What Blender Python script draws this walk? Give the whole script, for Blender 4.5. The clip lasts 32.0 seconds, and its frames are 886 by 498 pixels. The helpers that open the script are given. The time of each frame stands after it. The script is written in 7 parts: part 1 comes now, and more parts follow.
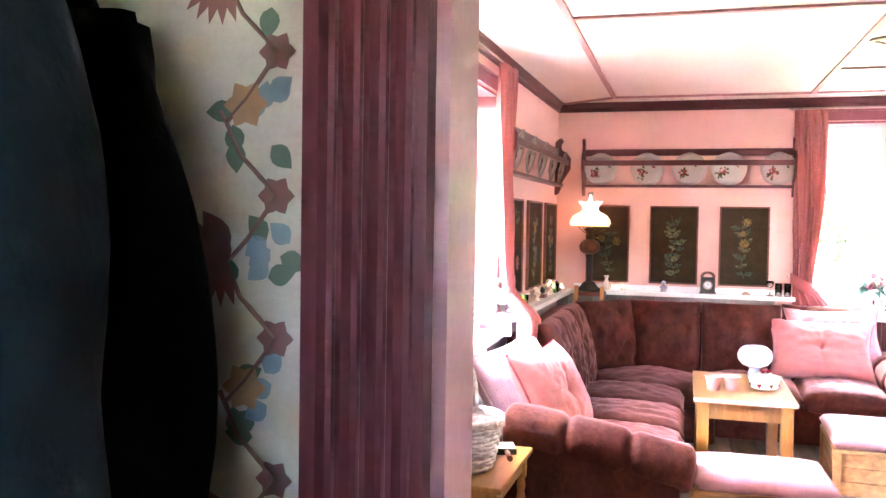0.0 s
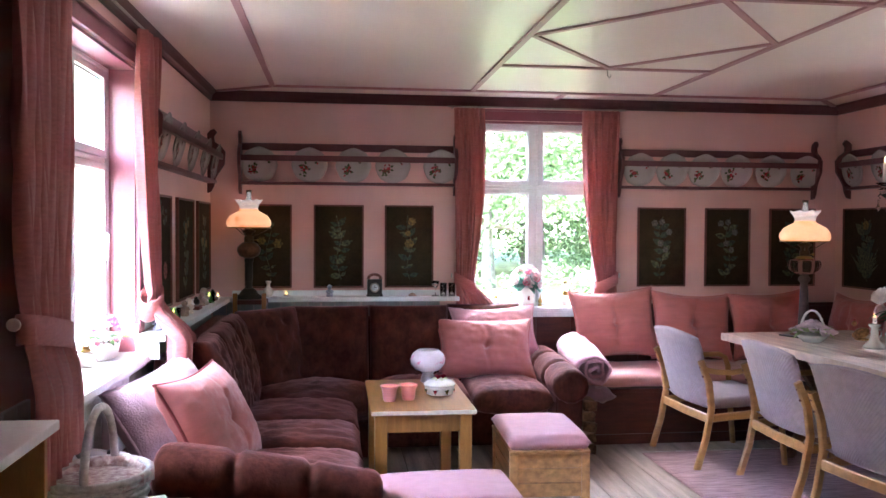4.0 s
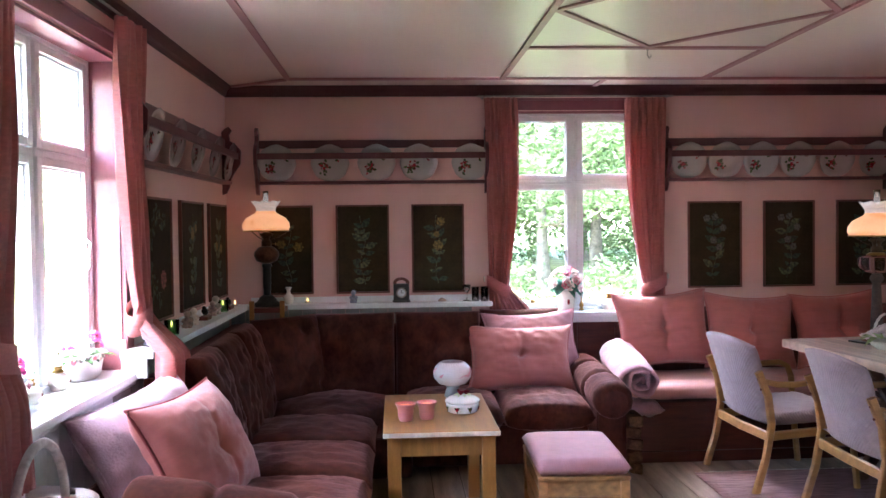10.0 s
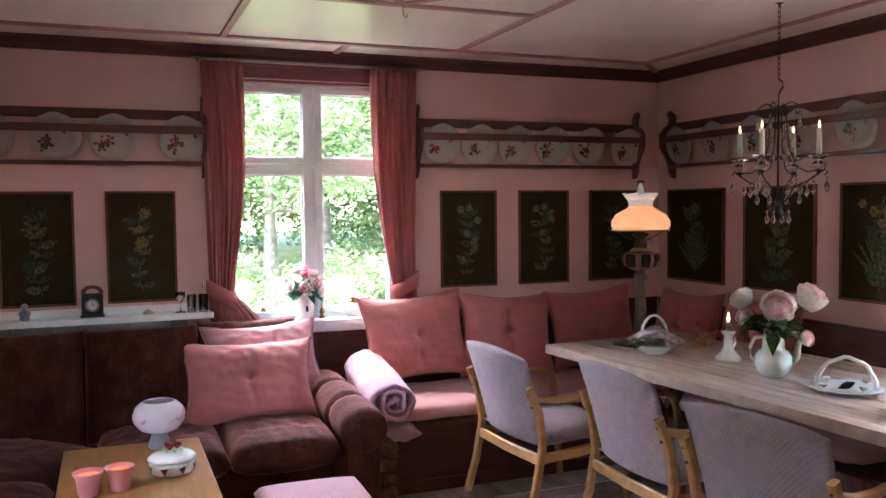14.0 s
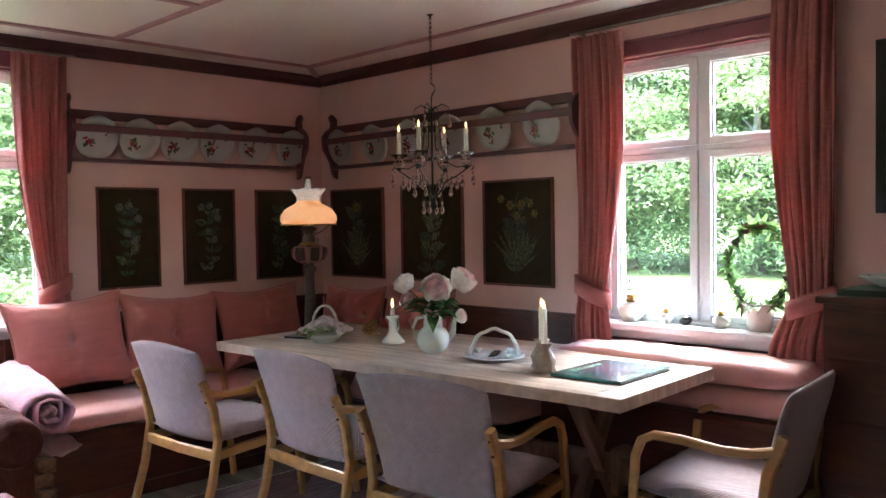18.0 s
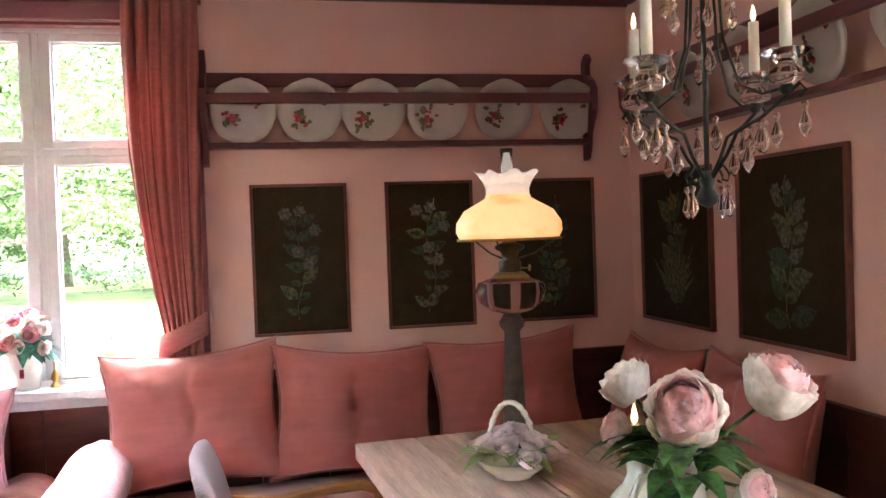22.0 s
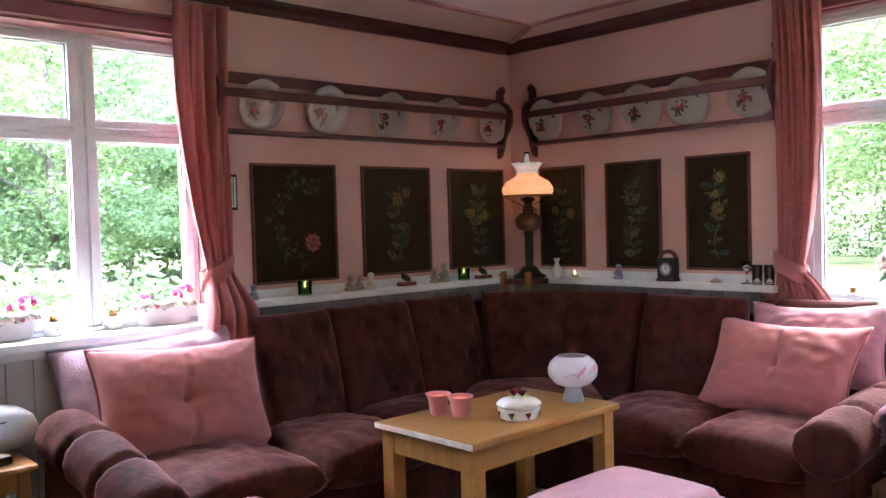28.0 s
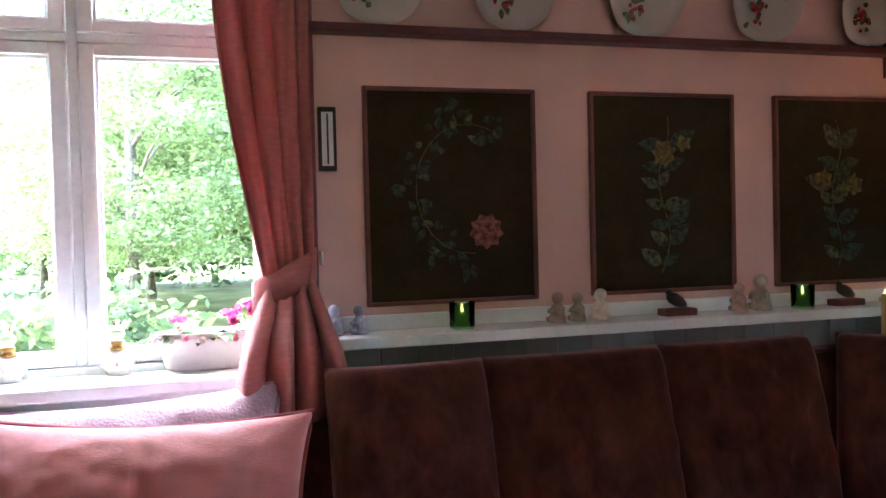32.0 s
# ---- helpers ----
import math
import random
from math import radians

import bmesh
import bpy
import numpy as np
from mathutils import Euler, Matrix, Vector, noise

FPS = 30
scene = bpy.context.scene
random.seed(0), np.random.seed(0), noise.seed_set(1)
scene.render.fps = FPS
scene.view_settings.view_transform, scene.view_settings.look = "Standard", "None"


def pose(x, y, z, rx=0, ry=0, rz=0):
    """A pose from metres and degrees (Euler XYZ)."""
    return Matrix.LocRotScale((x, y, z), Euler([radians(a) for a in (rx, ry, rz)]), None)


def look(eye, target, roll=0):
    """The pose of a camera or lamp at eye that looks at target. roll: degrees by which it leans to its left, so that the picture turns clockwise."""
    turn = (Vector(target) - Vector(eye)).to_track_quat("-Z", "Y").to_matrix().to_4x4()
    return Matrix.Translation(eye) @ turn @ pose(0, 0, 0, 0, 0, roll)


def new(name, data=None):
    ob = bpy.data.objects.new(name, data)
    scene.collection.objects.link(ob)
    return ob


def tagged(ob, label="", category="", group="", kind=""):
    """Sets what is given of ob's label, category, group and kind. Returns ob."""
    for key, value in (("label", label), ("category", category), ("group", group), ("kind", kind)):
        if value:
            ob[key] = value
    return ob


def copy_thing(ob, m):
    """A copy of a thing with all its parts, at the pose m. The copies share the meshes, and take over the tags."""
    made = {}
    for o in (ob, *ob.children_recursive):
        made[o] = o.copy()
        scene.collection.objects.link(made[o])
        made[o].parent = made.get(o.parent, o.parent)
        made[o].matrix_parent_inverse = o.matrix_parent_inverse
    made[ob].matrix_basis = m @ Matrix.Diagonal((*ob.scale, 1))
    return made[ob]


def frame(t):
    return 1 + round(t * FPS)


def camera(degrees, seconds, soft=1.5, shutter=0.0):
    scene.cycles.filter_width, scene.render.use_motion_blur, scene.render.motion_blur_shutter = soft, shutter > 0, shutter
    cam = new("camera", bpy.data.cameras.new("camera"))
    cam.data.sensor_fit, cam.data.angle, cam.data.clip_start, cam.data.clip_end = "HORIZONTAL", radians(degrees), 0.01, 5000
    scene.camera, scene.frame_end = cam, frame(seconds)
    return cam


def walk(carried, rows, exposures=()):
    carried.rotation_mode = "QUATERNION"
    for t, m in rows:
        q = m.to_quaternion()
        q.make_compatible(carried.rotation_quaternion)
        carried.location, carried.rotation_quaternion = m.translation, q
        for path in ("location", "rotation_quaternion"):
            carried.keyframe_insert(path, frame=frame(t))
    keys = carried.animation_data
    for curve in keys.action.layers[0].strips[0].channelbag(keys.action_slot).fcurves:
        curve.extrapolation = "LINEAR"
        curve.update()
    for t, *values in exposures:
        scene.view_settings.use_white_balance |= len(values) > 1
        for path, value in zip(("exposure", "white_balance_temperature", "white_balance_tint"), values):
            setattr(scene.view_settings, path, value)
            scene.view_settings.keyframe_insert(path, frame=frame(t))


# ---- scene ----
cam = camera(55.5, 32.0)

PATH = [
    (0, (-0.321, -0.713, 1.501), (-0.874, 1.208, 1.433), 0.9),
    (0.5, (-0.339, -0.647, 1.473), (-0.689, 1.322, 1.420), 0.9),
    (1, (-0.332, -0.568, 1.445), (-0.511, 1.424, 1.394), 1.0),
    (1.5, (-0.314, -0.456, 1.427), (-0.402, 1.542, 1.372), 0.8),
    (2, (-0.328, -0.325, 1.423), (-0.356, 1.674, 1.367), 0.7),
    (2.5, (-0.354, -0.206, 1.436), (-0.338, 1.793, 1.386), 0.8),
    (3, (-0.400, -0.137, 1.457), (-0.317, 1.861, 1.409), 0.6),
    (3.5, (-0.435, -0.104, 1.458), (-0.266, 1.888, 1.413), 0.5),
    (4, (-0.443, -0.118, 1.478), (-0.188, 1.865, 1.427), 0.3),
    (4.5, (-0.436, -0.105, 1.459), (-0.083, 1.864, 1.417), 0.3),
    (6.5, (-0.195, 0.163, 1.524), (0.322, 2.094, 1.46), 0.0),
    (7, (-0.157, 0.256, 1.501), (0.311, 2.199, 1.444), -0.1),
    (7.5, (-0.174, 0.285, 1.501), (0.228, 2.244, 1.444), -0.2),
    (8, (-0.176, 0.327, 1.491), (0.132, 2.302, 1.436), -0.4),
    (8.5, (-0.174, 0.317, 1.496), (0.062, 2.302, 1.44), -0.4),
    (9, (-0.179, 0.313, 1.493), (0.007, 2.303, 1.438), -0.5),
    (9.5, (-0.178, 0.309, 1.497), (-0.032, 2.303, 1.441), -0.6),
    (10, (-0.189, 0.31, 1.487), (-0.074, 2.306, 1.433), -0.7),
    (10.5, (-0.194, 0.322, 1.481), (-0.105, 2.32, 1.428), -0.7),
    (11, (-0.185, 0.358, 1.459), (-0.116, 2.356, 1.409), -0.7),
    (11.5, (-0.142, 0.487, 1.467), (-0.089, 2.485, 1.401), -0.8),
    (12, (-0.122, 0.818, 1.506), (-0.069, 2.816, 1.433), -0.9),
    (12.5, (-0.018, 1.009, 1.517), (0.096, 3.004, 1.437), -0.9),
    (13, (0.061, 1.171, 1.479), (0.331, 3.151, 1.399), -0.9),
    (13.5, (0.042, 1.217, 1.526), (0.519, 3.157, 1.434), -0.6),
    (14, (-0.055, 1.256, 1.535), (0.683, 3.112, 1.437), -0.6),
    (14.5, (-0.152, 1.302, 1.528), (0.792, 3.063, 1.435), -0.4),
    (15, (-0.129, 1.246, 1.51), (0.939, 2.935, 1.424), -0.9),
    (15.5, (-0.113, 1.246, 1.506), (1.059, 2.865, 1.425), -0.2),
    (17.5, (-0.233, 1.147, 1.416), (1.172, 2.569, 1.352), -0.8),
    (18, (-0.171, 1.232, 1.406), (1.240, 2.649, 1.340), -0.9),
    (18.5, (-0.007, 1.451, 1.399), (1.398, 2.872, 1.323), -1.0),
    (19, (0.227, 1.747, 1.394), (1.639, 3.161, 1.326), -1.0),
    (19.5, (0.488, 2.036, 1.385), (1.883, 3.466, 1.303), -1.1),
    (20, (0.782, 2.333, 1.372), (2.116, 3.822, 1.308), -1.3),
    (20.5, (1.097, 2.551, 1.357), (2.319, 4.133, 1.290), -1.4),
    (21, (1.475, 2.683, 1.368), (2.465, 4.419, 1.306), -1.6),
    (21.5, (1.737, 2.805, 1.396), (2.459, 4.670, 1.336), -1.8),
    (22, (1.973, 2.749, 1.433), (2.393, 4.704, 1.388), -2.0),
    (22.5, (2.177, 2.627, 1.469), (2.246, 4.625, 1.429), -2.1),
    (23, (2.340, 2.492, 1.492), (2.109, 4.478, 1.449), -2.2),
    (23.5, (2.459, 2.353, 1.494), (2.051, 4.310, 1.459), -2.3),
    (24, (2.491, 2.269, 1.480), (1.933, 4.190, 1.451), -2.2),
    (24.5, (2.480, 2.200, 1.450), (1.775, 4.072, 1.437), -2.2),
    (25, (2.462, 2.129, 1.408), (1.624, 3.945, 1.416), -1.9),
    (25.5, (2.427, 2.106, 1.378), (1.468, 3.861, 1.400), -1.7),
    (26, (2.419, 2.080, 1.351), (1.318, 3.750, 1.375), -1.6),
    (26.5, (2.423, 2.111, 1.318), (1.189, 3.684, 1.331), -1.8),
    (28.5, (2.331, 2.1, 1.329), (0.851, 3.443, 1.249), -1.5),
    (29, (2.202, 2.117, 1.303), (0.693, 3.427, 1.219), -1.4),
    (29.5, (2.036, 2.31, 1.309), (0.474, 3.555, 1.206), -1.3),
    (30, (1.745, 2.601, 1.298), (0.144, 3.796, 1.209), -1.5),
    (30.5, (1.505, 2.874, 1.231), (-0.168, 3.965, 1.135), -1.2),
    (31, (1.146, 3.17, 1.192), (-0.597, 4.15, 1.138), -1.7),
    (31.5, (0.95, 3.527, 1.216), (-0.865, 4.366, 1.156), -1.6),
    (32, (0.954, 3.84, 1.244), (-0.954, 4.439, 1.194), -1.4),
]
STOPS = [(0.0, 8.15, 6600, 24), (1.0, 7.7, 6200, 20), (2.0, 6.9, 5950, 15), (3.0, 6.3, 5950, 15), (4.5, 6.0, 6050, 16), (6.5, 5.8, 6100, 16), (9.0, 5.7, 6100, 14), (13.0, 5.6, 6350, 14), (15.5, 5.45, 6450, 12), (18.0, 5.4, 6500, 5), (19.0, 5.35, 6550, 3), (20.0, 5.2, 6650, 5), (21.0, 5.45, 7000, 14), (22.0, 6.25, 7000, 10), (23.0, 6.4, 6850, 9), (24.0, 5.45, 6700, 8), (26.0, 4.9, 6500, 7), (28.5, 6.0, 6400, 14), (29.5, 6.2, 6400, 13), (31.0, 5.8, 6400, 12), (32.0, 5.65, 6450, 10)]
walk(cam, [(t, look(eye, target, roll)) for t, eye, target, roll in PATH], [(t, stops + 0.17, *tint) for t, stops, *tint in STOPS])

# ---- light ----
world = bpy.data.worlds.new("sky")
scene.world = world
world.use_nodes = True
wn = world.node_tree.nodes
sky = wn.new("ShaderNodeTexSky")
sky.sky_type, sky.sun_disc = "NISHITA", False
sky.sun_elevation, sky.sun_rotation = radians(52), radians(197)
wn["Background"].inputs[1].default_value = 0.15
world.node_tree.links.new(sky.outputs[0], wn["Background"].inputs[0])
sun = new("sun", bpy.data.lights.new("sun", "SUN"))
sun.data.energy, sun.data.angle, sun.data.color = 1.1, radians(30), (1, 0.95, 0.90)
sun.matrix_world = look((-1.8, -5.9, 7.9), (0, 0, 0))
# added area lamps, out of view above each window, to strengthen the sky's light
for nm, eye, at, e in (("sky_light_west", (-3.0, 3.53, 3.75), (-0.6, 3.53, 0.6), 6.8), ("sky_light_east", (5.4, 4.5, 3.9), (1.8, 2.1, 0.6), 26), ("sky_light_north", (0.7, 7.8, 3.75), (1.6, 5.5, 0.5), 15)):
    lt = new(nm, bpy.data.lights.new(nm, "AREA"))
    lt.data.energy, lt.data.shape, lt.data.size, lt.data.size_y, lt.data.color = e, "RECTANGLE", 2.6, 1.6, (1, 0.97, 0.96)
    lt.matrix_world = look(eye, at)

# ---- materials ----
def mat(name, col, rough=0.6, metal=0.0, var=0.12, scale=6.0, bump=0.15, bscale=60.0, stretch=(1, 1, 1), sheen=0.0, col2=None, spec=0.5, obj=False, coat=0.0):
    m = bpy.data.materials.new(name)
    m.use_nodes = True
    n, l = m.node_tree.nodes, m.node_tree.links
    p = n["Principled BSDF"]
    p.inputs["Roughness"].default_value, p.inputs["Metallic"].default_value = rough, metal
    p.inputs["Specular IOR Level"].default_value = spec
    p.inputs["Sheen Weight"].default_value = sheen
    p.inputs["Coat Weight"].default_value = coat
    tc, mp = n.new("ShaderNodeTexCoord"), n.new("ShaderNodeMapping")
    mp.inputs["Scale"].default_value = stretch
    l.new(tc.outputs["Object"], mp.inputs[0])
    if obj:
        info, add = n.new("ShaderNodeObjectInfo"), n.new("ShaderNodeVectorMath")
        add.operation = "MULTIPLY_ADD"
        add.inputs[1].default_value = (7, 11, 5)
        l.new(info.outputs["Random"], add.inputs[0])
        l.new(mp.outputs[0], add.inputs[2])
        src = add.outputs[0]
    else:
        src = mp.outputs[0]
    big, fine = n.new("ShaderNodeTexNoise"), n.new("ShaderNodeTexNoise")
    big.inputs["Scale"].default_value, fine.inputs["Scale"].default_value = scale, bscale
    big.inputs["Detail"].default_value, fine.inputs["Detail"].default_value = 5, 3
    l.new(src, big.inputs["Vector"])
    l.new(src, fine.inputs["Vector"])
    ramp = n.new("ShaderNodeValToRGB")
    dark = [c * (1 - 2.2 * var) for c in col] if col2 is None else col2
    lite = [min(1, c * (1 + var)) for c in col]
    ramp.color_ramp.elements[0].color, ramp.color_ramp.elements[1].color = (*dark, 1), (*lite, 1)
    ramp.color_ramp.elements[0].position, ramp.color_ramp.elements[1].position = 0.32, 0.68
    mix = n.new("ShaderNodeMath")
    mix.operation = "MULTIPLY_ADD"
    mix.inputs[1].default_value = 0.35
    l.new(fine.outputs[0], mix.inputs[0])
    half = n.new("ShaderNodeMath")
    half.operation = "MULTIPLY"
    half.inputs[1].default_value = 0.65
    l.new(big.outputs[0], half.inputs[0])
    l.new(half.outputs[0], mix.inputs[2])
    l.new(mix.outputs[0], ramp.inputs[0])
    l.new(ramp.outputs[0], p.inputs["Base Color"])
    if bump:
        b = n.new("ShaderNodeBump")
        b.inputs["Strength"].default_value, b.inputs["Distance"].default_value = bump, 0.01
        l.new(fine.outputs[0], b.inputs["Height"])
        l.new(b.outputs[0], p.inputs["Normal"])
    return m


def glow(name, col, strength):
    m = mat(name, col, 0.4, var=0.05)
    p = m.node_tree.nodes["Principled BSDF"]
    p.inputs["Emission Color"].default_value = (*col, 1)
    p.inputs["Emission Strength"].default_value = strength
    return m


def glassy(name, col=(1, 1, 1), rough=0.0, ior=1.45):
    m = bpy.data.materials.new(name)
    m.use_nodes = True
    p = m.node_tree.nodes["Principled BSDF"]
    p.inputs["Base Color"].default_value = (*col, 1)
    p.inputs["Roughness"].default_value, p.inputs["IOR"].default_value = rough, ior
    p.inputs["Transmission Weight"].default_value = 1
    return m


M_wall = mat("pink_wallboard", (0.73, 0.46, 0.42), 0.7, var=0.04, scale=2, bump=0.05, bscale=150)
M_ceil = mat("ceiling_paint", (0.82, 0.70, 0.65), 0.38, var=0.03, scale=1.5, bump=0.03)
M_batten = mat("batten_paint", (0.46, 0.23, 0.24), 0.5, var=0.06)
M_trim = mat("burgundy_paint", (0.10, 0.022, 0.026), 0.4, var=0.15, bump=0.08)
M_plum = mat("plum_paint", (0.25, 0.075, 0.10), 0.4, var=0.1, bump=0.08)
M_white = mat("white_paint", (0.79, 0.83, 0.85), 0.4, var=0.05, bump=0.06, scale=4)
M_grey = mat("grey_blue_panel", (0.35, 0.335, 0.33), 0.6, var=0.08)
M_bench = mat("red_brown_wood", (0.12, 0.026, 0.016), 0.4, var=0.25, stretch=(1, 1, 6), scale=5)
M_floor = mat("worn_floor_board", (0.40, 0.31, 0.25), 0.42, var=0.22, scale=3, stretch=(7, 0.6, 1), bump=0.25, bscale=30, obj=True)
M_gap = mat("floor_gap", (0.03, 0.02, 0.015), 0.9)
M_curtain = mat("rose_linen", (0.50, 0.165, 0.155), 0.8, var=0.1, scale=30, bump=0.3, bscale=220, stretch=(1, 1, 4), sheen=0.2)
M_rose = mat("rose_cushion", (0.50, 0.145, 0.125), 0.75, var=0.07, scale=9, bump=0.3, bscale=170, stretch=(0.7, 1, 4), sheen=0.3)
M_seat = mat("dusty_rose_seat", (0.64, 0.31, 0.30), 0.7, var=0.06, scale=6, bump=0.25, bscale=200, sheen=0.3)
M_pipe = mat("dark_rose_piping", (0.28, 0.05, 0.05), 0.8)
M_mauve = mat("mauve_seat_cloth", (0.56, 0.27, 0.30), 0.8, var=0.06, scale=20, bump=0.25, bscale=250, sheen=0.2)
M_velvet = mat("brown_velvet", (0.080, 0.021, 0.014), 0.75, var=0.3, scale=10, bump=0.3, bscale=42, stretch=(1, 1, 0.7), sheen=0.46, col2=(0.030, 0.0075, 0.005), spec=0.08)
M_velvet.node_tree.nodes["Principled BSDF"].inputs["Sheen Tint"].default_value = (0.90, 0.46, 0.44, 1)
M_velvet.node_tree.nodes["Principled BSDF"].inputs["Sheen Roughness"].default_value = 0.35
M_velvet.node_tree.nodes["Noise Texture"].inputs["Distortion"].default_value = 0.5
M_lav = mat("lavender_fleece", (0.44, 0.28, 0.35), 0.95, var=0.12, scale=14, bump=0.5, bscale=120, sheen=0.5)
M_fleece = mat("pink_fleece", (0.56, 0.29, 0.36), 0.95, var=0.12, scale=14, bump=0.5, bscale=90, sheen=0.3)
M_upholst = mat("grey_lilac_upholstery", (0.42, 0.33, 0.36), 0.85, var=0.07, scale=25, bump=0.2, bscale=200, sheen=0.25)
M_beech = mat("beech", (0.52, 0.27, 0.095), 0.38, var=0.16, scale=4, stretch=(1, 6, 6), bump=0.05, coat=0.2)
M_oak = mat("honey_table", (0.44, 0.20, 0.052), 0.3, var=0.14, scale=5, stretch=(8, 1, 1), bump=0.05, coat=0.3)
M_pine = mat("pine", (0.58, 0.30, 0.12), 0.45, var=0.22, scale=4, stretch=(1, 6, 8), bump=0.08)
M_board = mat("bare_table_board", (0.60, 0.44, 0.335), 0.45, var=0.22, scale=3, stretch=(9, 0.8, 1), bump=0.25, bscale=20, obj=True)
M_trestle = mat("trestle_wood", (0.24, 0.13, 0.085), 0.55, var=0.25, stretch=(5, 5, 1))
M_rug = mat("woven_rug", (0.44, 0.27, 0.28), 0.95, var=0.3, scale=8, bump=0.6, bscale=120, stretch=(1, 12, 1))
M_canvas = mat("dark_brown_board", (0.038, 0.025, 0.012), 0.85, var=0.15, scale=12, bump=0.1, spec=0.15)
M_frame = mat("red_brown_frame", (0.16, 0.045, 0.03), 0.5)
M_leafd = mat("painted_leaf", (0.026, 0.047, 0.020), 0.7, var=0.5, scale=60)
M_leafb = mat("painted_pale_leaf", (0.078, 0.088, 0.034), 0.7, var=0.5, scale=60)
M_petalp = mat("painted_pink_petal", (0.30, 0.09, 0.075), 0.7, var=0.4, scale=60)
M_petaly = mat("painted_yellow_petal", (0.17, 0.115, 0.02), 0.7, var=0.4, scale=60)
M_petalw = mat("painted_white_petal", (0.105, 0.10, 0.08), 0.7, var=0.4, scale=60)
M_plate = mat("plate_glaze", (0.425, 0.385, 0.37), 0.1, var=0.03, bump=0)
# pale colour that imitates reflected window light on the coffee table's edge
M_edge_sheen = mat("pale_edge_sheen", (0.72, 0.62, 0.52), 0.4, var=0.15, scale=20)
M_porc = mat("white_porcelain", (0.76, 0.73, 0.67), 0.12, var=0.03, bump=0)
M_glass = glassy("clear_glass")
M_pane = glassy("window_glass", ior=1.02)
M_green = glassy("green_glass", (0.50, 0.85, 0.50), 0.03, 1.2)
M_brass = mat("aged_brass", (0.45, 0.28, 0.09), 0.35, 1.0, var=0.2, bump=0.05)
M_iron = mat("dark_iron", (0.05, 0.055, 0.05), 0.5, 0.7, var=0.2)
M_pewter = mat("pewter", (0.42, 0.38, 0.34), 0.35, 0.8, var=0.15)
M_stick = mat("beige_glaze", (0.46, 0.37, 0.29), 0.25, var=0.2, scale=18)
M_burner = mat("dark_bronze", (0.12, 0.075, 0.045), 0.4, 0.8, var=0.25, scale=20)
M_wax = mat("white_wax", (0.82, 0.78, 0.70), 0.45, var=0.03, bump=0)
M_flame = glow("candle_flame", (1.0, 0.60, 0.20), 0.16)
M_shade = glow("lit_lamp_glass", (1.0, 0.58, 0.34), 0.013)
def print_on(m, col):
    n, l = m.node_tree.nodes, m.node_tree.links
    t, r = n.new("ShaderNodeTexNoise"), n.new("ShaderNodeValToRGB")
    t.inputs["Scale"].default_value, t.inputs["Detail"].default_value = 16, 6
    r.color_ramp.elements[0].position, r.color_ramp.elements[1].position = 0.38, 0.47
    r.color_ramp.elements[0].color, r.color_ramp.elements[1].color = (*col, 1), (1.0, 0.48, 0.23, 1)
    l.new(n["Texture Coordinate"].outputs["Object"], t.inputs["Vector"])
    l.new(t.outputs[0], r.inputs[0])
    l.new(r.outputs[0], n["Principled BSDF"].inputs["Emission Color"])
print_on(M_shade, (0.85, 0.24, 0.05))
M_shadew = glow("frosted_lamp_glass", (0.88, 0.80, 0.74), 0.005)
M_black = mat("black_lacquer", (0.015, 0.014, 0.014), 0.3, var=0.3)
M_leaf = mat("living_leaf", (0.09, 0.20, 0.055), 0.45, var=0.35, scale=30, obj=True)
M_pink = mat("pink_petal", (0.82, 0.28, 0.36), 0.6, var=0.2, scale=40)
M_hot = mat("magenta_petal", (0.75, 0.08, 0.28), 0.6, var=0.25, scale=40)
M_palep = mat("pale_peony_petal", (0.95, 0.74, 0.70), 0.6, var=0.15, scale=30)
M_cream = mat("cream_petal", (0.92, 0.84, 0.76), 0.6, var=0.1, scale=30)

def ribs(m, scale, strength):
    """Fine woven diagonal ribs added to a cloth's relief."""
    n, l = m.node_tree.nodes, m.node_tree.links
    w, b = n.new("ShaderNodeTexWave"), n.new("ShaderNodeBump")
    w.bands_direction = "DIAGONAL"
    w.inputs["Scale"].default_value, w.inputs["Distortion"].default_value = scale, 0.6
    b.inputs["Strength"].default_value, b.inputs["Distance"].default_value = strength, 0.004
    l.new(n["Texture Coordinate"].outputs["Object"], w.inputs["Vector"])
    l.new(w.outputs["Fac"], b.inputs["Height"])
    l.new(n["Bump"].outputs[0], b.inputs["Normal"])
    l.new(b.outputs[0], n["Principled BSDF"].inputs["Normal"])


ribs(M_upholst, 38, 0.5)

def petal_light(m, share=0.4):
    """Thin petals pass part of the light on."""
    n, l = m.node_tree.nodes, m.node_tree.links
    t, mx = n.new("ShaderNodeBsdfTranslucent"), n.new("ShaderNodeMixShader")
    mx.inputs[0].default_value = share
    l.new(n["Color Ramp"].outputs[0], t.inputs[0])
    l.new(n["Principled BSDF"].outputs[0], mx.inputs[1])
    l.new(t.outputs[0], mx.inputs[2])
    l.new(mx.outputs[0], n["Material Output"].inputs[0])


for m in (M_palep, M_cream, M_pink, M_hot):
    petal_light(m, 0.5)
petal_light(M_wax, 0.35)
petal_light(M_curtain, 0.25)
petal_light(M_leaf, 0.45)

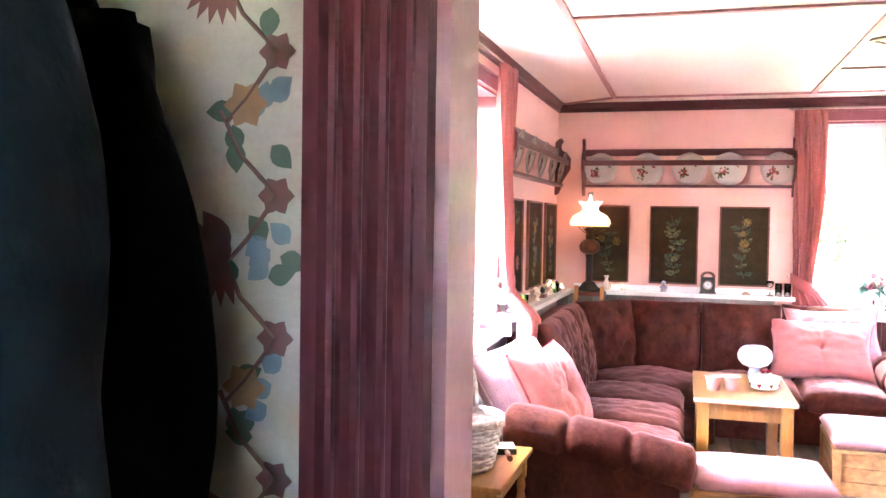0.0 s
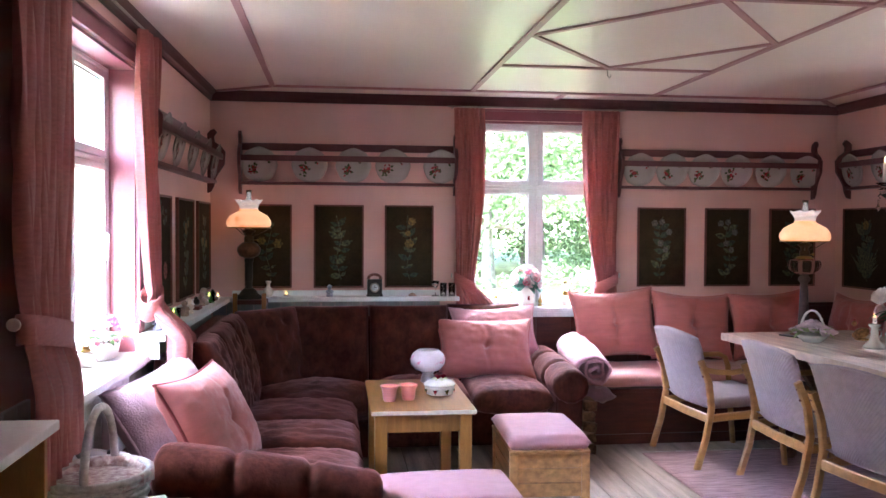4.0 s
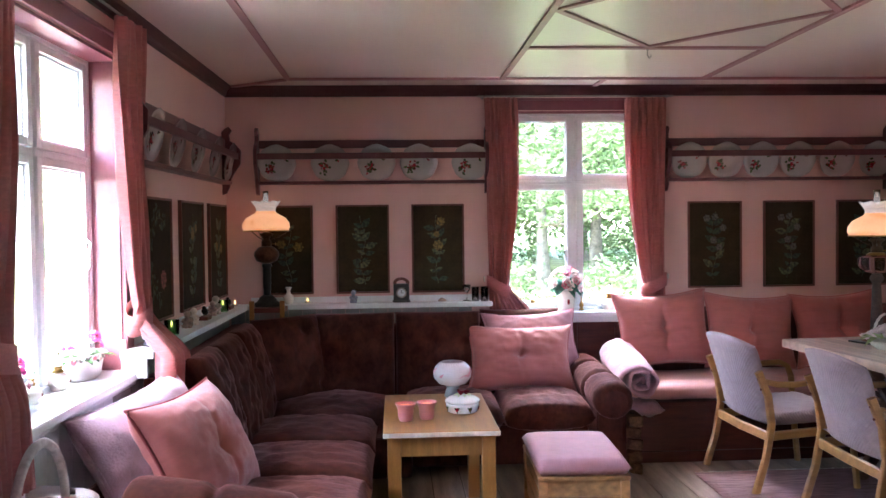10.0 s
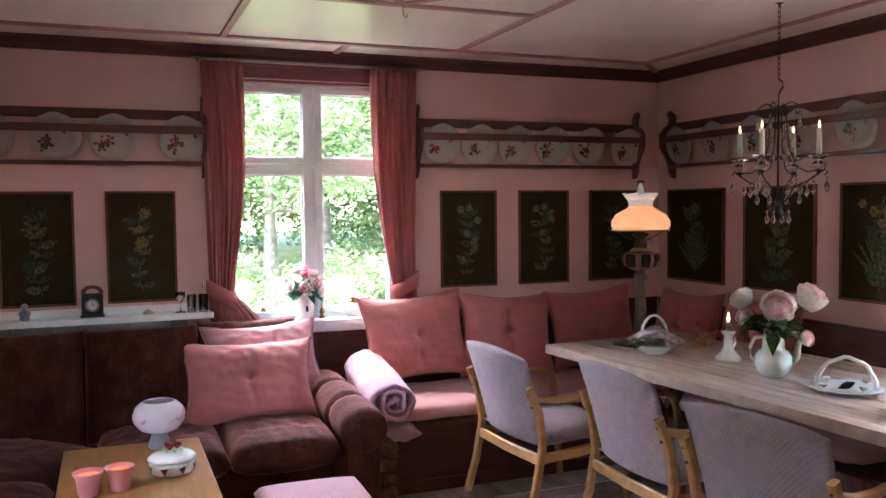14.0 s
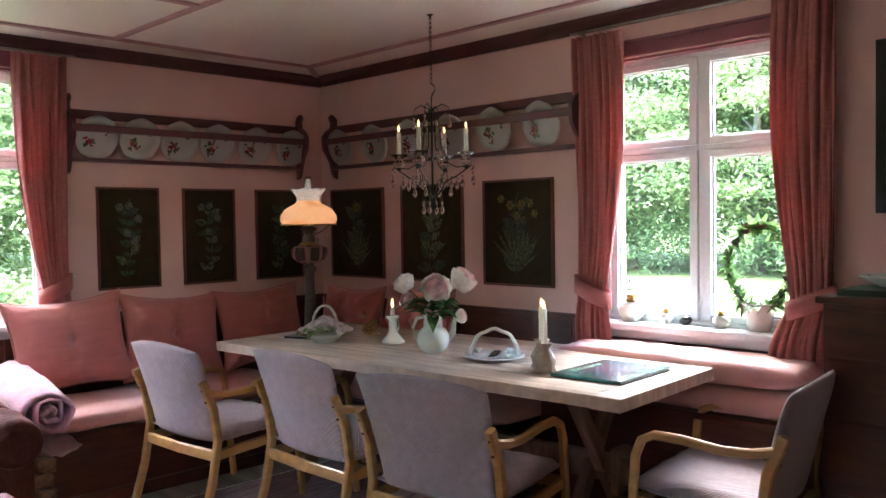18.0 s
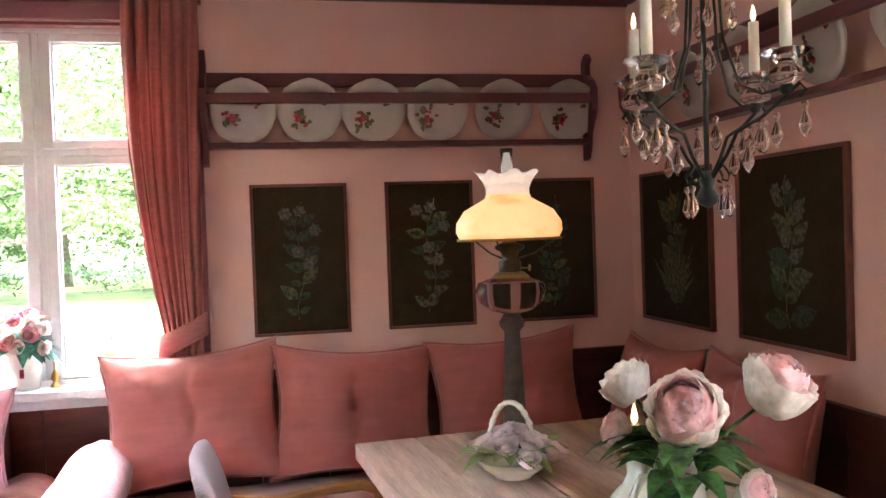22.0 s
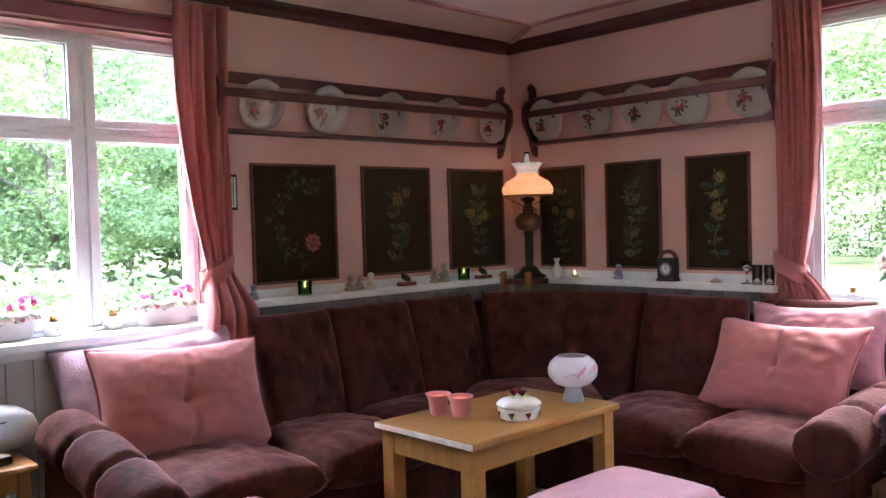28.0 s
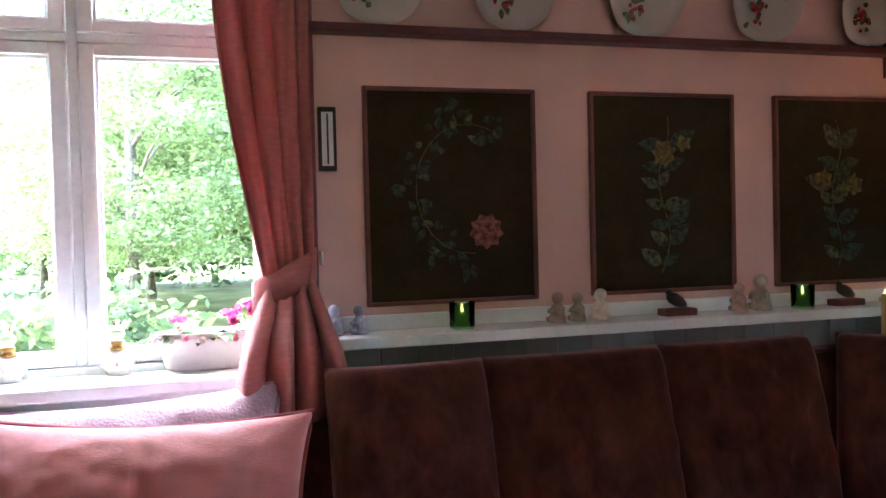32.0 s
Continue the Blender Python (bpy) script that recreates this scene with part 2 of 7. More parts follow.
# ---- mesh helpers ----
def box(bm, x0, y0, z0, x1, y1, z1, bev=0.0):
    r = bmesh.ops.create_cube(bm, size=1, matrix=Matrix.LocRotScale(((x0 + x1) / 2, (y0 + y1) / 2, (z0 + z1) / 2), None, (abs(x1 - x0), abs(y1 - y0), abs(z1 - z0))))
    if bev:
        es = {e for v in r["verts"] for e in v.link_edges}
        bmesh.ops.bevel(bm, geom=list(es), offset=bev, segments=2, profile=0.6, affect="EDGES")
    return bm


def boxes(*bb, bev=0.0):
    bm = bmesh.new()
    for b in bb:
        box(bm, *b, bev=bev)
    return bm


def lathe(profile, seg=24, at=(0, 0, 0), wave=0.0, waves=8, bm=None):
    bm = bm or bmesh.new()
    rings = []
    for i, (r, z) in enumerate(profile):
        ring = []
        for k in range(seg):
            a = 2 * math.pi * k / seg
            f = 1 + (wave * math.cos(waves * a) if (wave and r > 0.9 * max(p[0] for p in profile)) else 0)
            ring.append(bm.verts.new((at[0] + max(r, 1e-4) * f * math.cos(a), at[1] + max(r, 1e-4) * f * math.sin(a), at[2] + z)))
        rings.append(ring)
    for a, b in zip(rings, rings[1:]):
        for k in range(seg):
            bm.faces.new((a[k], a[(k + 1) % seg], b[(k + 1) % seg], b[k]))
    for f in bm.faces:
        f.smooth = True
    if profile[0][0] > 2e-4:
        bm.faces.new(rings[0][::-1])
    if profile[-1][0] > 2e-4 and profile[-1] != profile[0]:
        bm.faces.new(rings[-1])
    return bm


def tube(points, radius, seg=8, bm=None, flat=1.0):
    bm = bm or bmesh.new()
    pts = [Vector(p) for p in points]
    rings = []
    for i, p in enumerate(pts):
        d = (pts[min(i + 1, len(pts) - 1)] - pts[max(i - 1, 0)]).normalized()
        side = d.cross(Vector((0, 0, 1)))
        side = side.normalized() if side.length > 1e-3 else Vector((1, 0, 0))
        up = side.cross(d)
        r = radius[i] if isinstance(radius, (list, tuple)) else radius
        rings.append([bm.verts.new(p + side * r * math.cos(2 * math.pi * k / seg) + up * r * flat * math.sin(2 * math.pi * k / seg)) for k in range(seg)])
    for a, b in zip(rings, rings[1:]):
        for k in range(seg):
            bm.faces.new((a[k], b[k], b[(k + 1) % seg], a[(k + 1) % seg])).smooth = True
    bm.faces.new(rings[0])
    bm.faces.new(rings[-1][::-1])
    return bm


def arc(fn, n):
    return [fn(i / (n - 1)) for i in range(n)]


def ribbon(points, w, t, bm=None, axis=(0, 1, 0)):
    """A bent flat bar along points: width w along axis, thickness t."""
    bm = bm or bmesh.new()
    pts, ax = [Vector(p) for p in points], Vector(axis)
    rings = []
    for i, p in enumerate(pts):
        d = (pts[min(i + 1, len(pts) - 1)] - pts[max(i - 1, 0)]).normalized()
        nrm = d.cross(ax).normalized()
        b = min(w, t) * 0.25
        prof = [(-w / 2 + b, -t / 2), (w / 2 - b, -t / 2), (w / 2, -t / 2 + b), (w / 2, t / 2 - b), (w / 2 - b, t / 2), (-w / 2 + b, t / 2), (-w / 2, t / 2 - b), (-w / 2, -t / 2 + b)]
        rings.append([bm.verts.new(p + ax * u + nrm * v) for u, v in prof])
    for a, b in zip(rings, rings[1:]):
        for k in range(8):
            bm.faces.new((a[k], a[(k + 1) % 8], b[(k + 1) % 8], b[k]))
    bm.faces.new(rings[0][::-1])
    bm.faces.new(rings[-1])
    return bm


def puff(w, h, d, n=20, tuft=(), dent=1.0, seed=0, wrinkle=0.006, soft=0.5, square=0.35, back=True):
    """A stuffed cushion in the x-z plane, thickness d along y, buttoned at tuft points (u, v in -1..1)."""
    bm = bmesh.new()
    sides = []
    for s in ((-1, 1) if back else (-1,)):
        rows = []
        for i in range(n + 1):
            row = []
            for j in range(n + 1):
                u, v = 2 * i / n - 1, 2 * j / n - 1
                prof = max(0.0, (1 - abs(u) ** 2.6) * (1 - abs(v) ** 2.6)) ** soft
                x = u * w / 2 * (1 - 0.11 * (1 - v * v) * abs(u) ** 3 * (1 - square))
                z = v * h / 2 * (1 - 0.14 * (1 - u * u) * abs(v) ** 3 * (1 - square))
                y = d / 2 * prof
                for tu, tv in tuft:
                    q = math.hypot((u - tu) * w, (v - tv) * h)
                    y -= dent * (d * 0.30 * math.exp(-(q / 0.055) ** 2) + d * 0.12 * math.exp(-(q / 0.15) ** 2))
                    if dent > 0.5:
                        dx, dz = (u - tu) * w / 2, (v - tv) * h / 2
                        fold = 0.012 * math.sin(dz * 26 + seed)
                        y -= d * 0.035 * math.exp(-(dz / 0.02) ** 2 - (dx / 0.11) ** 2) + d * 0.075 * math.exp(-((dx + fold) / 0.016) ** 2 - (dz / 0.20) ** 2)
                y += wrinkle * noise.noise(Vector((u * 5 + seed, v * 5, s + seed))) * prof * 2
                y += wrinkle * 0.8 * noise.noise(Vector((u * 14 + seed, v * 6, s * 3))) * prof
                row.append(bm.verts.new((x, s * max(y, 0.004 * (prof > 0)), z)))
            rows.append(row)
        for a, b in zip(rows, rows[1:]):
            for j in range(n):
                q = (a[j], b[j], b[j + 1], a[j + 1])
                bm.faces.new(q if s < 0 else q[::-1]).smooth = True
        sides.append(rows)
    bmesh.ops.remove_doubles(bm, verts=bm.verts, dist=0.0005)
    return bm


def rim_tube(w, h, r, square=0.35, n=12):
    pts = []
    for k in range(4 * n + 1):
        s, f = divmod(k % (4 * n), n)
        c = 2 * f / n - 1
        u, v = ((c, -1), (1, c), (-c, 1), (-1, -c))[s]
        pts.append((u * w / 2 * (1 - 0.11 * (1 - v * v) * abs(u) ** 3 * (1 - square)), 0, v * h / 2 * (1 - 0.14 * (1 - u * u) * abs(v) ** 3 * (1 - square))))
    return tube(pts, r, 6)


def mesh_of(name, bm):
    me = bpy.data.meshes.new(name)
    bmesh.ops.recalc_face_normals(bm, faces=bm.faces)
    bm.to_mesh(me)
    bm.free()
    return me


def part(name, bm, material, parent, label="", m=None):
    ob = new(name, mesh_of(name, bm))
    ob.data.materials.append(material)
    if parent:
        ob.parent = parent
    if m is not None:
        ob.matrix_basis = m
    if label:
        tagged(ob, label)
    return ob


def thing(name, label, category, group="", m=None, kind=""):
    ob = new(name)
    ob.empty_display_size = 0.1
    if m is not None:
        ob.matrix_basis = m
    return tagged(ob, label, category, group, kind)


def solo(name, bm, material, label, category, group="", m=None, kind=""):
    ob = part(name, bm, material, None, "", m)
    return tagged(ob, label, category, group, kind)


def flat_leaf(bm, x, z, ln, w, ang, y=0.0, n=5):
    """A thin painted leaf lying in the x-z plane."""
    c, s = math.cos(ang), math.sin(ang)
    ps = []
    for side in (1, -1):
        for i in range(n + 1):
            k = i / n if side > 0 else 1 - i / n
            a, b = ln * k, side * w * math.sin(math.pi * k ** 0.8)
            ps.append((x + a * c - b * s, y, z + a * s + b * c))
    vs = [bm.verts.new(p) for p in ps[:-1]]
    bm.faces.new(vs[:n + 1] + vs[n + 2:])


FLOOR = -0.05
X0, X1, Y0, Y1, TOP = -1.36, 3.615, 0.057, 6.30, 2.48

# ---- walls, floor, ceiling ----
def wall(name, label, along, at, lo, hi, thick, holes, material):
    """A wall along x or y with real openings; at: its room face, thick: signed thickness away from the room."""
    bm = bmesh.new()
    cuts = [lo] + [c for h in holes for c in h[:2]] + [hi]
    def slab(a, b, z0, z1):
        if along == "x":
            box(bm, a, at, z0, b, at + thick, z1)
        else:
            box(bm, at, a, z0, at + thick, b, z1)
    prev = lo
    for a, b, z0, z1 in holes:
        slab(prev, a, FLOOR - 0.1, TOP + 0.2)
        if z0 > FLOOR:
            slab(a, b, FLOOR - 0.1, z0)
        slab(a, b, z1, TOP + 0.2)
        prev = b
    slab(prev, hi, FLOOR - 0.1, TOP + 0.2)
    return solo(name, bm, material, label, "wall", kind="structure")


WN = (1.12, 0.55, 0.86, 2.30)
WW = (3.575, 0.55, 0.86, 2.24)
WE = (3.29, 0.55, 0.86, 2.23)
wall("wall_north", "pink painted wall with a window onto the garden", "x", Y1, X0 - 0.25, X1 + 0.25, 0.25, [(WN[0] - WN[1], WN[0] + WN[1], WN[2], WN[3])], M_wall)
wall("wall_west", "pink painted wall with a deep window", "y", X0, Y0, Y1, -0.33, [(WW[0] - WW[1], WW[0] + WW[1], WW[2], WW[3])], M_wall)
wall("wall_east", "pink painted wall beside the dining table", "y", X1, Y0, Y1, 0.25, [(WE[0] - WE[1], WE[0] + WE[1], WE[2], WE[3])], M_wall)
DX0, DX1 = -0.523, 0.42
wall("wall_south", "pink painted wall with the doorway to the hall", "x", Y0, X0 - 0.25, X1 + 0.25, -0.095, [(DX0, DX1, FLOOR - 0.1, 2.05)], M_wall)
solo("ceiling", boxes((X0 - 0.13, Y0, TOP, X1, Y1, TOP + 0.1)), M_ceil, "pale pink painted ceiling boards", "ceiling", kind="structure")

bm = bmesh.new()
def batten(x0, y0, x1, y1, w=0.035, h=0.014):
    d = Vector((x1 - x0, y1 - y0, 0))
    ln = d.length
    mm = Matrix.Translation(((x0 + x1) / 2, (y0 + y1) / 2, TOP - h / 2 + 0.001)) @ Matrix.Rotation(math.atan2(d.y, d.x), 4, "Z")
    bmesh.ops.create_cube(bm, size=1, matrix=mm @ Matrix.Diagonal((ln, w, h, 1)))
for b in ((-0.88, 5.97, 3.28, 5.97), (-0.88, 0.1, -0.88, 5.953), (3.28, 0.1, 3.28, 5.953), (0.55, 0.1, 0.55, 5.953), (1.93, 0.1, 1.93, 5.953), (-0.9, 5.99, -1.3, 6.26), (3.3, 5.99, 3.56, 6.26), (1.25, 5.99, 1.25, 6.26),
          (0.568, 4.99, 1.912, 4.99), (0.568, 3.36, 1.912, 3.36), (1.948, 3.36, 3.262, 3.36), (-0.862, 3.36, 0.532, 3.36)):
    batten(*b)
for a, b in (((0.575, 4.17), (1.24, 4.965)), ((1.24, 4.965), (1.905, 4.17)), ((1.905, 4.17), (1.24, 3.385)), ((1.24, 3.385), (0.575, 4.17))):
    batten(*a, *b, w=0.032, h=0.012)
solo("ceiling_trim", bm, M_batten, "dusty pink wooden battens in a diamond pattern on the ceiling", "ceiling trim", kind="structure")

bm = bmesh.new()
def crown(x0, y0, x1, y1, nx, ny):
    """Moulded cornice bar below the ceiling; n points into the room."""
    prof = ((0, 0), (0.018, 0), (0.024, 0.012), (0.024, 0.03), (0.045, 0.055), (0.05, 0.074), (0, 0.074))
    ends = []
    for px, py in ((x0, y0), (x1, y1)):
        ends.append([bm.verts.new((px + nx * o, py + ny * o, 2.406 + z)) for o, z in prof])
    for k in range(len(prof)):
        bm.faces.new((ends[0][k], ends[1][k], ends[1][(k + 1) % len(prof)], ends[0][(k + 1) % len(prof)]))
    bm.faces.new(ends[0]); bm.faces.new(ends[1][::-1])
crown(X0, Y1, X1, Y1, 0, -1); crown(X0 - 0.12, Y0, X0, Y1 - 0.05, 1, 0); crown(X1, Y0, X1, Y1 - 0.05, -1, 0); crown(X0 - 0.07, Y0, X1 - 0.05, Y0, 0, 1)
solo("trim", bm, M_trim, "dark burgundy wooden cornice along the ceiling", "cornice", kind="structure")

floor = solo("floor", boxes((X0 - 0.35, -2.6, FLOOR - 0.12, X1 + 0.2, Y1 + 0.1, FLOOR - 0.012)), M_gap, "worn scrubbed pine floor boards", "floor", kind="structure")

# lower wall boarding
ww = thing("wainscot_west", "white and grey-blue painted vertical wainscot boards", "wainscot", kind="structure")
for k in range(55):
    y = 0.2 + k * 0.11
    part("board", boxes((X0 + 0.001, y, FLOOR, X0 + 0.016, y + 0.106, 0.815 if 2.75 < y + 0.05 < 4.2 else 0.92), bev=0.003), M_white if y < 3.9 else M_grey, ww)
for k in range(18):
    part("board", boxes((X0 + 0.02 + k * 0.1, Y1 - 0.016, FLOOR, X0 + 0.02 + k * 0.1 + 0.096, Y1 - 0.001, 0.92 if k < 17 else 0.76), bev=0.003), M_grey, ww)
we = thing("wainscot_east", "dark red-brown wooden wainscot behind the bench", "wainscot", kind="structure")
for k in range(11):
    part("board", boxes((0.565 + k * 0.2754, Y1 - 0.02, FLOOR, 0.565 + (k + 1) * 0.2754 - 0.003, Y1 - 0.001, 0.86), bev=0.002), M_bench, we)
for k in range(22):
    part("board", boxes((X1 - 0.02, 0.07 + k * 0.282, FLOOR, X1 - 0.001, 0.07 + (k + 1) * 0.282 - 0.003, 0.86), bev=0.002), M_bench, we)
part("cap_rail", boxes((1.70, Y1 - 0.028, 0.861, X1 - 0.03, Y1 - 0.001, 0.885), bev=0.003), M_bench, we)
part("cap_rail", boxes((X1 - 0.028, 3.95, 0.861, X1 - 0.001, Y1 - 0.001, 0.885), bev=0.003), M_bench, we)


def window(name, label, m, half, z0, z1, depth, tz=0.65):
    """Four-light casement; local x along the wall, y outward, origin at the room face."""
    w = thing(name, label, "window", m=m, kind="structure")
    f = depth
    part("window_frame", boxes((-half, f - 0.03, z0, -half + 0.026, f + 0.05, z1), (half - 0.026, f - 0.03, z0, half, f + 0.05, z1), (-half + 0.026, f - 0.03, z1 - 0.028, half - 0.026, f + 0.05, z1), (-half + 0.026, f - 0.03, z0, half - 0.026, f + 0.05, z0 + 0.028), bev=0.004), M_white, w)
    zt = z0 + (z1 - z0) * tz
    part("mullion", boxes((-0.013, f - 0.012, z0 + 0.028, 0.013, f + 0.04, z1 - 0.028), bev=0.004), M_white, w)
    part("transom", boxes((-half + 0.026, f - 0.018, zt - 0.013, -0.013, f + 0.04, zt + 0.013), (0.013, f - 0.018, zt - 0.013, half - 0.026, f + 0.04, zt + 0.013), bev=0.005), M_white, w)
    for xa, xb in ((-half + 0.026, -0.013), (0.013, half - 0.026)):
        for za, zb in ((z0 + 0.028, zt - 0.013), (zt + 0.013, z1 - 0.028)):
            s, sv, b, g0 = 0.044, 0.036, 0.010, 0.003
            rails = boxes((xa + g0, f - 0.026, za + g0, xa + s, f + 0.03, zb - g0), (xb - s, f - 0.026, za + g0, xb - g0, f + 0.03, zb - g0), (xa + s, f - 0.026, za + g0, xb - s, f + 0.03, za + sv), (xa + s, f - 0.026, zb - sv, xb - s, f + 0.03, zb - g0), bev=0.004)
            sash = part("sash", rails, M_white, w)
            part("glazing_bead", boxes((xa + s, f - 0.008, za + sv, xa + s + b, f + 0.006, zb - sv), (xb - s - b, f - 0.008, za + sv, xb - s, f + 0.006, zb - sv), (xa + s + b, f - 0.008, za + sv, xb - s - b, f + 0.006, za + sv + b), (xa + s + b, f - 0.008, zb - sv - b, xb - s - b, f + 0.006, zb - sv), bev=0.003), M_white, sash)
            g = part("pane", boxes((xa + s - 0.004, f + 0.007, za + sv - 0.004, xb - s + 0.004, f + 0.011, zb - sv + 0.004)), M_pane, sash)
            g.visible_shadow = False
    hook = tube([(half - 0.075, f - 0.02, z0 + 0.45), (half - 0.08, f - 0.045, z0 + 0.47), (half - 0.082, f - 0.04, z0 + 0.52), (half - 0.075, f - 0.045, z0 + 0.57), (half - 0.07, f - 0.02, z0 + 0.59)], 0.006, 6)
    part("window_catch", hook, M_white, w, "white painted casement catch")
    # reveal boards line the opening
    part("reveal", boxes((-half - 0.002, 0.0, z0, -half + 0.012, f - 0.03, z1), (half - 0.012, 0.0, z0, half + 0.002, f - 0.03, z1), (-half + 0.012, 0.0, z1 - 0.012, half - 0.012, f - 0.03, z1)), M_plum, w, "plum painted reveal")
    part("architrave", boxes((-half - 0.085, -0.022, z0, -half + 0.004, -0.001, z1 + 0.004), (half - 0.004, -0.022, z0, half + 0.085, -0.001, z1 + 0.004), (-half - 0.085, -0.022, z1 + 0.005, half + 0.085, -0.001, z1 + 0.075), (-half - 0.10, -0.035, z1 + 0.075, half + 0.10, -0.001, z1 + 0.09), bev=0.004), M_plum, w, "plum painted casing")
    part("window_sill", boxes((-half - 0.10, -0.085, z0 - 0.03, half + 0.10, f - 0.03, z0 + 0.006), (-half - 0.08, -0.03, z0 - 0.075, half + 0.08, -0.001, z0 - 0.031), bev=0.008), M_white, w)
    return w


window("window_1", "white four-pane casement window above the sofa end", pose(WN[0], Y1, 0), WN[1], WN[2], WN[3], 0.09)
window("window_2", "white four-pane casement window in a deep plum reveal", pose(X0, WW[0], 0, 0, 0, 90), WW[1], WW[2], WW[3], 0.15, 0.672)
window("window_3", "white four-pane casement window by the dining table", pose(X1, WE[0], 0, 0, 0, -90), WE[1], WE[2], WE[3], 0.09)

# ---- curtains ----
def curtain(name, m, w0, w1, z1, ztie=1.06, zb=0.78, pleats=6, seed=0, flare=0.24, out=0.0, push=0.05, deep=1.0, spread=0.0):
    """Pleated curtain tied back towards its outer edge; x runs from the outer edge to the window, y out of the wall."""
    t = thing(name, "rose linen curtain held back with a matching tie", "curtain", "window curtains", m)
    bm = bmesh.new()
    nz, nx = 36, 72
    rows = []
    for i in range(nz + 1):
        z = z1 + (zb - z1) * i / nz
        if z > ztie:
            k = (z1 - z) / (z1 - ztie)
            a, b = 0.02 * k, w0 + (w1 - w0) * k ** 1.5 + 0.03 * math.sin(math.pi * k)
        else:
            k = (ztie - z) / (ztie - zb)
            a, b = 0.02 - out * math.sin(k * math.pi / 2), w1 + (flare - w1) * math.sin(k * math.pi / 2)
        gather = math.exp(-((z - ztie) / 0.12) ** 2)
        row = []
        for j in range(nx + 1):
            s = j / nx
            ph = s * pleats * (1 - 0.14 * spread * min(1, max(0, (ztie + 0.05 - z) / 0.2))) * 2 * math.pi + seed + 0.7 * math.sin(3 * s + z * 2 + seed)
            amp = 0.026 * deep * (1 - 0.35 * gather) * (0.75 + 0.4 * noise.noise(Vector((s * 4 + seed, z * 2, 0))))
            head = max(0, 1 - (z1 - z) / 0.06)
            low = min(1, max(0, (ztie + 0.02 - z) / 0.22))
            amp *= 1 + spread * low
            y = amp * math.sin(ph) + 0.010 * math.sin(2.3 * ph + z * 5) + 0.004 * head * math.sin(ph * 4)
            x = a + (b - a) * s + 0.007 * math.cos(ph)
            row.append(bm.verts.new((x, -0.068 - 0.03 * (deep - 1) + y - 0.012 * gather - push * low * low * (3 - 2 * low), z + (0.02 * math.sin(s * 3.1) if i == nz else 0))))
        rows.append(row)
    for p, q in zip(rows, rows[1:]):
        for j in range(nx):
            bm.faces.new((p[j], p[j + 1], q[j + 1], q[j])).smooth = True
    cl = part("cloth", bm, M_curtain, t)
    so = cl.modifiers.new("thick", "SOLIDIFY")
    so.thickness = 0.004
    n = 20
    band = bmesh.new()
    rings = []
    for i in range(n + 1):
        a = math.pi * 2 * i / n
        cx, rx, ry = w1 / 2 + 0.015, w1 / 2 + 0.012, 0.055
        drop = 0.045 * math.cos(a)
        rings.append([band.verts.new((cx + rx * math.cos(a), -0.078 + ry * math.sin(a), ztie + dz - drop)) for dz in (-0.045, 0.045)])
    for p, q in zip(rings, rings[1:]):
        band.faces.new((p[0], q[0], q[1], p[1])).smooth = True
    bmesh.ops.remove_doubles(band, verts=band.verts, dist=0.001)
    tb = part("tieback", band, M_curtain, t)
    tb.modifiers.new("thick", "SOLIDIFY").thickness = 0.005
    ring = lathe([(0.014, -0.003), (0.02, -0.003), (0.02, 0.003), (0.014, 0.003), (0.014, -0.003)], 16)
    part("tieback_ring", ring, M_porc, t, m=pose(-0.012, -0.06, ztie + 0.06, 0, 90, 0))
    return t


curtain("curtain", pose(0.455, Y1, 0), 0.235, 0.15, 2.385, 1.05, 0.80, 6, 1, 0.33)
c = curtain("curtain", pose(1.755, Y1, 0) , 0.29, 0.17, 2.385, 1.05, 0.80, 6, 2, 0.2)
c.scale = (-1, 1, 1)
curtain("curtain", pose(X0 + 0.012, 2.45, 0, 0, 0, 95), 0.63, 0.52, 2.39, 1.13, 0.68, 10, 3, 0.56)
c = curtain("curtain", pose(X0, 4.20, 0, 0, 0, 90), 0.27, 0.15, 2.39, 1.11, 0.75, 4, 4, 0.23, 0.07, 0.14, 1.2, 1.2)
c.scale = (-1, 1, 1)
c = curtain("curtain", pose(X1, 2.58, 0, 0, 0, -90), 0.28, 0.2, 2.37, 1.02, 0.74, 6, 5, 0.28)
c.scale = (-1, 1, 1)
curtain("curtain", pose(X1, 3.95, 0, 0, 0, -90), 0.30, 0.2, 2.37, 1.02, 0.74, 6, 6, 0.26)
for nm, m in (("n", pose(1.105, Y1, 0)), ("w", pose(X0, 3.53, 0, 0, 0, 90)), ("e", pose(X1, 3.265, 0, 0, 0, -90))):
    rod = thing("curtain_rail", "thin grey metal curtain rail under the cornice", "curtain rail", "curtain rails", m)
    part("rail", tube([(-0.70, -0.075, 2.395), (0.70, -0.075, 2.395)], 0.006, 8), M_pewter, rod)
    for k in (-0.66, 0.66):
        part("bracket", boxes((k - 0.006, -0.075, 2.388, k + 0.006, 0, 2.402)), M_pewter, rod)

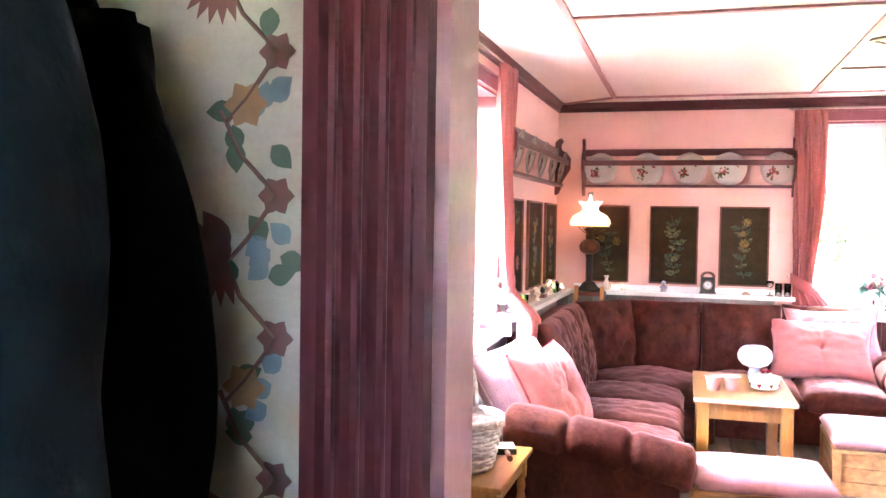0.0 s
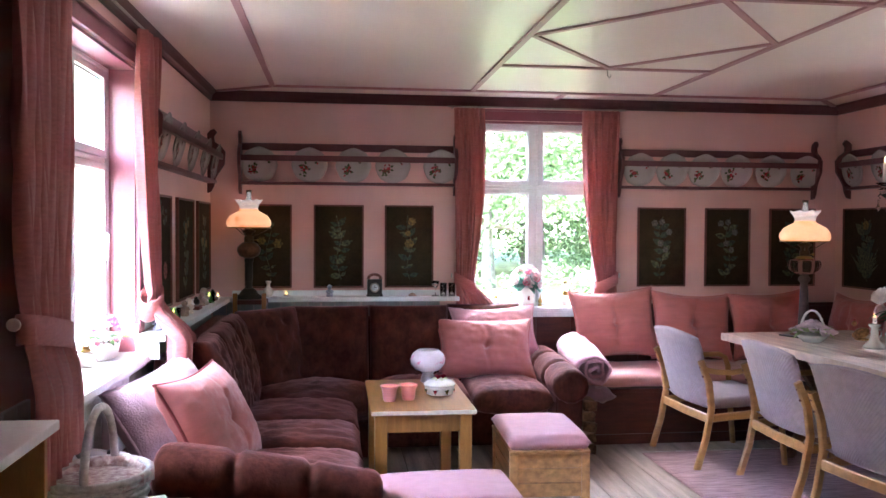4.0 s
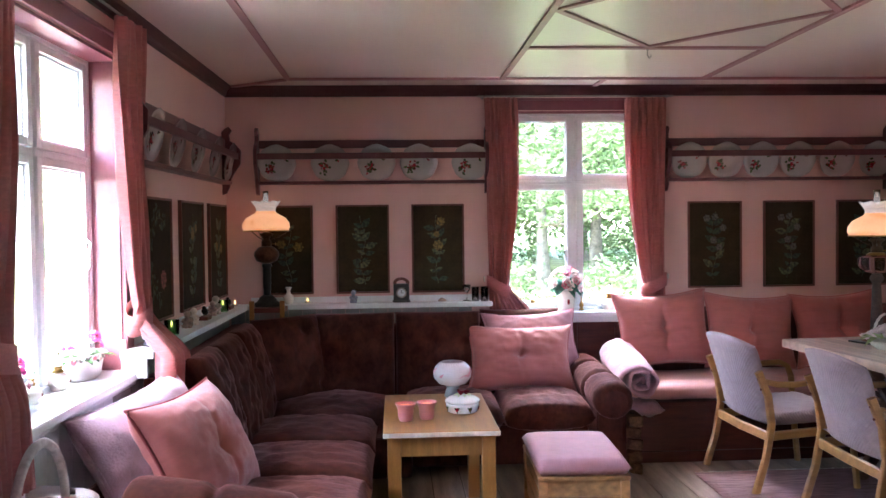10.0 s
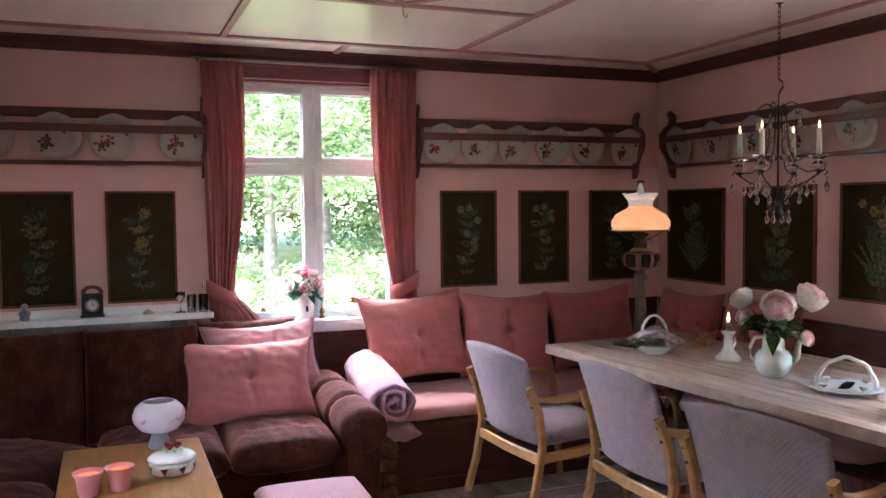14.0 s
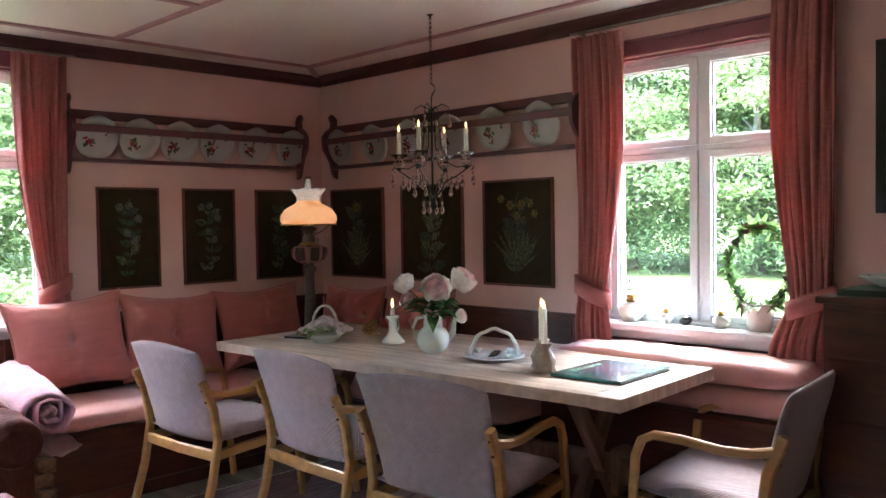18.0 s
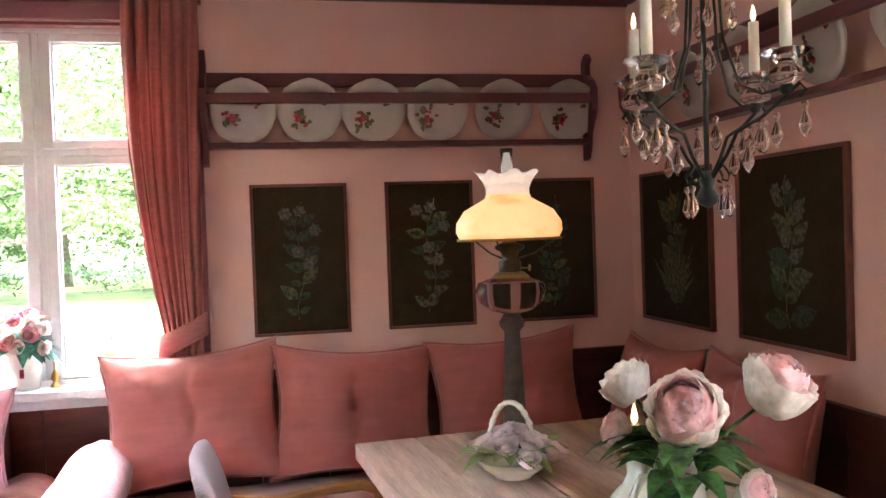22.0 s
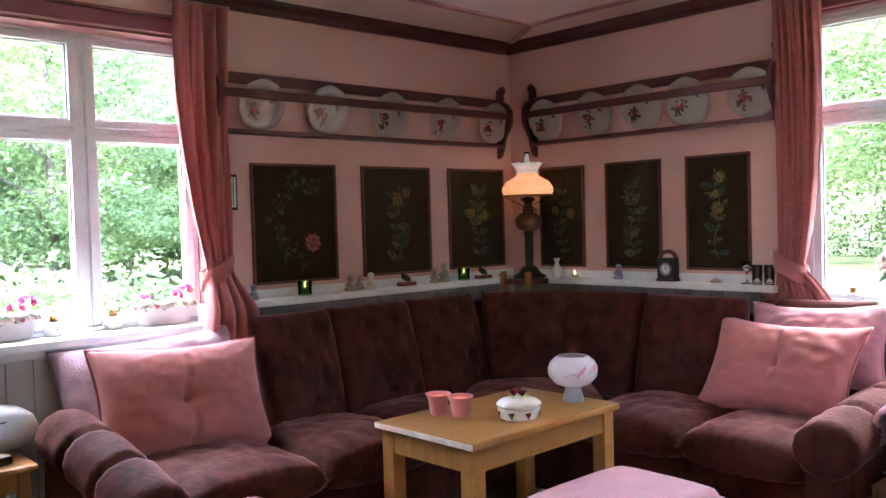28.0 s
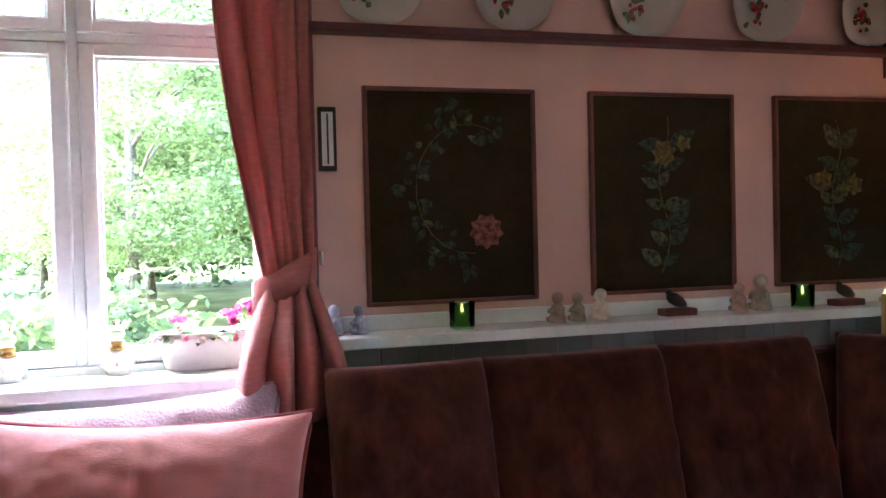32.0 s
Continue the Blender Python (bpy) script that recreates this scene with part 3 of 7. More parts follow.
# ---- corner sofa ----
sofa = thing("corner_sofa", "brown velvet corner sofa with buttoned back cushions", "sofa", m=pose(0, 0, FLOOR))
def sofa_back(x, y, ang, w, z0=0.36, h=0.60, lean=14, seed=0):
    t = [(u, v) for k, v in enumerate((0.62, 0.22, -0.18, -0.58)) for u in ((-0.62, 0.0, 0.62) if k % 2 else (-0.32, 0.32))]
    bm = puff(w, h, 0.24, 34, t, 0.24, seed, 0.005, 0.30, 0.9)
    return part("back_cushion", bm, M_velvet, sofa, m=pose(x, y, z0 + h / 2, 0, 0, ang) @ pose(0, 0, 0, -lean))
def sofa_seat(x, y, ang, w, d, seed=0):
    bm = puff(w, d, 0.22, 24, [(-0.45, 0.25), (0.45, 0.25), (0, -0.3)], 0.12, seed, 0.006, 0.28, 0.9)
    return part("seat_cushion", bm, M_velvet, sofa, m=pose(x, y, 0.38, 0, 0, ang) @ pose(0, 0, 0, 90))
part("base", boxes((-1.28, 3.33, 0.06, -0.42, 5.5, 0.30), (-1.28, 5.5, 0.06, 1.0, 6.2, 0.30), (-0.42, 5.2, 0.06, -0.1, 5.5, 0.3), (-0.1, 5.42, 0.06, 1.0, 5.5, 0.3), bev=0.03), M_velvet, sofa)
part("back_frame", boxes((-1.325, 3.36, 0.06, -1.24, 4.12, 0.60), (-1.325, 4.12, 0.06, -1.2, 6.2, 0.88), (-1.2, 6.13, 0.06, 1.0, 6.275, 0.86), bev=0.03), M_velvet, sofa)
for i, (y, w) in enumerate(((4.385, 0.42), (4.85, 0.54), (5.37, 0.50))):
    sofa_back(-1.06, y, 90, w, seed=i)
sofa_back(-0.88, 5.86, 45, 0.52, seed=7)
for i, (x, w) in enumerate(((-0.47, 0.55), (0.10, 0.58), (0.68, 0.56))):
    sofa_back(x, 6.02 if i < 2 else 6.12, 0, w, seed=9 + i)
for i, (y, w) in enumerate(((3.71, 0.60), (4.31, 0.60))):
    sofa_seat(-0.66, y, 90, w, 0.72, seed=3 + i)
sofa_seat(-0.66, 4.90, 90, 0.60, 0.72, seed=12)
sofa_seat(-0.55, 5.52, 45, 0.75, 0.75, seed=13)
sofa_seat(0.16, 5.62, 0, 0.60, 0.70, seed=14)
sofa_seat(0.73, 5.62, 0, 0.55, 0.70, seed=15)
def arm(m, ln):
    n = 14
    bm = bmesh.new()
    rows = []
    ns = 60
    for i in range(ns + 1):
        s = i / ns
        seam = 0.024 * (math.exp(-((s - 0.34) / 0.022) ** 2) + math.exp(-((s - 0.67) / 0.022) ** 2))
        end = (1 - max(0, (abs(s - 0.5) - 0.44) / 0.06) ** 2) ** 0.5 * 0.35 + 0.65
        rr = []
        for k in range(n):
            a = 2 * math.pi * k / n
            r = (0.125 - seam + 0.006 * noise.noise(Vector((s * 9, math.cos(a) * 2, math.sin(a) * 2)))) * end
            drop = 0.05 * s * s
            rr.append(bm.verts.new((ln * s, r * math.cos(a), 0.50 - drop + r * 0.9 * math.sin(a))))
        rows.append(rr)
    for p, q in zip(rows, rows[1:]):
        for k in range(n):
            bm.faces.new((p[k], q[k], q[(k + 1) % n], p[(k + 1) % n])).smooth = True
    bm.faces.new(rows[0]); bm.faces.new(rows[-1][::-1])
    a = part("arm_roll", bm, M_velvet, sofa, m=m)
    part("arm_panel", boxes((0.03, -0.09, 0.05, ln - 0.05, 0.09, 0.46), bev=0.03), M_velvet, sofa, m=m)
arm(pose(-1.2, 3.30, 0.068, 0, 6.5, 0), 0.90)
arm(pose(1.10, 6.15, 0.03, 0, 0, -90), 0.95)

# ---- loose cushions ----
def cushion(name, m, w, h, d, material, label, group, tuft=((0, 0),), seed=0, piping=M_pipe, dent=1.0, square=-0.1):
    c = thing(name, label, "cushion", group, m)
    part("cover", puff(w, h, d, 60, tuft, dent, seed=seed, wrinkle=0.0045, soft=0.5, square=square), material, c)
    part("piping", rim_tube(w, h, 0.0075, square), piping or material, c)
    for u, v in tuft:
        b = lathe([(0.0001, 0.006), (0.010, 0.004), (0.013, 0.0)], 10)
        part("button", b, material, c, m=pose(u * w / 2, -d * 0.12, v * h / 2, 90, 0, 0))
    return c


G1 = "loose sofa cushions"
cushion("cushion", pose(-0.985, 3.745, 0.59, 0, 0, 80) @ pose(0, 0, 0, -28, 1, 0), 0.74, 0.53, 0.25, M_rose, "rose cotton cushion with dark piping leaning on the sofa", G1, ((0.0, -0.06),), 1, dent=0.55, square=0.15)
cushion("cushion", pose(-1.13, 3.68, 0.605, 0, 0, 76) @ pose(0, 0, 0, -30, -4, 0), 0.78, 0.55, 0.22, M_lav, "pale lavender cushion behind the rose one", G1, (), 2, None, square=0.3)
cushion("cushion", pose(0.64, 5.87, 0.60, -32, 1, -1), 0.72, 0.49, 0.23, M_rose, "rose cushion with a sunk button on the sofa seat", G1, seed=3, piping=M_rose, dent=0.6)
cushion("cushion", pose(0.74, 6.03, 0.70, -26, -2, 2), 0.66, 0.42, 0.14, M_mauve, "pale mauve cushion tucked behind another", G1, (), 4, None)
G2 = "bench back cushions"
cushion("back_cushion", pose(1.69, 6.12, 0.745, -15, -3, 0), 0.68, 0.55, 0.20, M_rose, "square rose cushion leaning on the bench back", G2, seed=5, piping=M_rose, dent=0.6)
cushion("back_cushion", pose(2.31, 6.11, 0.725, -13, 3, 0), 0.66, 0.53, 0.20, M_rose, "square rose cushion leaning on the bench back", G2, seed=6, piping=M_rose, dent=0.6)
cushion("back_cushion", pose(2.95, 6.11, 0.73, -12, -3, 0), 0.66, 0.53, 0.20, M_rose, "square rose cushion leaning on the bench back", G2, seed=7, piping=M_rose, dent=0.6)
cushion("back_cushion", pose(3.43, 5.75, 0.72, 0, 0, -90) @ pose(0, 0, 0, -12), 0.62, 0.53, 0.20, M_rose, "square rose cushion in the bench corner", G2, seed=8, piping=M_rose, dent=0.6)
cushion("back_cushion", pose(3.43, 5.10, 0.73, 0, 0, -90) @ pose(0, 0, 0, -12), 0.62, 0.54, 0.20, M_rose, "square rose cushion by the dining table", G2, seed=9, piping=M_rose, dent=0.6)

# ---- bench ----
bench = thing("corner_bench", "dark red-brown built-in wooden corner bench", "bench", m=pose(0, 0, FLOOR))
part("front_panel", boxes((1.28, 5.62, 0.0, 3.02, 5.65, 0.37), (3.0, 3.96, 0.0, 3.03, 5.62, 0.37)), M_bench, bench)
part("plinth", boxes((1.28, 5.60, 0.0, 3.0, 5.62, 0.07), (2.98, 3.96, 0.0, 3.0, 5.60, 0.07)), M_bench, bench)
part("seat_board", boxes((1.26, 5.58, 0.37, 3.60, 6.278, 0.395), (2.97, 3.955, 0.37, 3.593, 5.58, 0.395), bev=0.004), M_bench, bench)
part("end_panel", boxes((1.255, 5.62, 0.0, 1.28, 6.278, 0.37)), M_bench, bench)
chest = thing("window_chest", "dark red-brown wooden chest seat under the window", "bench", m=pose(0, 0, FLOOR))
part("front_panel", boxes((3.22, 2.57, 0.0, 3.24, 3.94, 0.57), bev=0.003), M_bench, chest)
part("end_panel", boxes((3.24, 2.57, 0.0, 3.59, 2.59, 0.57), bev=0.003), M_bench, chest)
part("end_panel", boxes((3.24, 3.92, 0.0, 3.59, 3.94, 0.57), bev=0.003), M_bench, chest)
part("lid", boxes((3.19, 2.56, 0.571, 3.593, 3.95, 0.60), bev=0.005), M_bench, chest)
def slab_cushion(name, x0, y0, x1, y1, z0, z1, label, material=M_seat):
    bm = puff(x1 - x0, y1 - y0, z1 - z0, 20, (), seed=x0 * 3 + y0, wrinkle=0.006, soft=0.16, square=1)
    solo(name, bm, material, label, "seat cushion", "bench seat cushions", pose((x0 + x1) / 2, (y0 + y1) / 2, (z0 + z1) / 2 + FLOOR, 90, 0, 0))
slab_cushion("seat_cushion", 1.27, 5.57, 2.95, 6.24, 0.395, 0.50, "long dusty rose seat cushion on the bench")
slab_cushion("seat_cushion", 2.96, 3.94, 3.585, 6.22, 0.395, 0.50, "long dusty rose seat cushion along the wall")
slab_cushion("seat_cushion", 3.20, 2.58, 3.585, 3.91, 0.601, 0.722, "dusty rose seat cushion under the window")
slab_cushion("seat_cushion", 3.215, 2.60, 3.575, 3.88, 0.722, 0.838, "thick rose cushion stacked on the bench under the window")

# ---- dining table ----
table = thing("dining_table", "bleached plank trestle dining table", "table", m=pose(2.844, 4.237, FLOOR, 0, 0, 4))
W, L, H = 1.03, 2.55, 0.80
for k in range(5):
    x = -W / 2 + k * W / 5
    part("plank", boxes((x + 0.0022, -L / 2 + 0.13, H - 0.05, x + W / 5 - 0.0022, L / 2, H), bev=0.004), M_board, table)
part("end_batten", boxes((-W / 2 - 0.008, -L / 2, H - 0.052, W / 2 + 0.008, -L / 2 + 0.128, H + 0.001), bev=0.006), M_board, table, m=None)
for s in (-1, 1):
    for q in (-1, 1):
        b = bmesh.new()
        box(b, -0.03, -0.025, -0.44, 0.03, 0.025, 0.44, 0.004)
        part("leg", b, M_trestle, table, m=pose(0, s * 0.86 + q * 0.027, 0.375, 0, q * 34, 0))
    part("foot_bar", boxes((-0.30, s * 0.86 - 0.05, H - 0.10, 0.30, s * 0.86 + 0.05, H - 0.052), bev=0.006), M_trestle, table)
part("stretcher", boxes((-0.02, -1.05, 0.31, 0.02, 1.05, 0.43), bev=0.005), M_trestle, table)
for s in (-1, 1):
    part("wedge", boxes((-0.06, s * 0.98 - 0.02, 0.27, 0.06, s * 0.98 + 0.02, 0.47), bev=0.012), M_trestle, table)

# ---- armchairs ----
def armchair(m):
    c = thing("armchair", "beech armchair with grey-lilac quilted back and seat", "chair", "chairs round the table", m)
    # faces +x; the back stands at x = -0.25
    for s in (-1, 1):
        y = s * 0.275
        part("rear_leg", ribbon([(-0.33, y, 0.0), (-0.27, y, 0.20), (-0.235, y, 0.40), (-0.255, y, 0.56), (-0.31, y, 0.70)], 0.028, 0.042), M_beech, c)
        part("front_leg", ribbon([(0.27, y, 0.0), (0.25, y, 0.20), (0.235, y, 0.40), (0.225, y, 0.55), (0.20, y, 0.615), (0.15, y, 0.64), (0.05, y, 0.638), (-0.10, y, 0.62), (-0.20, y, 0.625), (-0.285, y, 0.645)], 0.028, 0.034), M_beech, c, "bentwood front leg and arm rest")
        part("side_rail", ribbon([(-0.245, y * 0.97, 0.33), (0.0, y * 0.97, 0.345), (0.245, y * 0.97, 0.37)], 0.024, 0.05), M_beech, c)
        for z, x in ((0.66, -0.315), (0.60, -0.297), (0.34, -0.262)):
            part("dowel", lathe([(0.0001, 0.004), (0.006, 0.003), (0.006, -0.01)], 8), M_frame, c, m=pose(x, y, z, 0, -90, 0))
    part("rear_rail", ribbon([(-0.25, -0.26, 0.33), (-0.262, 0, 0.33), (-0.25, 0.26, 0.33)], 0.055, 0.022, axis=(0, 0, 1)), M_beech, c)
    part("front_rail", ribbon([(0.235, -0.26, 0.365), (0.24, 0, 0.365), (0.235, 0.26, 0.365)], 0.05, 0.022, axis=(0, 0, 1)), M_beech, c)
    part("seat", puff(0.50, 0.52, 0.085, 18, (), seed=2, wrinkle=0.003, soft=0.2, square=0.8), M_upholst, c, m=pose(0.01, 0, 0.42, 0, -3, 0) @ pose(0, 0, 0, 90, 0, 0))
    bm = bmesh.new()
    n = 26
    for side in (0, 1):
        rows = []
        for i in range(n + 1):
            row = []
            for j in range(n + 1):
                u, v = 2 * i / n - 1, 2 * j / n - 1
                # rounded shield outline, wider at the top
                wd = 0.258 + 0.024 * v - 0.012 * max(0, v - 0.5)
                edge = max(0, (1 - abs(u) ** 6) * (1 - abs(v) ** 6)) ** 0.4
                x = -0.215 - 0.115 * ((v + 1) / 2) ** 1.25 - 0.035 * (1 - u * u) + (0.028 * edge if side else -0.020 * edge)
                z = 0.632 + v * 0.248 - 0.035 * (u * u) * max(0, v) ** 3
                if not side:
                    x -= 0.0014 * (abs(math.sin((u * wd + z) * 150)) + abs(math.sin((u * wd - z) * 150))) * edge
                row.append(bm.verts.new((x, u * wd, z)))
            rows.append(row)
        for a, b in zip(rows, rows[1:]):
            for j in range(n):
                bm.faces.new((a[j], b[j], b[j + 1], a[j + 1])).smooth = True
    bmesh.ops.remove_doubles(bm, verts=bm.verts, dist=0.0008)
    part("backrest", bm, M_upholst, c)
    return c


ch = armchair(pose(2.133, 5.23, FLOOR, 0, 0, 4))
ch.scale = (1.03, 1.14, 1.0)
copy_thing(ch, pose(2.371, 4.448, FLOOR, 0, 0, -1))
copy_thing(ch, pose(2.33, 3.61, FLOOR, 0, 0, 9))
copy_thing(ch, pose(2.93, 2.79, FLOOR, 0, 0, 97))

# ---- coffee table ----
ct = thing("coffee_table", "honey-coloured wooden coffee table", "table", m=pose(0.02, 4.65, FLOOR))
part("tabletop", boxes((-0.275, -0.446, 0.55, 0.275, 0.45, 0.58), bev=0.008), M_oak, ct)
# painted reflection: a pale strip along the south edge only
part("worn_edge", boxes((-0.275, -0.452, 0.556, 0.275, -0.4461, 0.578), bev=0.002), M_edge_sheen, ct, "pale strip imitating window light reflected on the front edge")
for sx in (-1, 1):
    for sy in (-1, 1):
        part("leg", boxes((sx * 0.255 - 0.0325 - sx * 0.0325, sy * 0.43 - 0.0325 - sy * 0.0325, 0, sx * 0.255 + 0.0325 - sx * 0.0325, sy * 0.43 + 0.0325 - sy * 0.0325, 0.55), bev=0.005), M_oak, ct)
    part("apron", boxes((sx * 0.235 - 0.01, -0.365, 0.46, sx * 0.235 + 0.01, 0.365, 0.55)), M_oak, ct)
for sy in (-1, 1):
    part("apron", boxes((-0.19, sy * 0.41 - 0.01, 0.46, 0.19, sy * 0.41 + 0.01, 0.55)), M_oak, ct)

# ---- storage stools ----
def stool(m):
    s = thing("storage_stool", "pine storage stool with a mauve padded lid", "stool", "storage stools", m)
    for i in range(3):
        for a in (-1, 1):
            part("side_slat", boxes((-0.285, a * 0.195 - 0.009, 0.10 + i * 0.077, 0.285, a * 0.195 + 0.009, 0.174 + i * 0.077), bev=0.004), M_pine, s)
            part("end_slat", boxes((a * 0.28 - 0.009, -0.186, 0.10 + i * 0.077, a * 0.28 + 0.009, 0.186, 0.174 + i * 0.077), bev=0.004), M_pine, s)
    for a in (-1, 1):
        for b in (-1, 1):
            part("leg", boxes((a * 0.28 - 0.022, b * 0.195 - 0.022, 0, a * 0.28 + 0.022, b * 0.195 + 0.022, 0.33), bev=0.004), M_pine, s)
    part("lid", boxes((-0.305, -0.22, 0.332, 0.305, 0.22, 0.35), bev=0.004), M_pine, s)
    part("pad", puff(0.62, 0.45, 0.10, 20, (), seed=5, wrinkle=0.001, soft=0.16, square=1), M_mauve, s, m=pose(0, 0, 0.385, 90))
    return s


st = stool(pose(0.70, 4.50, FLOOR, 0, 0, 88))
copy_thing(st, pose(0.04, 3.45, FLOOR, 0, 0, 2))

# ---- rug ----
bm = bmesh.new()
rows = [[bm.verts.new((1.62 + 1.5 * i / 24, 2.3 + 3.02 * j / 48, FLOOR + 0.008 + 0.003 * noise.noise(Vector((i * 0.5, j * 0.4, 0))))) for j in range(49)] for i in range(25)]
for a, b in zip(rows, rows[1:]):
    for j in range(48):
        bm.faces.new((a[j], b[j], b[j + 1], a[j + 1])).smooth = True
rug = thing("rug", "flat-woven dusty pink and grey rug with white fringe", "rug")
rg = part("weave", bm, M_rug, rug)
rg.modifiers.new("thick", "SOLIDIFY").thickness = 0.006
bm = bmesh.new()
random.seed(4)
for k in range(90):
    x = 1.64 + k * 0.0162
    d = random.uniform(-0.012, 0.012)
    box(bm, x, 5.32, FLOOR + 0.002, x + 0.006, 5.36 + d, FLOOR + 0.007)
part("fringe", bm, M_wax, rug, "white cotton fringe")

# ---- plate racks ----
def plate(m, seed):
    p = thing("plate", "white porcelain plate with a painted rose spray", "plate", "display plates", m)
    prof = [(0.0001, 0.006), (0.045, 0.004), (0.07, 0.006), (0.085, 0.014), (0.12, 0.022), (0.1215, 0.019), (0.085, 0.009), (0.07, 0.0), (0.0001, 0.0)]
    part("dish", lathe(prof, 32, wave=0.018, waves=8), M_plate, p, m=pose(0, 0, 0, 90, 0, 0))
    random.seed(seed)
    y = -0.030
    for nm, mt, cnt, sz in (("painted_rose", M_petalr, 12, 0.017), ("painted_leaf", M_leafp, 15, 0.023)):
        bm = bmesh.new()
        for k in range(cnt):
            a = random.uniform(0, 6.28)
            r = random.uniform(0, 0.034)
            flat_leaf(bm, -0.040 + r * math.cos(a), -0.028 + r * math.sin(a) * 1.3, random.uniform(0.7, 1.3) * sz, sz * 0.35, random.uniform(0, 6.28), -0.0185 - 0.0012 * (nm == "painted_rose") - 0.0001 * k)
        flat_leaf(bm, 0.055, 0.02, sz, sz * 0.35, random.uniform(0, 6.28), -0.0175)
        tagged(part(nm, bm, mt, p), kind="stuff")
    return p


M_petalr = mat("rose_enamel", (0.38, 0.035, 0.05), 0.25, var=0.4, scale=90)
M_leafp = mat("green_enamel", (0.10, 0.13, 0.06), 0.25, var=0.4, scale=90)
M_rail = mat("rack_paint", (0.115, 0.03, 0.036), 0.4, var=0.12, bump=0.08)


def rack(m, ln, plates, seed):
    """Origin at the wall, x along it, y into the wall."""
    r = thing("plate_rack", "burgundy wooden plate rack on the wall", "plate rack", "plate racks", m)
    part("top_rail", boxes((0.02, -0.028, 2.045, ln - 0.02, -0.002, 2.10), bev=0.005), M_rail, r)
    part("front_rail", boxes((0.02, -0.115, 1.962, ln - 0.02, -0.093, 2.005), bev=0.005), M_rail, r)
    part("lower_ledge", boxes((0.02, -0.062, 1.79, ln - 0.02, -0.002, 1.806), (0.02, -0.07, 1.79, ln - 0.02, -0.062, 1.812), bev=0.003), M_rail, r)
    out = [(-0.002, 1.72), (-0.03, 1.73), (-0.05, 1.77), (-0.062, 1.83), (-0.085, 1.87), (-0.125, 1.93), (-0.13, 2.02), (-0.10, 2.06), (-0.055, 2.09), (-0.05, 2.13), (-0.07, 2.16), (-0.05, 2.185), (-0.02, 2.17), (-0.002, 2.15)]
    for x in (0.0, ln - 0.024):
        bm = bmesh.new()
        a = [bm.verts.new((x, y, z)) for y, z in out]
        b = [bm.verts.new((x + 0.024, y, z)) for y, z in out]
        bm.faces.new(a); bm.faces.new(b[::-1])
        for k in range(len(out)):
            bm.faces.new((a[k], b[k], b[(k + 1) % len(out)], a[(k + 1) % len(out)]))
        part("bracket", bm, M_rail, r)
    for i, x in enumerate(plates):
        plate(m @ pose(x, -0.062, 1.940, 13, 0, 0) @ Matrix.Diagonal((1.08, 1, 1.08, 1)), seed + i)


rack(pose(-1.15, Y1, 0), 1.63, [x + 1.15 for x in (-0.996, -0.63, -0.306, -0.011, 0.351)], 100)
rack(pose(1.755, Y1, 0), 1.66, [x - 1.755 for x in (1.918, 2.184, 2.445, 2.715, 3.005, 3.3)], 110)
rack(pose(X0, 4.13, 0, 0, 0, 90), 2.06, [y - 4.13 for y in (4.39, 4.79, 5.22, 5.65, 6.06)], 120)
rack(pose(X1, 6.12, 0, 0, 0, -90), 2.20, [6.12 - y for y in (5.97, 5.60, 5.24, 4.88, 4.52, 4.17)], 130)

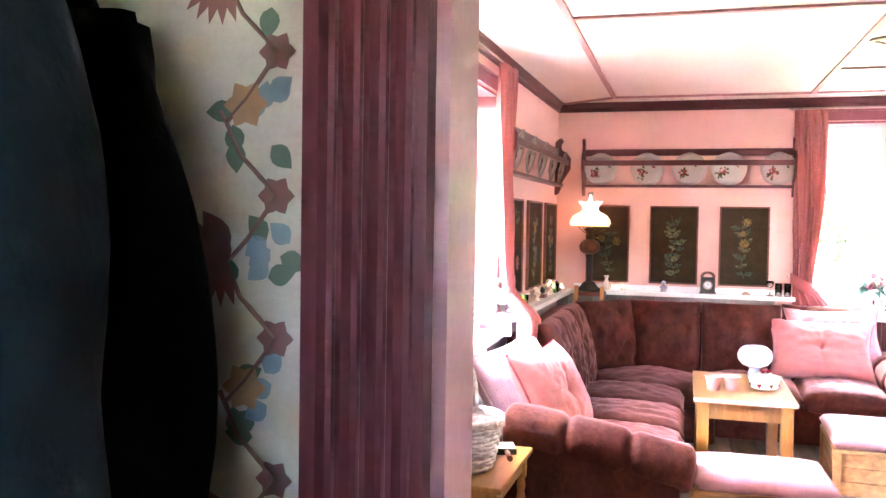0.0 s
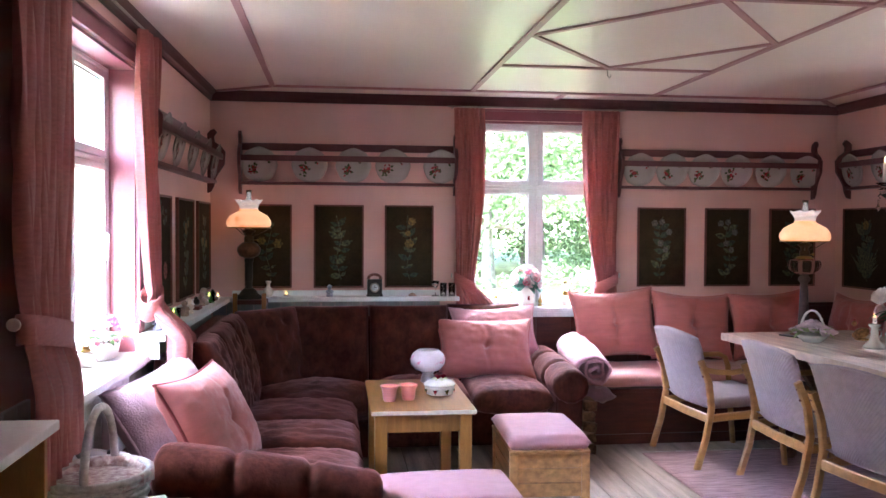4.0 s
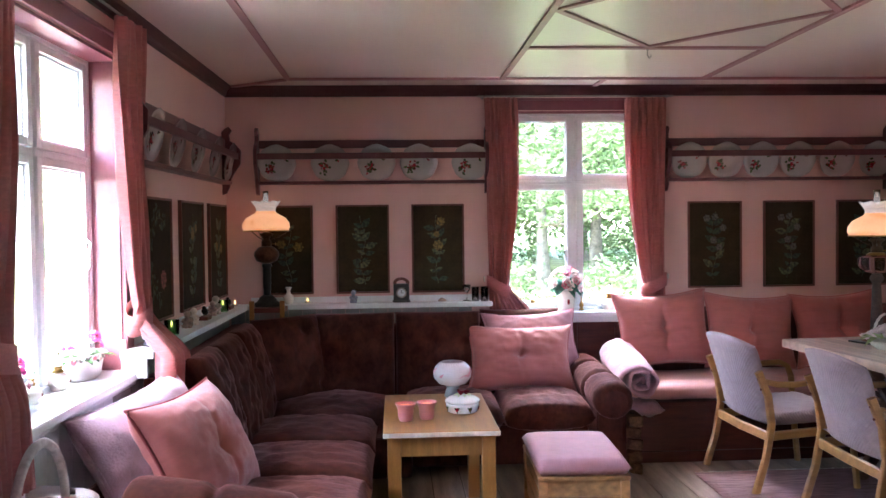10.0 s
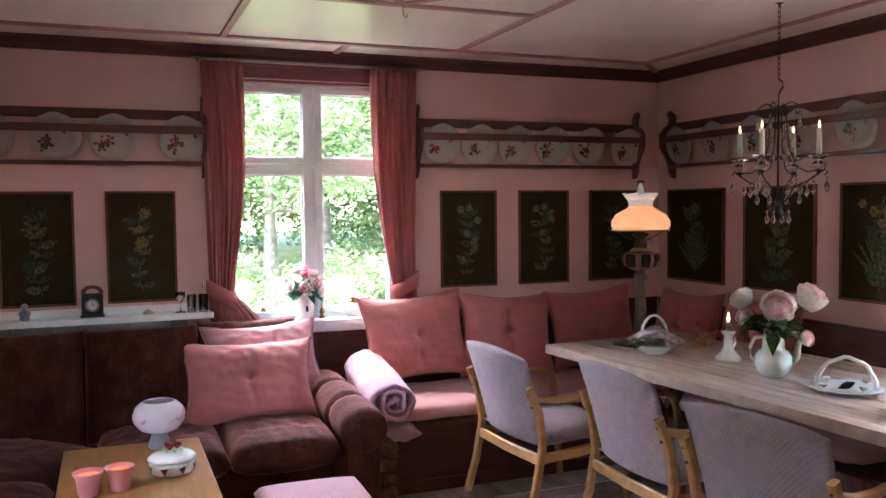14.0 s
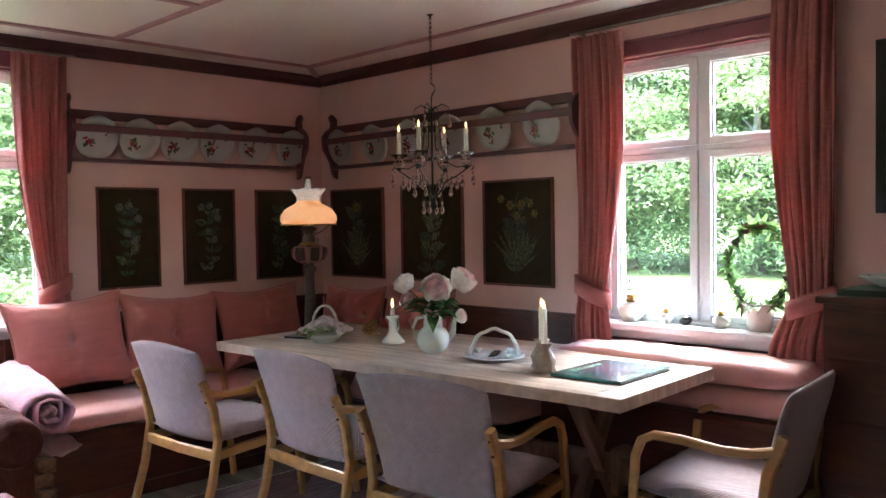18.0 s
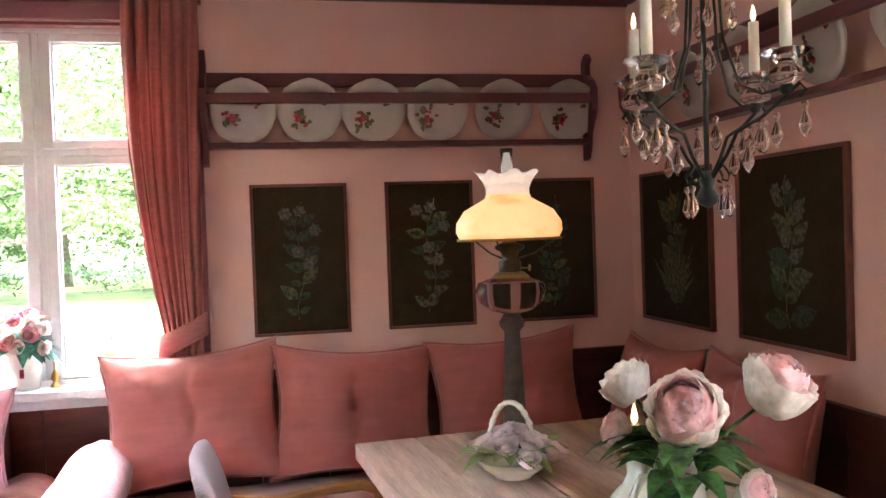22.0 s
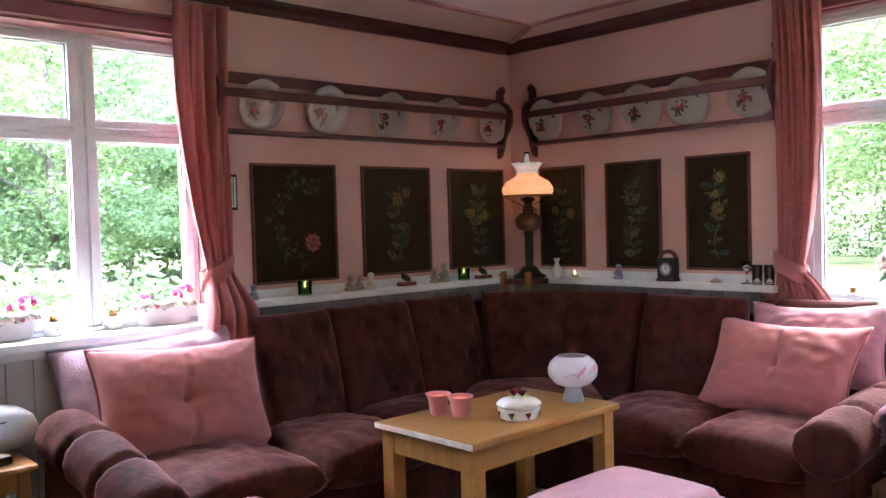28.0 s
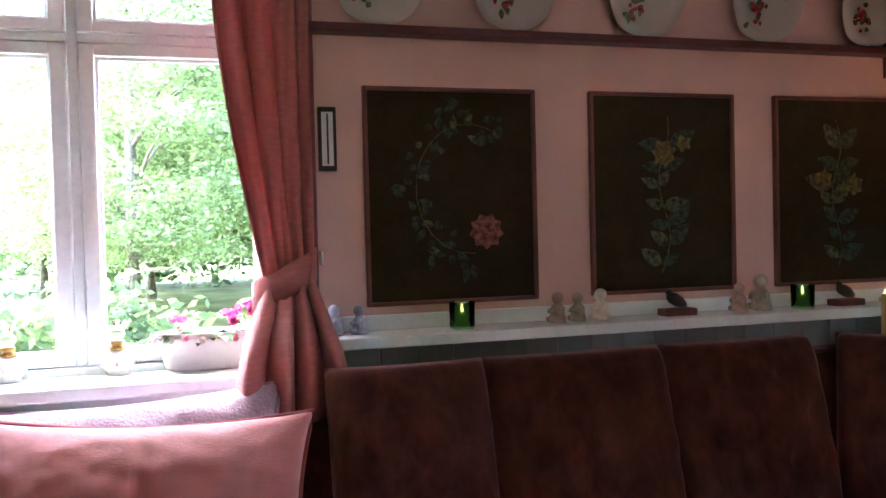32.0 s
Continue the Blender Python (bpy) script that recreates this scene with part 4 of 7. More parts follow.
# ---- botanical pictures ----
def picture(m, w, h, style, seed):
    """Dark painted board in a thin frame, hung on the wall; origin at the centre of its back, -y into the room."""
    p = thing("picture", "dark board painted with " + style[0], "picture", "botanical pictures", m)
    t = 0.012
    part("picture_frame", boxes((-w / 2, -0.022, -h / 2, -w / 2 + t, -0.001, h / 2), (w / 2 - t, -0.022, -h / 2, w / 2, -0.001, h / 2), (-w / 2 + t, -0.022, h / 2 - t, w / 2 - t, -0.001, h / 2), (-w / 2 + t, -0.022, -h / 2, w / 2 - t, -0.001, -h / 2 + t), bev=0.003), M_frame, p)
    part("canvas", boxes((-w / 2 + t, -0.012, -h / 2 + t, w / 2 - t, -0.001, h / 2 - t)), M_canvas, p)
    random.seed(seed)
    y = -0.0135
    stem, leaf, pale, bloom = bmesh.new(), bmesh.new(), bmesh.new(), bmesh.new()
    kind, blooms = style[1], style[2]
    if kind == "wreath":
        for k in range(60):
            a = 0.9 + 3.9 * k / 60
            r = 0.19 + random.uniform(-0.055, 0.055)
            flat_leaf(leaf if k % 5 else pale, 0.05 + r * math.cos(a) * 0.85, 0.02 + r * math.sin(a), random.uniform(0.02, 0.05), 0.011, a + random.uniform(-1.5, 1.5), y - 0.0003 * (k % 4))
        tube([(0.05 + 0.19 * math.cos(a) * 0.85, y, 0.02 + 0.19 * math.sin(a)) for a in arc(lambda s: 0.9 + 3.9 * s, 14)], 0.0015, 5, stem)
    else:
        n = 7 if kind == "spray" else 9
        for k in range(n):
            z = -h * 0.36 + h * 0.68 * k / n
            x = 0.02 * math.sin(k * 1.3 + seed)
            for s in (-1, 1):
                ln = random.uniform(0.05, 0.10) * (w / 0.4)
                flat_leaf(leaf if random.random() < 0.65 else pale, x, z, ln, ln * 0.26, (0.5 + random.uniform(-0.3, 0.5)) if s > 0 else math.pi - 0.5 - random.uniform(-0.5, 0.4), y - 0.0003 * (k % 4))
        if kind == "fern":
            for k in range(24):
                a = math.pi * (0.2 + 0.6 * k / 23)
                flat_leaf(pale, 0.012 * math.cos(a), -h * 0.35 + 0.02 * (k % 3), random.uniform(0.14, 0.26), 0.009, a, y - 0.0006 - 0.00012 * k)
        tube([(0.02 * math.sin(s * 9 + seed), y, -h * 0.40 + h * 0.78 * s) for s in arc(lambda s: s, 10)], 0.002, 5, stem)
    for bx, bz, br, pet in blooms:
        for k in range(pet):
            flat_leaf(bloom, bx, bz, br, br * 0.42, 2 * math.pi * k / pet + seed, y - 0.002 - 0.00008 * k)
        for k in range(pet):
            flat_leaf(bloom, bx, bz, br * 0.55, br * 0.25, 2 * math.pi * k / pet + 0.4, y - 0.0030 - 0.00008 * k)
    part("painted_stem", stem, M_leafb, p)
    tagged(part("painted_leaf", leaf, M_leafd, p), kind="stuff")
    if pale.verts:
        tagged(part("painted_pale_leaf", pale, M_leafb, p), kind="stuff")
    else:
        pale.free()
    if bloom.verts:
        tagged(part("painted_blossom", bloom, style[3], p), kind="stuff")
    else:
        bloom.free()


S_wreath = ("a wreath of leaves and one pink rose", "wreath", [(0.10, -0.105, 0.055, 9)], M_petalp)
S_yellow = ("a yellow rose stem", "spray", [(0.0, 0.125, 0.045, 7), (0.07, 0.155, 0.03, 5)], M_petaly)
S_dim = ("brown and green leaves", "spray", [(0.07, 0.02, 0.04, 6), (-0.05, 0.04, 0.035, 6)], M_petaly)
S_leafy = ("a tall leafy stem", "leafy", [], M_petaly)
S_star = ("small yellow star flowers", "spray", [(0.0, 0.02, 0.04, 8), (0.02, 0.19, 0.035, 8), (-0.01, 0.10, 0.025, 6)], M_petaly)
S_white = ("white blossom sprigs", "spray", [(-0.06, 0.19, 0.03, 6), (0.0, 0.20, 0.028, 6), (0.06, 0.12, 0.03, 6), (-0.01, 0.03, 0.03, 6), (0.03, -0.02, 0.028, 6)], M_petalw)
S_cow = ("a cowslip with yellow blossom", "fern", [(-0.12, 0.2, 0.03, 6), (-0.05, 0.16, 0.035, 6), (0.03, 0.16, 0.035, 6), (0.10, 0.17, 0.03, 6), (0.0, 0.10, 0.03, 6), (0.13, 0.11, 0.03, 6)], M_petaly)
S_fern = ("a dandelion and fern leaves", "fern", [(0.0, 0.18, 0.04, 10)], M_petaly)
ZC, PH = 1.332, 0.626
for x0, x1, st_, sd in ((-1.107, -0.762, S_dim, 1), (-0.60, -0.225, S_leafy, 2), (-0.066, 0.307, S_star, 3), (1.931, 2.328, S_white, 4), (2.49, 2.871, S_white, 5), (3.036, 3.43, S_leafy, 6)):
    picture(pose((x0 + x1) / 2, Y1, ZC), x1 - x0, PH, st_, sd)
for y0, y1, st_, sd in ((4.346, 4.868, S_wreath, 11), (5.047, 5.557, S_yellow, 12), (5.712, 6.20, S_dim, 13)):
    picture(pose(X0, (y0 + y1) / 2, ZC + 0.005, 0, 0, 90), y1 - y0, PH, st_, sd)
for y0, y1, st_, sd in ((6.17, 5.59, S_fern, 21), (5.41, 4.84, S_white, 22), (4.67, 4.14, S_cow, 23)):
    picture(pose(X1, (y0 + y1) / 2, ZC, 0, 0, -90), y0 - y1, PH, st_, sd)
big = thing("picture", "framed oil painting of a pine wood, leaning out from the wall", "picture", m=pose(X0 + 0.038, 1.92, 1.80, 0, 0, 90) @ pose(0, 0, 0, 5))
part("picture_frame", boxes((-0.36, -0.03, -0.42, -0.29, -0.001, 0.42), (0.29, -0.03, -0.42, 0.36, -0.001, 0.42), (-0.29, -0.03, 0.35, 0.29, -0.001, 0.42), (-0.29, -0.03, -0.42, 0.29, -0.001, -0.35), bev=0.008), mat("cream_frame", (0.62, 0.55, 0.45), 0.5, var=0.08, scale=10), big, "cream picture frame")
part("frame_slip", boxes((-0.302, -0.036, -0.362, -0.286, -0.0301, 0.362), (0.286, -0.036, -0.362, 0.302, -0.0301, 0.362), (-0.286, -0.036, 0.346, 0.286, -0.0301, 0.362), (-0.286, -0.036, -0.362, 0.286, -0.0301, -0.346)), M_white, big, "white inner slip")
part("canvas", boxes((-0.29, -0.012, -0.35, 0.29, -0.001, 0.35)), mat("forest_oil_paint", (0.10, 0.15, 0.13), 0.4, var=0.4, scale=5, col2=(0.02, 0.035, 0.035), stretch=(1.4, 1, 0.8)), big)
random.seed(8)
for nm, col, cnt, x0, x1, z0, z1, ln, wd in (("painted_glade", (0.38, 0.30, 0.09), 34, -0.26, 0.12, -0.15, 0.22, 0.07, 0.030), ("painted_sky", (0.42, 0.38, 0.30), 14, -0.2, 0.24, 0.2, 0.31, 0.08, 0.028), ("painted_ground", (0.05, 0.035, 0.04), 40, -0.26, 0.2, -0.32, -0.2, 0.10, 0.035),
                                           ("painted_undergrowth", (0.20, 0.22, 0.06), 46, -0.26, 0.22, -0.2, -0.11, 0.035, 0.013), ("painted_spruce", (0.025, 0.055, 0.05), 60, 0.02, 0.24, -0.12, 0.28, 0.09, 0.020), ("painted_bough", (0.03, 0.13, 0.08), 50, -0.24, 0.2, 0.13, 0.32, 0.06, 0.022)):
    bm = bmesh.new()
    for k in range(cnt):
        flat_leaf(bm, random.uniform(x0, x1), random.uniform(z0, z1), random.uniform(0.6, 1.2) * ln, wd, random.uniform(1.2, 1.9) if nm == "painted_spruce" else random.uniform(-0.5, 0.6), -0.0128 - 0.0001 * k)
    tagged(part(nm, bm, mat(nm, col, 0.45, var=0.4, scale=40), big), kind="stuff")
for x, ax, col in ((-0.20, 0.05, (0.05, 0.025, 0.02)), (-0.11, -0.02, (0.30, 0.12, 0.06)), (-0.25, 0.01, (0.06, 0.035, 0.03))):
    part("painted_trunk", ribbon([(x + ax, -0.0195, -0.17), (x, -0.0195, 0.05), (x - ax * 0.6, -0.0195, 0.30)], 0.014, 0.002, axis=(1, 0, 0)), mat("painted_bark", col, 0.5, var=0.3, scale=30), big)
dk = thing("picture", "small dark framed picture above the dresser", "picture", m=pose(X1, 2.24, 1.77, 0, 0, -90))
part("picture_frame", boxes((-0.21, -0.025, -0.36, -0.17, -0.001, 0.36), (0.17, -0.025, -0.36, 0.21, -0.001, 0.36), (-0.17, -0.025, 0.32, 0.17, -0.001, 0.36), (-0.17, -0.025, -0.36, 0.17, -0.001, -0.32), bev=0.005), M_black, dk)
part("canvas", boxes((-0.17, -0.012, -0.32, 0.17, -0.001, 0.32)), M_canvas, dk)

# ---- thermometer ----
th = thing("thermometer", "small grey wall thermometer", "thermometer", m=pose(X0, 4.245, 1.50, 0, 0, 90))
part("plate", boxes((-0.026, -0.012, -0.09, 0.026, -0.001, 0.09), bev=0.004), M_black, th)
part("scale", boxes((-0.016, -0.0145, -0.075, 0.016, -0.0121, 0.075)), M_white, th)
part("tube", tube([(0, -0.0175, -0.07), (0, -0.0175, 0.07)], 0.0025, 6), M_black, th)

# ---- white ledge with trinkets ----
lg = thing("ledge_shelf", "white painted wooden ledge above the sofa", "shelf")
part("back_ledge", boxes((X0 + 0.16, Y1 - 0.16, 0.925, 0.49, Y1 - 0.017, 0.957), bev=0.004), M_white, lg)
part("back_upstand", boxes((X0 + 0.16, Y1 - 0.014, 0.957, 0.48, Y1 - 0.001, 1.0), bev=0.003), M_white, lg)
part("side_ledge", boxes((X0 + 0.017, 4.03, 0.925, X0 + 0.16, Y1 - 0.017, 0.957), bev=0.004), M_white, lg)
part("side_upstand", boxes((X0 + 0.001, 4.1, 0.957, X0 + 0.014, Y1 - 0.017, 1.0), bev=0.003), M_white, lg)
part("bracket", boxes((X0 + 0.02, 4.035, 0.84, X0 + 0.13, 4.055, 0.925), bev=0.003), M_white, lg)
LZ = 0.9575


def flame(parent, z, s=1.0, x=0, y=0):
    return part("flame", lathe([(0.0001, 0), (0.0055 * s, 0.006 * s), (0.0075 * s, 0.015 * s), (0.0045 * s, 0.032 * s), (0.0001, 0.048 * s)], 10), M_flame, parent, "burning flame", m=pose(x, y, z))


M_gwax = mat("green_wax", (0.16, 0.32, 0.10), 0.4, var=0.1, bump=0)


def tealight(x, y, z, glass=None):
    t = thing("tealight", "lit tealight in a green glass cup" if glass else "small lit tealight in tin", "candle", "tealights", pose(x, y, z))
    if glass:
        part("cup", lathe([(0.034, 0), (0.036, 0.004), (0.037, 0.075), (0.0345, 0.075), (0.033, 0.006), (0.0001, 0.006)], 20), M_green, t)
    if glass:
        part("wax", lathe([(0.031, 0.008), (0.0315, 0.034), (0.0001, 0.033)], 18), M_gwax, t, "green wax")
        flame(t, 0.033, 0.55)
        return t
    part("tin", lathe([(0.019, 0.0065), (0.0195, 0.020), (0.018, 0.020)], 16), M_pewter, t)
    part("wax", lathe([(0.0175, 0.008), (0.0175, 0.018), (0.0001, 0.017)], 16), M_wax, t)
    flame(t, 0.017, 0.65)
    return t


tealight(-1.28, 4.605, LZ, 1); tealight(-1.28, 5.76, LZ, 1); tealight(-1.27, 6.08, LZ); tealight(-0.80, 6.23, LZ)
M_fig = [mat("figurine_a", (0.45, 0.40, 0.32), 0.35, var=0.2, scale=25), mat("figurine_b", (0.36, 0.38, 0.50), 0.35, var=0.2, scale=25), mat("figurine_c", (0.50, 0.36, 0.30), 0.35, var=0.2, scale=25)]


def figurine(x, y, z, h, mt, label, seed=0):
    bm = lathe([(0.27 * h, 0), (0.29 * h, 0.05 * h), (0.28 * h, 0.16 * h), (0.23 * h, 0.34 * h), (0.24 * h, 0.46 * h), (0.16 * h, 0.58 * h), (0.10 * h, 0.63 * h), (0.17 * h, 0.70 * h), (0.20 * h, 0.80 * h), (0.17 * h, 0.91 * h), (0.09 * h, 0.98 * h), (0.0001, h)], 14)
    for sx in (-1, 1):
        tube([(sx * 0.2 * h, 0, 0.52 * h), (sx * 0.3 * h, -0.1 * h, 0.40 * h), (sx * 0.12 * h, -0.24 * h, 0.36 * h)], 0.07 * h, 7, bm)
        tube([(sx * 0.15 * h, -0.05 * h, 0.14 * h), (sx * 0.18 * h, -0.3 * h, 0.10 * h)], 0.09 * h, 7, bm)
    for v in bm.verts:
        v.co += 0.02 * h * Vector((noise.noise(v.co * 40 + Vector((seed, 0, 0))), noise.noise(v.co * 40 + Vector((0, seed, 3))), 0))
    lathe([(0.06 * h, 0.1 * h), (0.07 * h, 0.3 * h), (0.05 * h, 0.5 * h), (0.0001, 0.52 * h)], 8, at=(0.2 * h, -0.05 * h, 0), bm=bm)
    return solo("figurine", bm, mt, label, "figurine", "porcelain figurines", pose(x, y, z))


for i, (x, y, h, lab) in enumerate(((-1.28, 4.24, 0.085, "blue and white porcelain figurine"), (-1.29, 4.31, 0.08, "blue and white porcelain figurine"), (-1.28, 4.90, 0.09, "small cream porcelain figurine"), (-1.29, 4.97, 0.085, "small brown porcelain figurine"), (-1.28, 5.04, 0.095, "small yellow porcelain figurine"),
                                    (-1.29, 5.53, 0.09, "small cream porcelain figurine"), (-1.29, 5.61, 0.115, "taller pale porcelain figurine"), (-0.48, 6.23, 0.09, "small brownish porcelain figurine"))):
    figurine(x, y, LZ, h, M_fig[(1 if i < 2 else i % 3)] if i != 4 else M_cream, lab, i)
for y in (5.30, 5.93):
    b = thing("bird_ornament", "dark wooden bird on a block", "ornament", "bird ornaments", pose(-1.28, y, LZ))
    part("block", boxes((-0.025, -0.055, 0, 0.025, 0.055, 0.022), bev=0.003), M_frame, b)
    bd = lathe([(0.0001, -0.045), (0.010, -0.035), (0.019, -0.01), (0.019, 0.012), (0.012, 0.028), (0.0001, 0.036)], 12)
    part("bird", bd, M_black, b, m=pose(0, -0.005, 0.048, 62, 0, 0))
    part("head", lathe([(0.0001, -0.012), (0.011, -0.004), (0.011, 0.004), (0.0001, 0.012)], 10), M_black, b, m=pose(0, -0.028, 0.072))
vs = solo("vase", lathe([(0.022, 0), (0.024, 0.004), (0.036, 0.03), (0.036, 0.05), (0.015, 0.075), (0.012, 0.095), (0.024, 0.118), (0.022, 0.118), (0.010, 0.095), (0.0001, 0.09)], 20), M_porc, "small white porcelain bud vase", "vase", m=pose(-0.93, 6.22, LZ))
cl = thing("mantel_clock", "small dark ornate clock with a white dial", "clock", m=pose(-0.145, 6.22, LZ))
part("case", boxes((-0.055, -0.025, 0, 0.055, 0.025, 0.13), (-0.062, -0.03, 0, 0.062, 0.03, 0.015), bev=0.006), M_black, cl)
bm = bmesh.new()
for k in range(9):
    a = math.pi * k / 8
    lathe([(0.0001, -0.014), (0.016, 0), (0.0001, 0.014)], 8, at=(0.045 * math.cos(a), 0, 0.135 + 0.03 * math.sin(a)), bm=bm)
part("crest", bm, M_frame, cl, "carved flower crest")
part("bezel", lathe([(0.026, 0), (0.036, 0), (0.036, 0.006), (0.026, 0.006), (0.026, 0)], 24), M_pewter, cl, m=pose(0, -0.026, 0.068, 90, 0, 0))
part("dial", lathe([(0.0001, 0.001), (0.026, 0.001), (0.026, 0)], 24), M_white, cl, m=pose(0, -0.026, 0.068, 90, 0, 0))
part("clock_hand", boxes((-0.0015, -0.0285, 0.068, 0.0015, -0.0275, 0.088), (0, -0.0285, 0.0665, 0.013, -0.0275, 0.0695)), M_black, cl)
solo("shell_ornament", lathe([(0.0001, 0.0), (0.03, 0.002), (0.026, 0.014), (0.012, 0.024), (0.0001, 0.028)], 14, wave=0.12, waves=5), M_fig[2], "small brown and white shell ornament", "ornament", m=pose(0.14, 6.22, LZ))
gb = thing("goblet", "small clear glass goblet", "glass", "glasses on the ledge", pose(0.315, 6.22, LZ))
part("bowl", lathe([(0.03, 0), (0.03, 0.003), (0.004, 0.01), (0.004, 0.055), (0.026, 0.085), (0.028, 0.115), (0.026, 0.115), (0.022, 0.086), (0.0001, 0.062)], 18), M_glass, gb)
for x in (0.375, 0.44):
    solo("glass", lathe([(0.024, 0), (0.027, 0.10), (0.025, 0.10), (0.022, 0.008), (0.0001, 0.008)], 18), M_glass, "plain clear drinking glass", "glass", "glasses on the ledge", pose(x, 6.21, LZ))

# ---- oil lamps ----
def oil_lamp(m, label, parts_, zs, r, lit):
    """parts_: profiles below the burner; zs: height of the shade's lower rim above the foot."""
    t = thing("oil_lamp", label, "lamp", "lit oil lamps", m)
    for nm, prof, mt in parts_:
        part(nm, lathe(prof, 28), mt, t)
    part("burner", lathe([(0.03, zs - 0.115), (0.034, zs - 0.10), (0.034, zs - 0.07), (0.022, zs - 0.06), (0.028, zs - 0.04), (0.045, zs - 0.03), (0.045, zs - 0.02), (0.02, zs - 0.01)], 20), M_burner, t)
    part("knob", lathe([(0.0001, 0.0), (0.010, 0.001), (0.010, 0.004), (0.0025, 0.005), (0.0025, 0.03)], 12), M_brass, t, m=pose(0.065, 0, zs - 0.09, 0, -90, 0))
    part("shade_ring", lathe([(r * 0.96, zs - 0.004), (r * 1.0, zs - 0.004), (r * 1.0, zs + 0.004), (r * 0.96, zs + 0.004), (r * 0.96, zs - 0.004)], 32), M_brass, t)
    bm = bmesh.new()
    for k in range(3):
        a = 2.09 * k
        tube([(0.03 * math.cos(a), 0.03 * math.sin(a), zs - 0.06), (r * 0.5 * math.cos(a), r * 0.5 * math.sin(a), zs - 0.045), (r * 0.97 * math.cos(a), r * 0.97 * math.sin(a), zs - 0.002)], 0.003, 6, bm)
    part("shade_spider", bm, M_burner, t)
    k = r / 0.2
    part("shade", lathe([(0.19 * k, zs + 0.004), (0.203 * k, zs + 0.03 * k), (0.200 * k, zs + 0.065 * k), (0.17 * k, zs + 0.11 * k), (0.12 * k, zs + 0.138 * k), (0.090 * k, zs + 0.155 * k), (0.083 * k, zs + 0.17 * k)], 40), lit, t, "lit opal glass dome with a faint flower print")
    bm = lathe([(0.083 * k, zs + 0.171 * k), (0.082 * k, zs + 0.19 * k), (0.09 * k, zs + 0.21 * k)], 48)
    top = lathe([(0.09 * k, zs + 0.21 * k), (0.10 * k, zs + 0.228 * k), (0.116 * k, zs + 0.25 * k)], 48, bm=bm)
    for v in bm.verts:
        f = max(0, (v.co.z - zs - 0.195 * k) / (0.055 * k))
        a = math.atan2(v.co.y, v.co.x)
        v.co.z += 0.011 * k * f * math.cos(8 * a + 0.6)
        v.co.x *= 1 + 0.10 * f * math.cos(8 * a)
        v.co.y *= 1 + 0.10 * f * math.cos(8 * a)
    part("ruffled_collar", bm, M_shadew, t)
    part("chimney", lathe([(0.02, zs - 0.01), (0.03, zs + 0.03), (0.028, zs + 0.09), (0.019, zs + 0.16 * k), (0.018, zs + 0.33 * k), (0.0165, zs + 0.33 * k), (0.0175, zs + 0.16 * k)], 20), M_glass, t)
    part("chimney_rim", lathe([(0.0155, zs + 0.326 * k), (0.0195, zs + 0.328 * k), (0.0195, zs + 0.345 * k), (0.0155, zs + 0.345 * k), (0.0155, zs + 0.326 * k)], 18), M_burner, t, "dark metal chimney rim")
    return t


zt = 0.7505
oil_lamp(pose(2.712, 5.222, zt), "tall oil lamp with a stone column and glowing opal shade", (
    ("foot", [(0.085, 0.012), (0.085, 0.03), (0.05, 0.05), (0.035, 0.06)], M_trestle),
    ("column", [(0.037, 0.06), (0.035, 0.12), (0.024, 0.365), (0.036, 0.38), (0.04, 0.395), (0.03, 0.41), (0.024, 0.42)], mat("grey_stone_column", (0.095, 0.066, 0.052), 0.6, var=0.25, scale=20)),
    ("font", [(0.028, 0.421), (0.06, 0.43), (0.095, 0.455), (0.108, 0.49), (0.10, 0.515), (0.06, 0.53), (0.03, 0.535)], glassy("font_glass", (0.75, 0.62, 0.60))),
    ("font_cap", [(0.06, 0.531), (0.045, 0.545), (0.03, 0.55)], M_brass)), 0.648, 0.160, M_shade)
solo("lamp_mat", boxes((-0.11, -0.11, 0, 0.11, 0.11, 0.011), bev=0.003), M_black, "dark square mat under the lamp", "mat", m=pose(2.712, 5.222, zt, 0, 0, 20))
stand = thing("corner_stand", "small wooden corner stand carrying a lamp", "stand", m=pose(-1.04, 6.08, 0))
part("top", boxes((-0.115, -0.13, 0.925, 0.115, 0.05, 0.956), bev=0.005), M_frame, stand)
for x in (-0.10, 0.10):
    part("post", boxes((x - 0.016, -0.14, 0.70, x + 0.016, -0.11, 1.005), bev=0.005), M_oak, stand)
oil_lamp(pose(-1.06, 6.11, LZ), "ornate dark oil lamp glowing in the corner", (
    ("foot", [(0.10, 0.0), (0.105, 0.012), (0.07, 0.03), (0.05, 0.06), (0.03, 0.075)], M_iron),
    ("column", [(0.026, 0.076), (0.024, 0.10), (0.028, 0.16), (0.026, 0.26), (0.034, 0.275), (0.03, 0.29)], M_black),
    ("font", [(0.03, 0.291), (0.07, 0.31), (0.085, 0.345), (0.082, 0.37), (0.055, 0.40), (0.03, 0.41)], mat("dark_copper", (0.17, 0.075, 0.04), 0.4, 0.6, var=0.3, scale=20))), 0.513, 0.157, M_shade)
for nm, x, y, z, e in (("lamp_flame_light", 2.712, 5.222, 1.46, 0.09), ("lamp_flame_light", -1.06, 6.11, 1.53, 0.13)):
    lt = new(nm, bpy.data.lights.new(nm, "POINT"))
    lt.data.energy, lt.data.color, lt.data.shadow_soft_size = e, (1, 0.45, 0.16), 0.035
    lt.location = (x, y, z - 0.05)

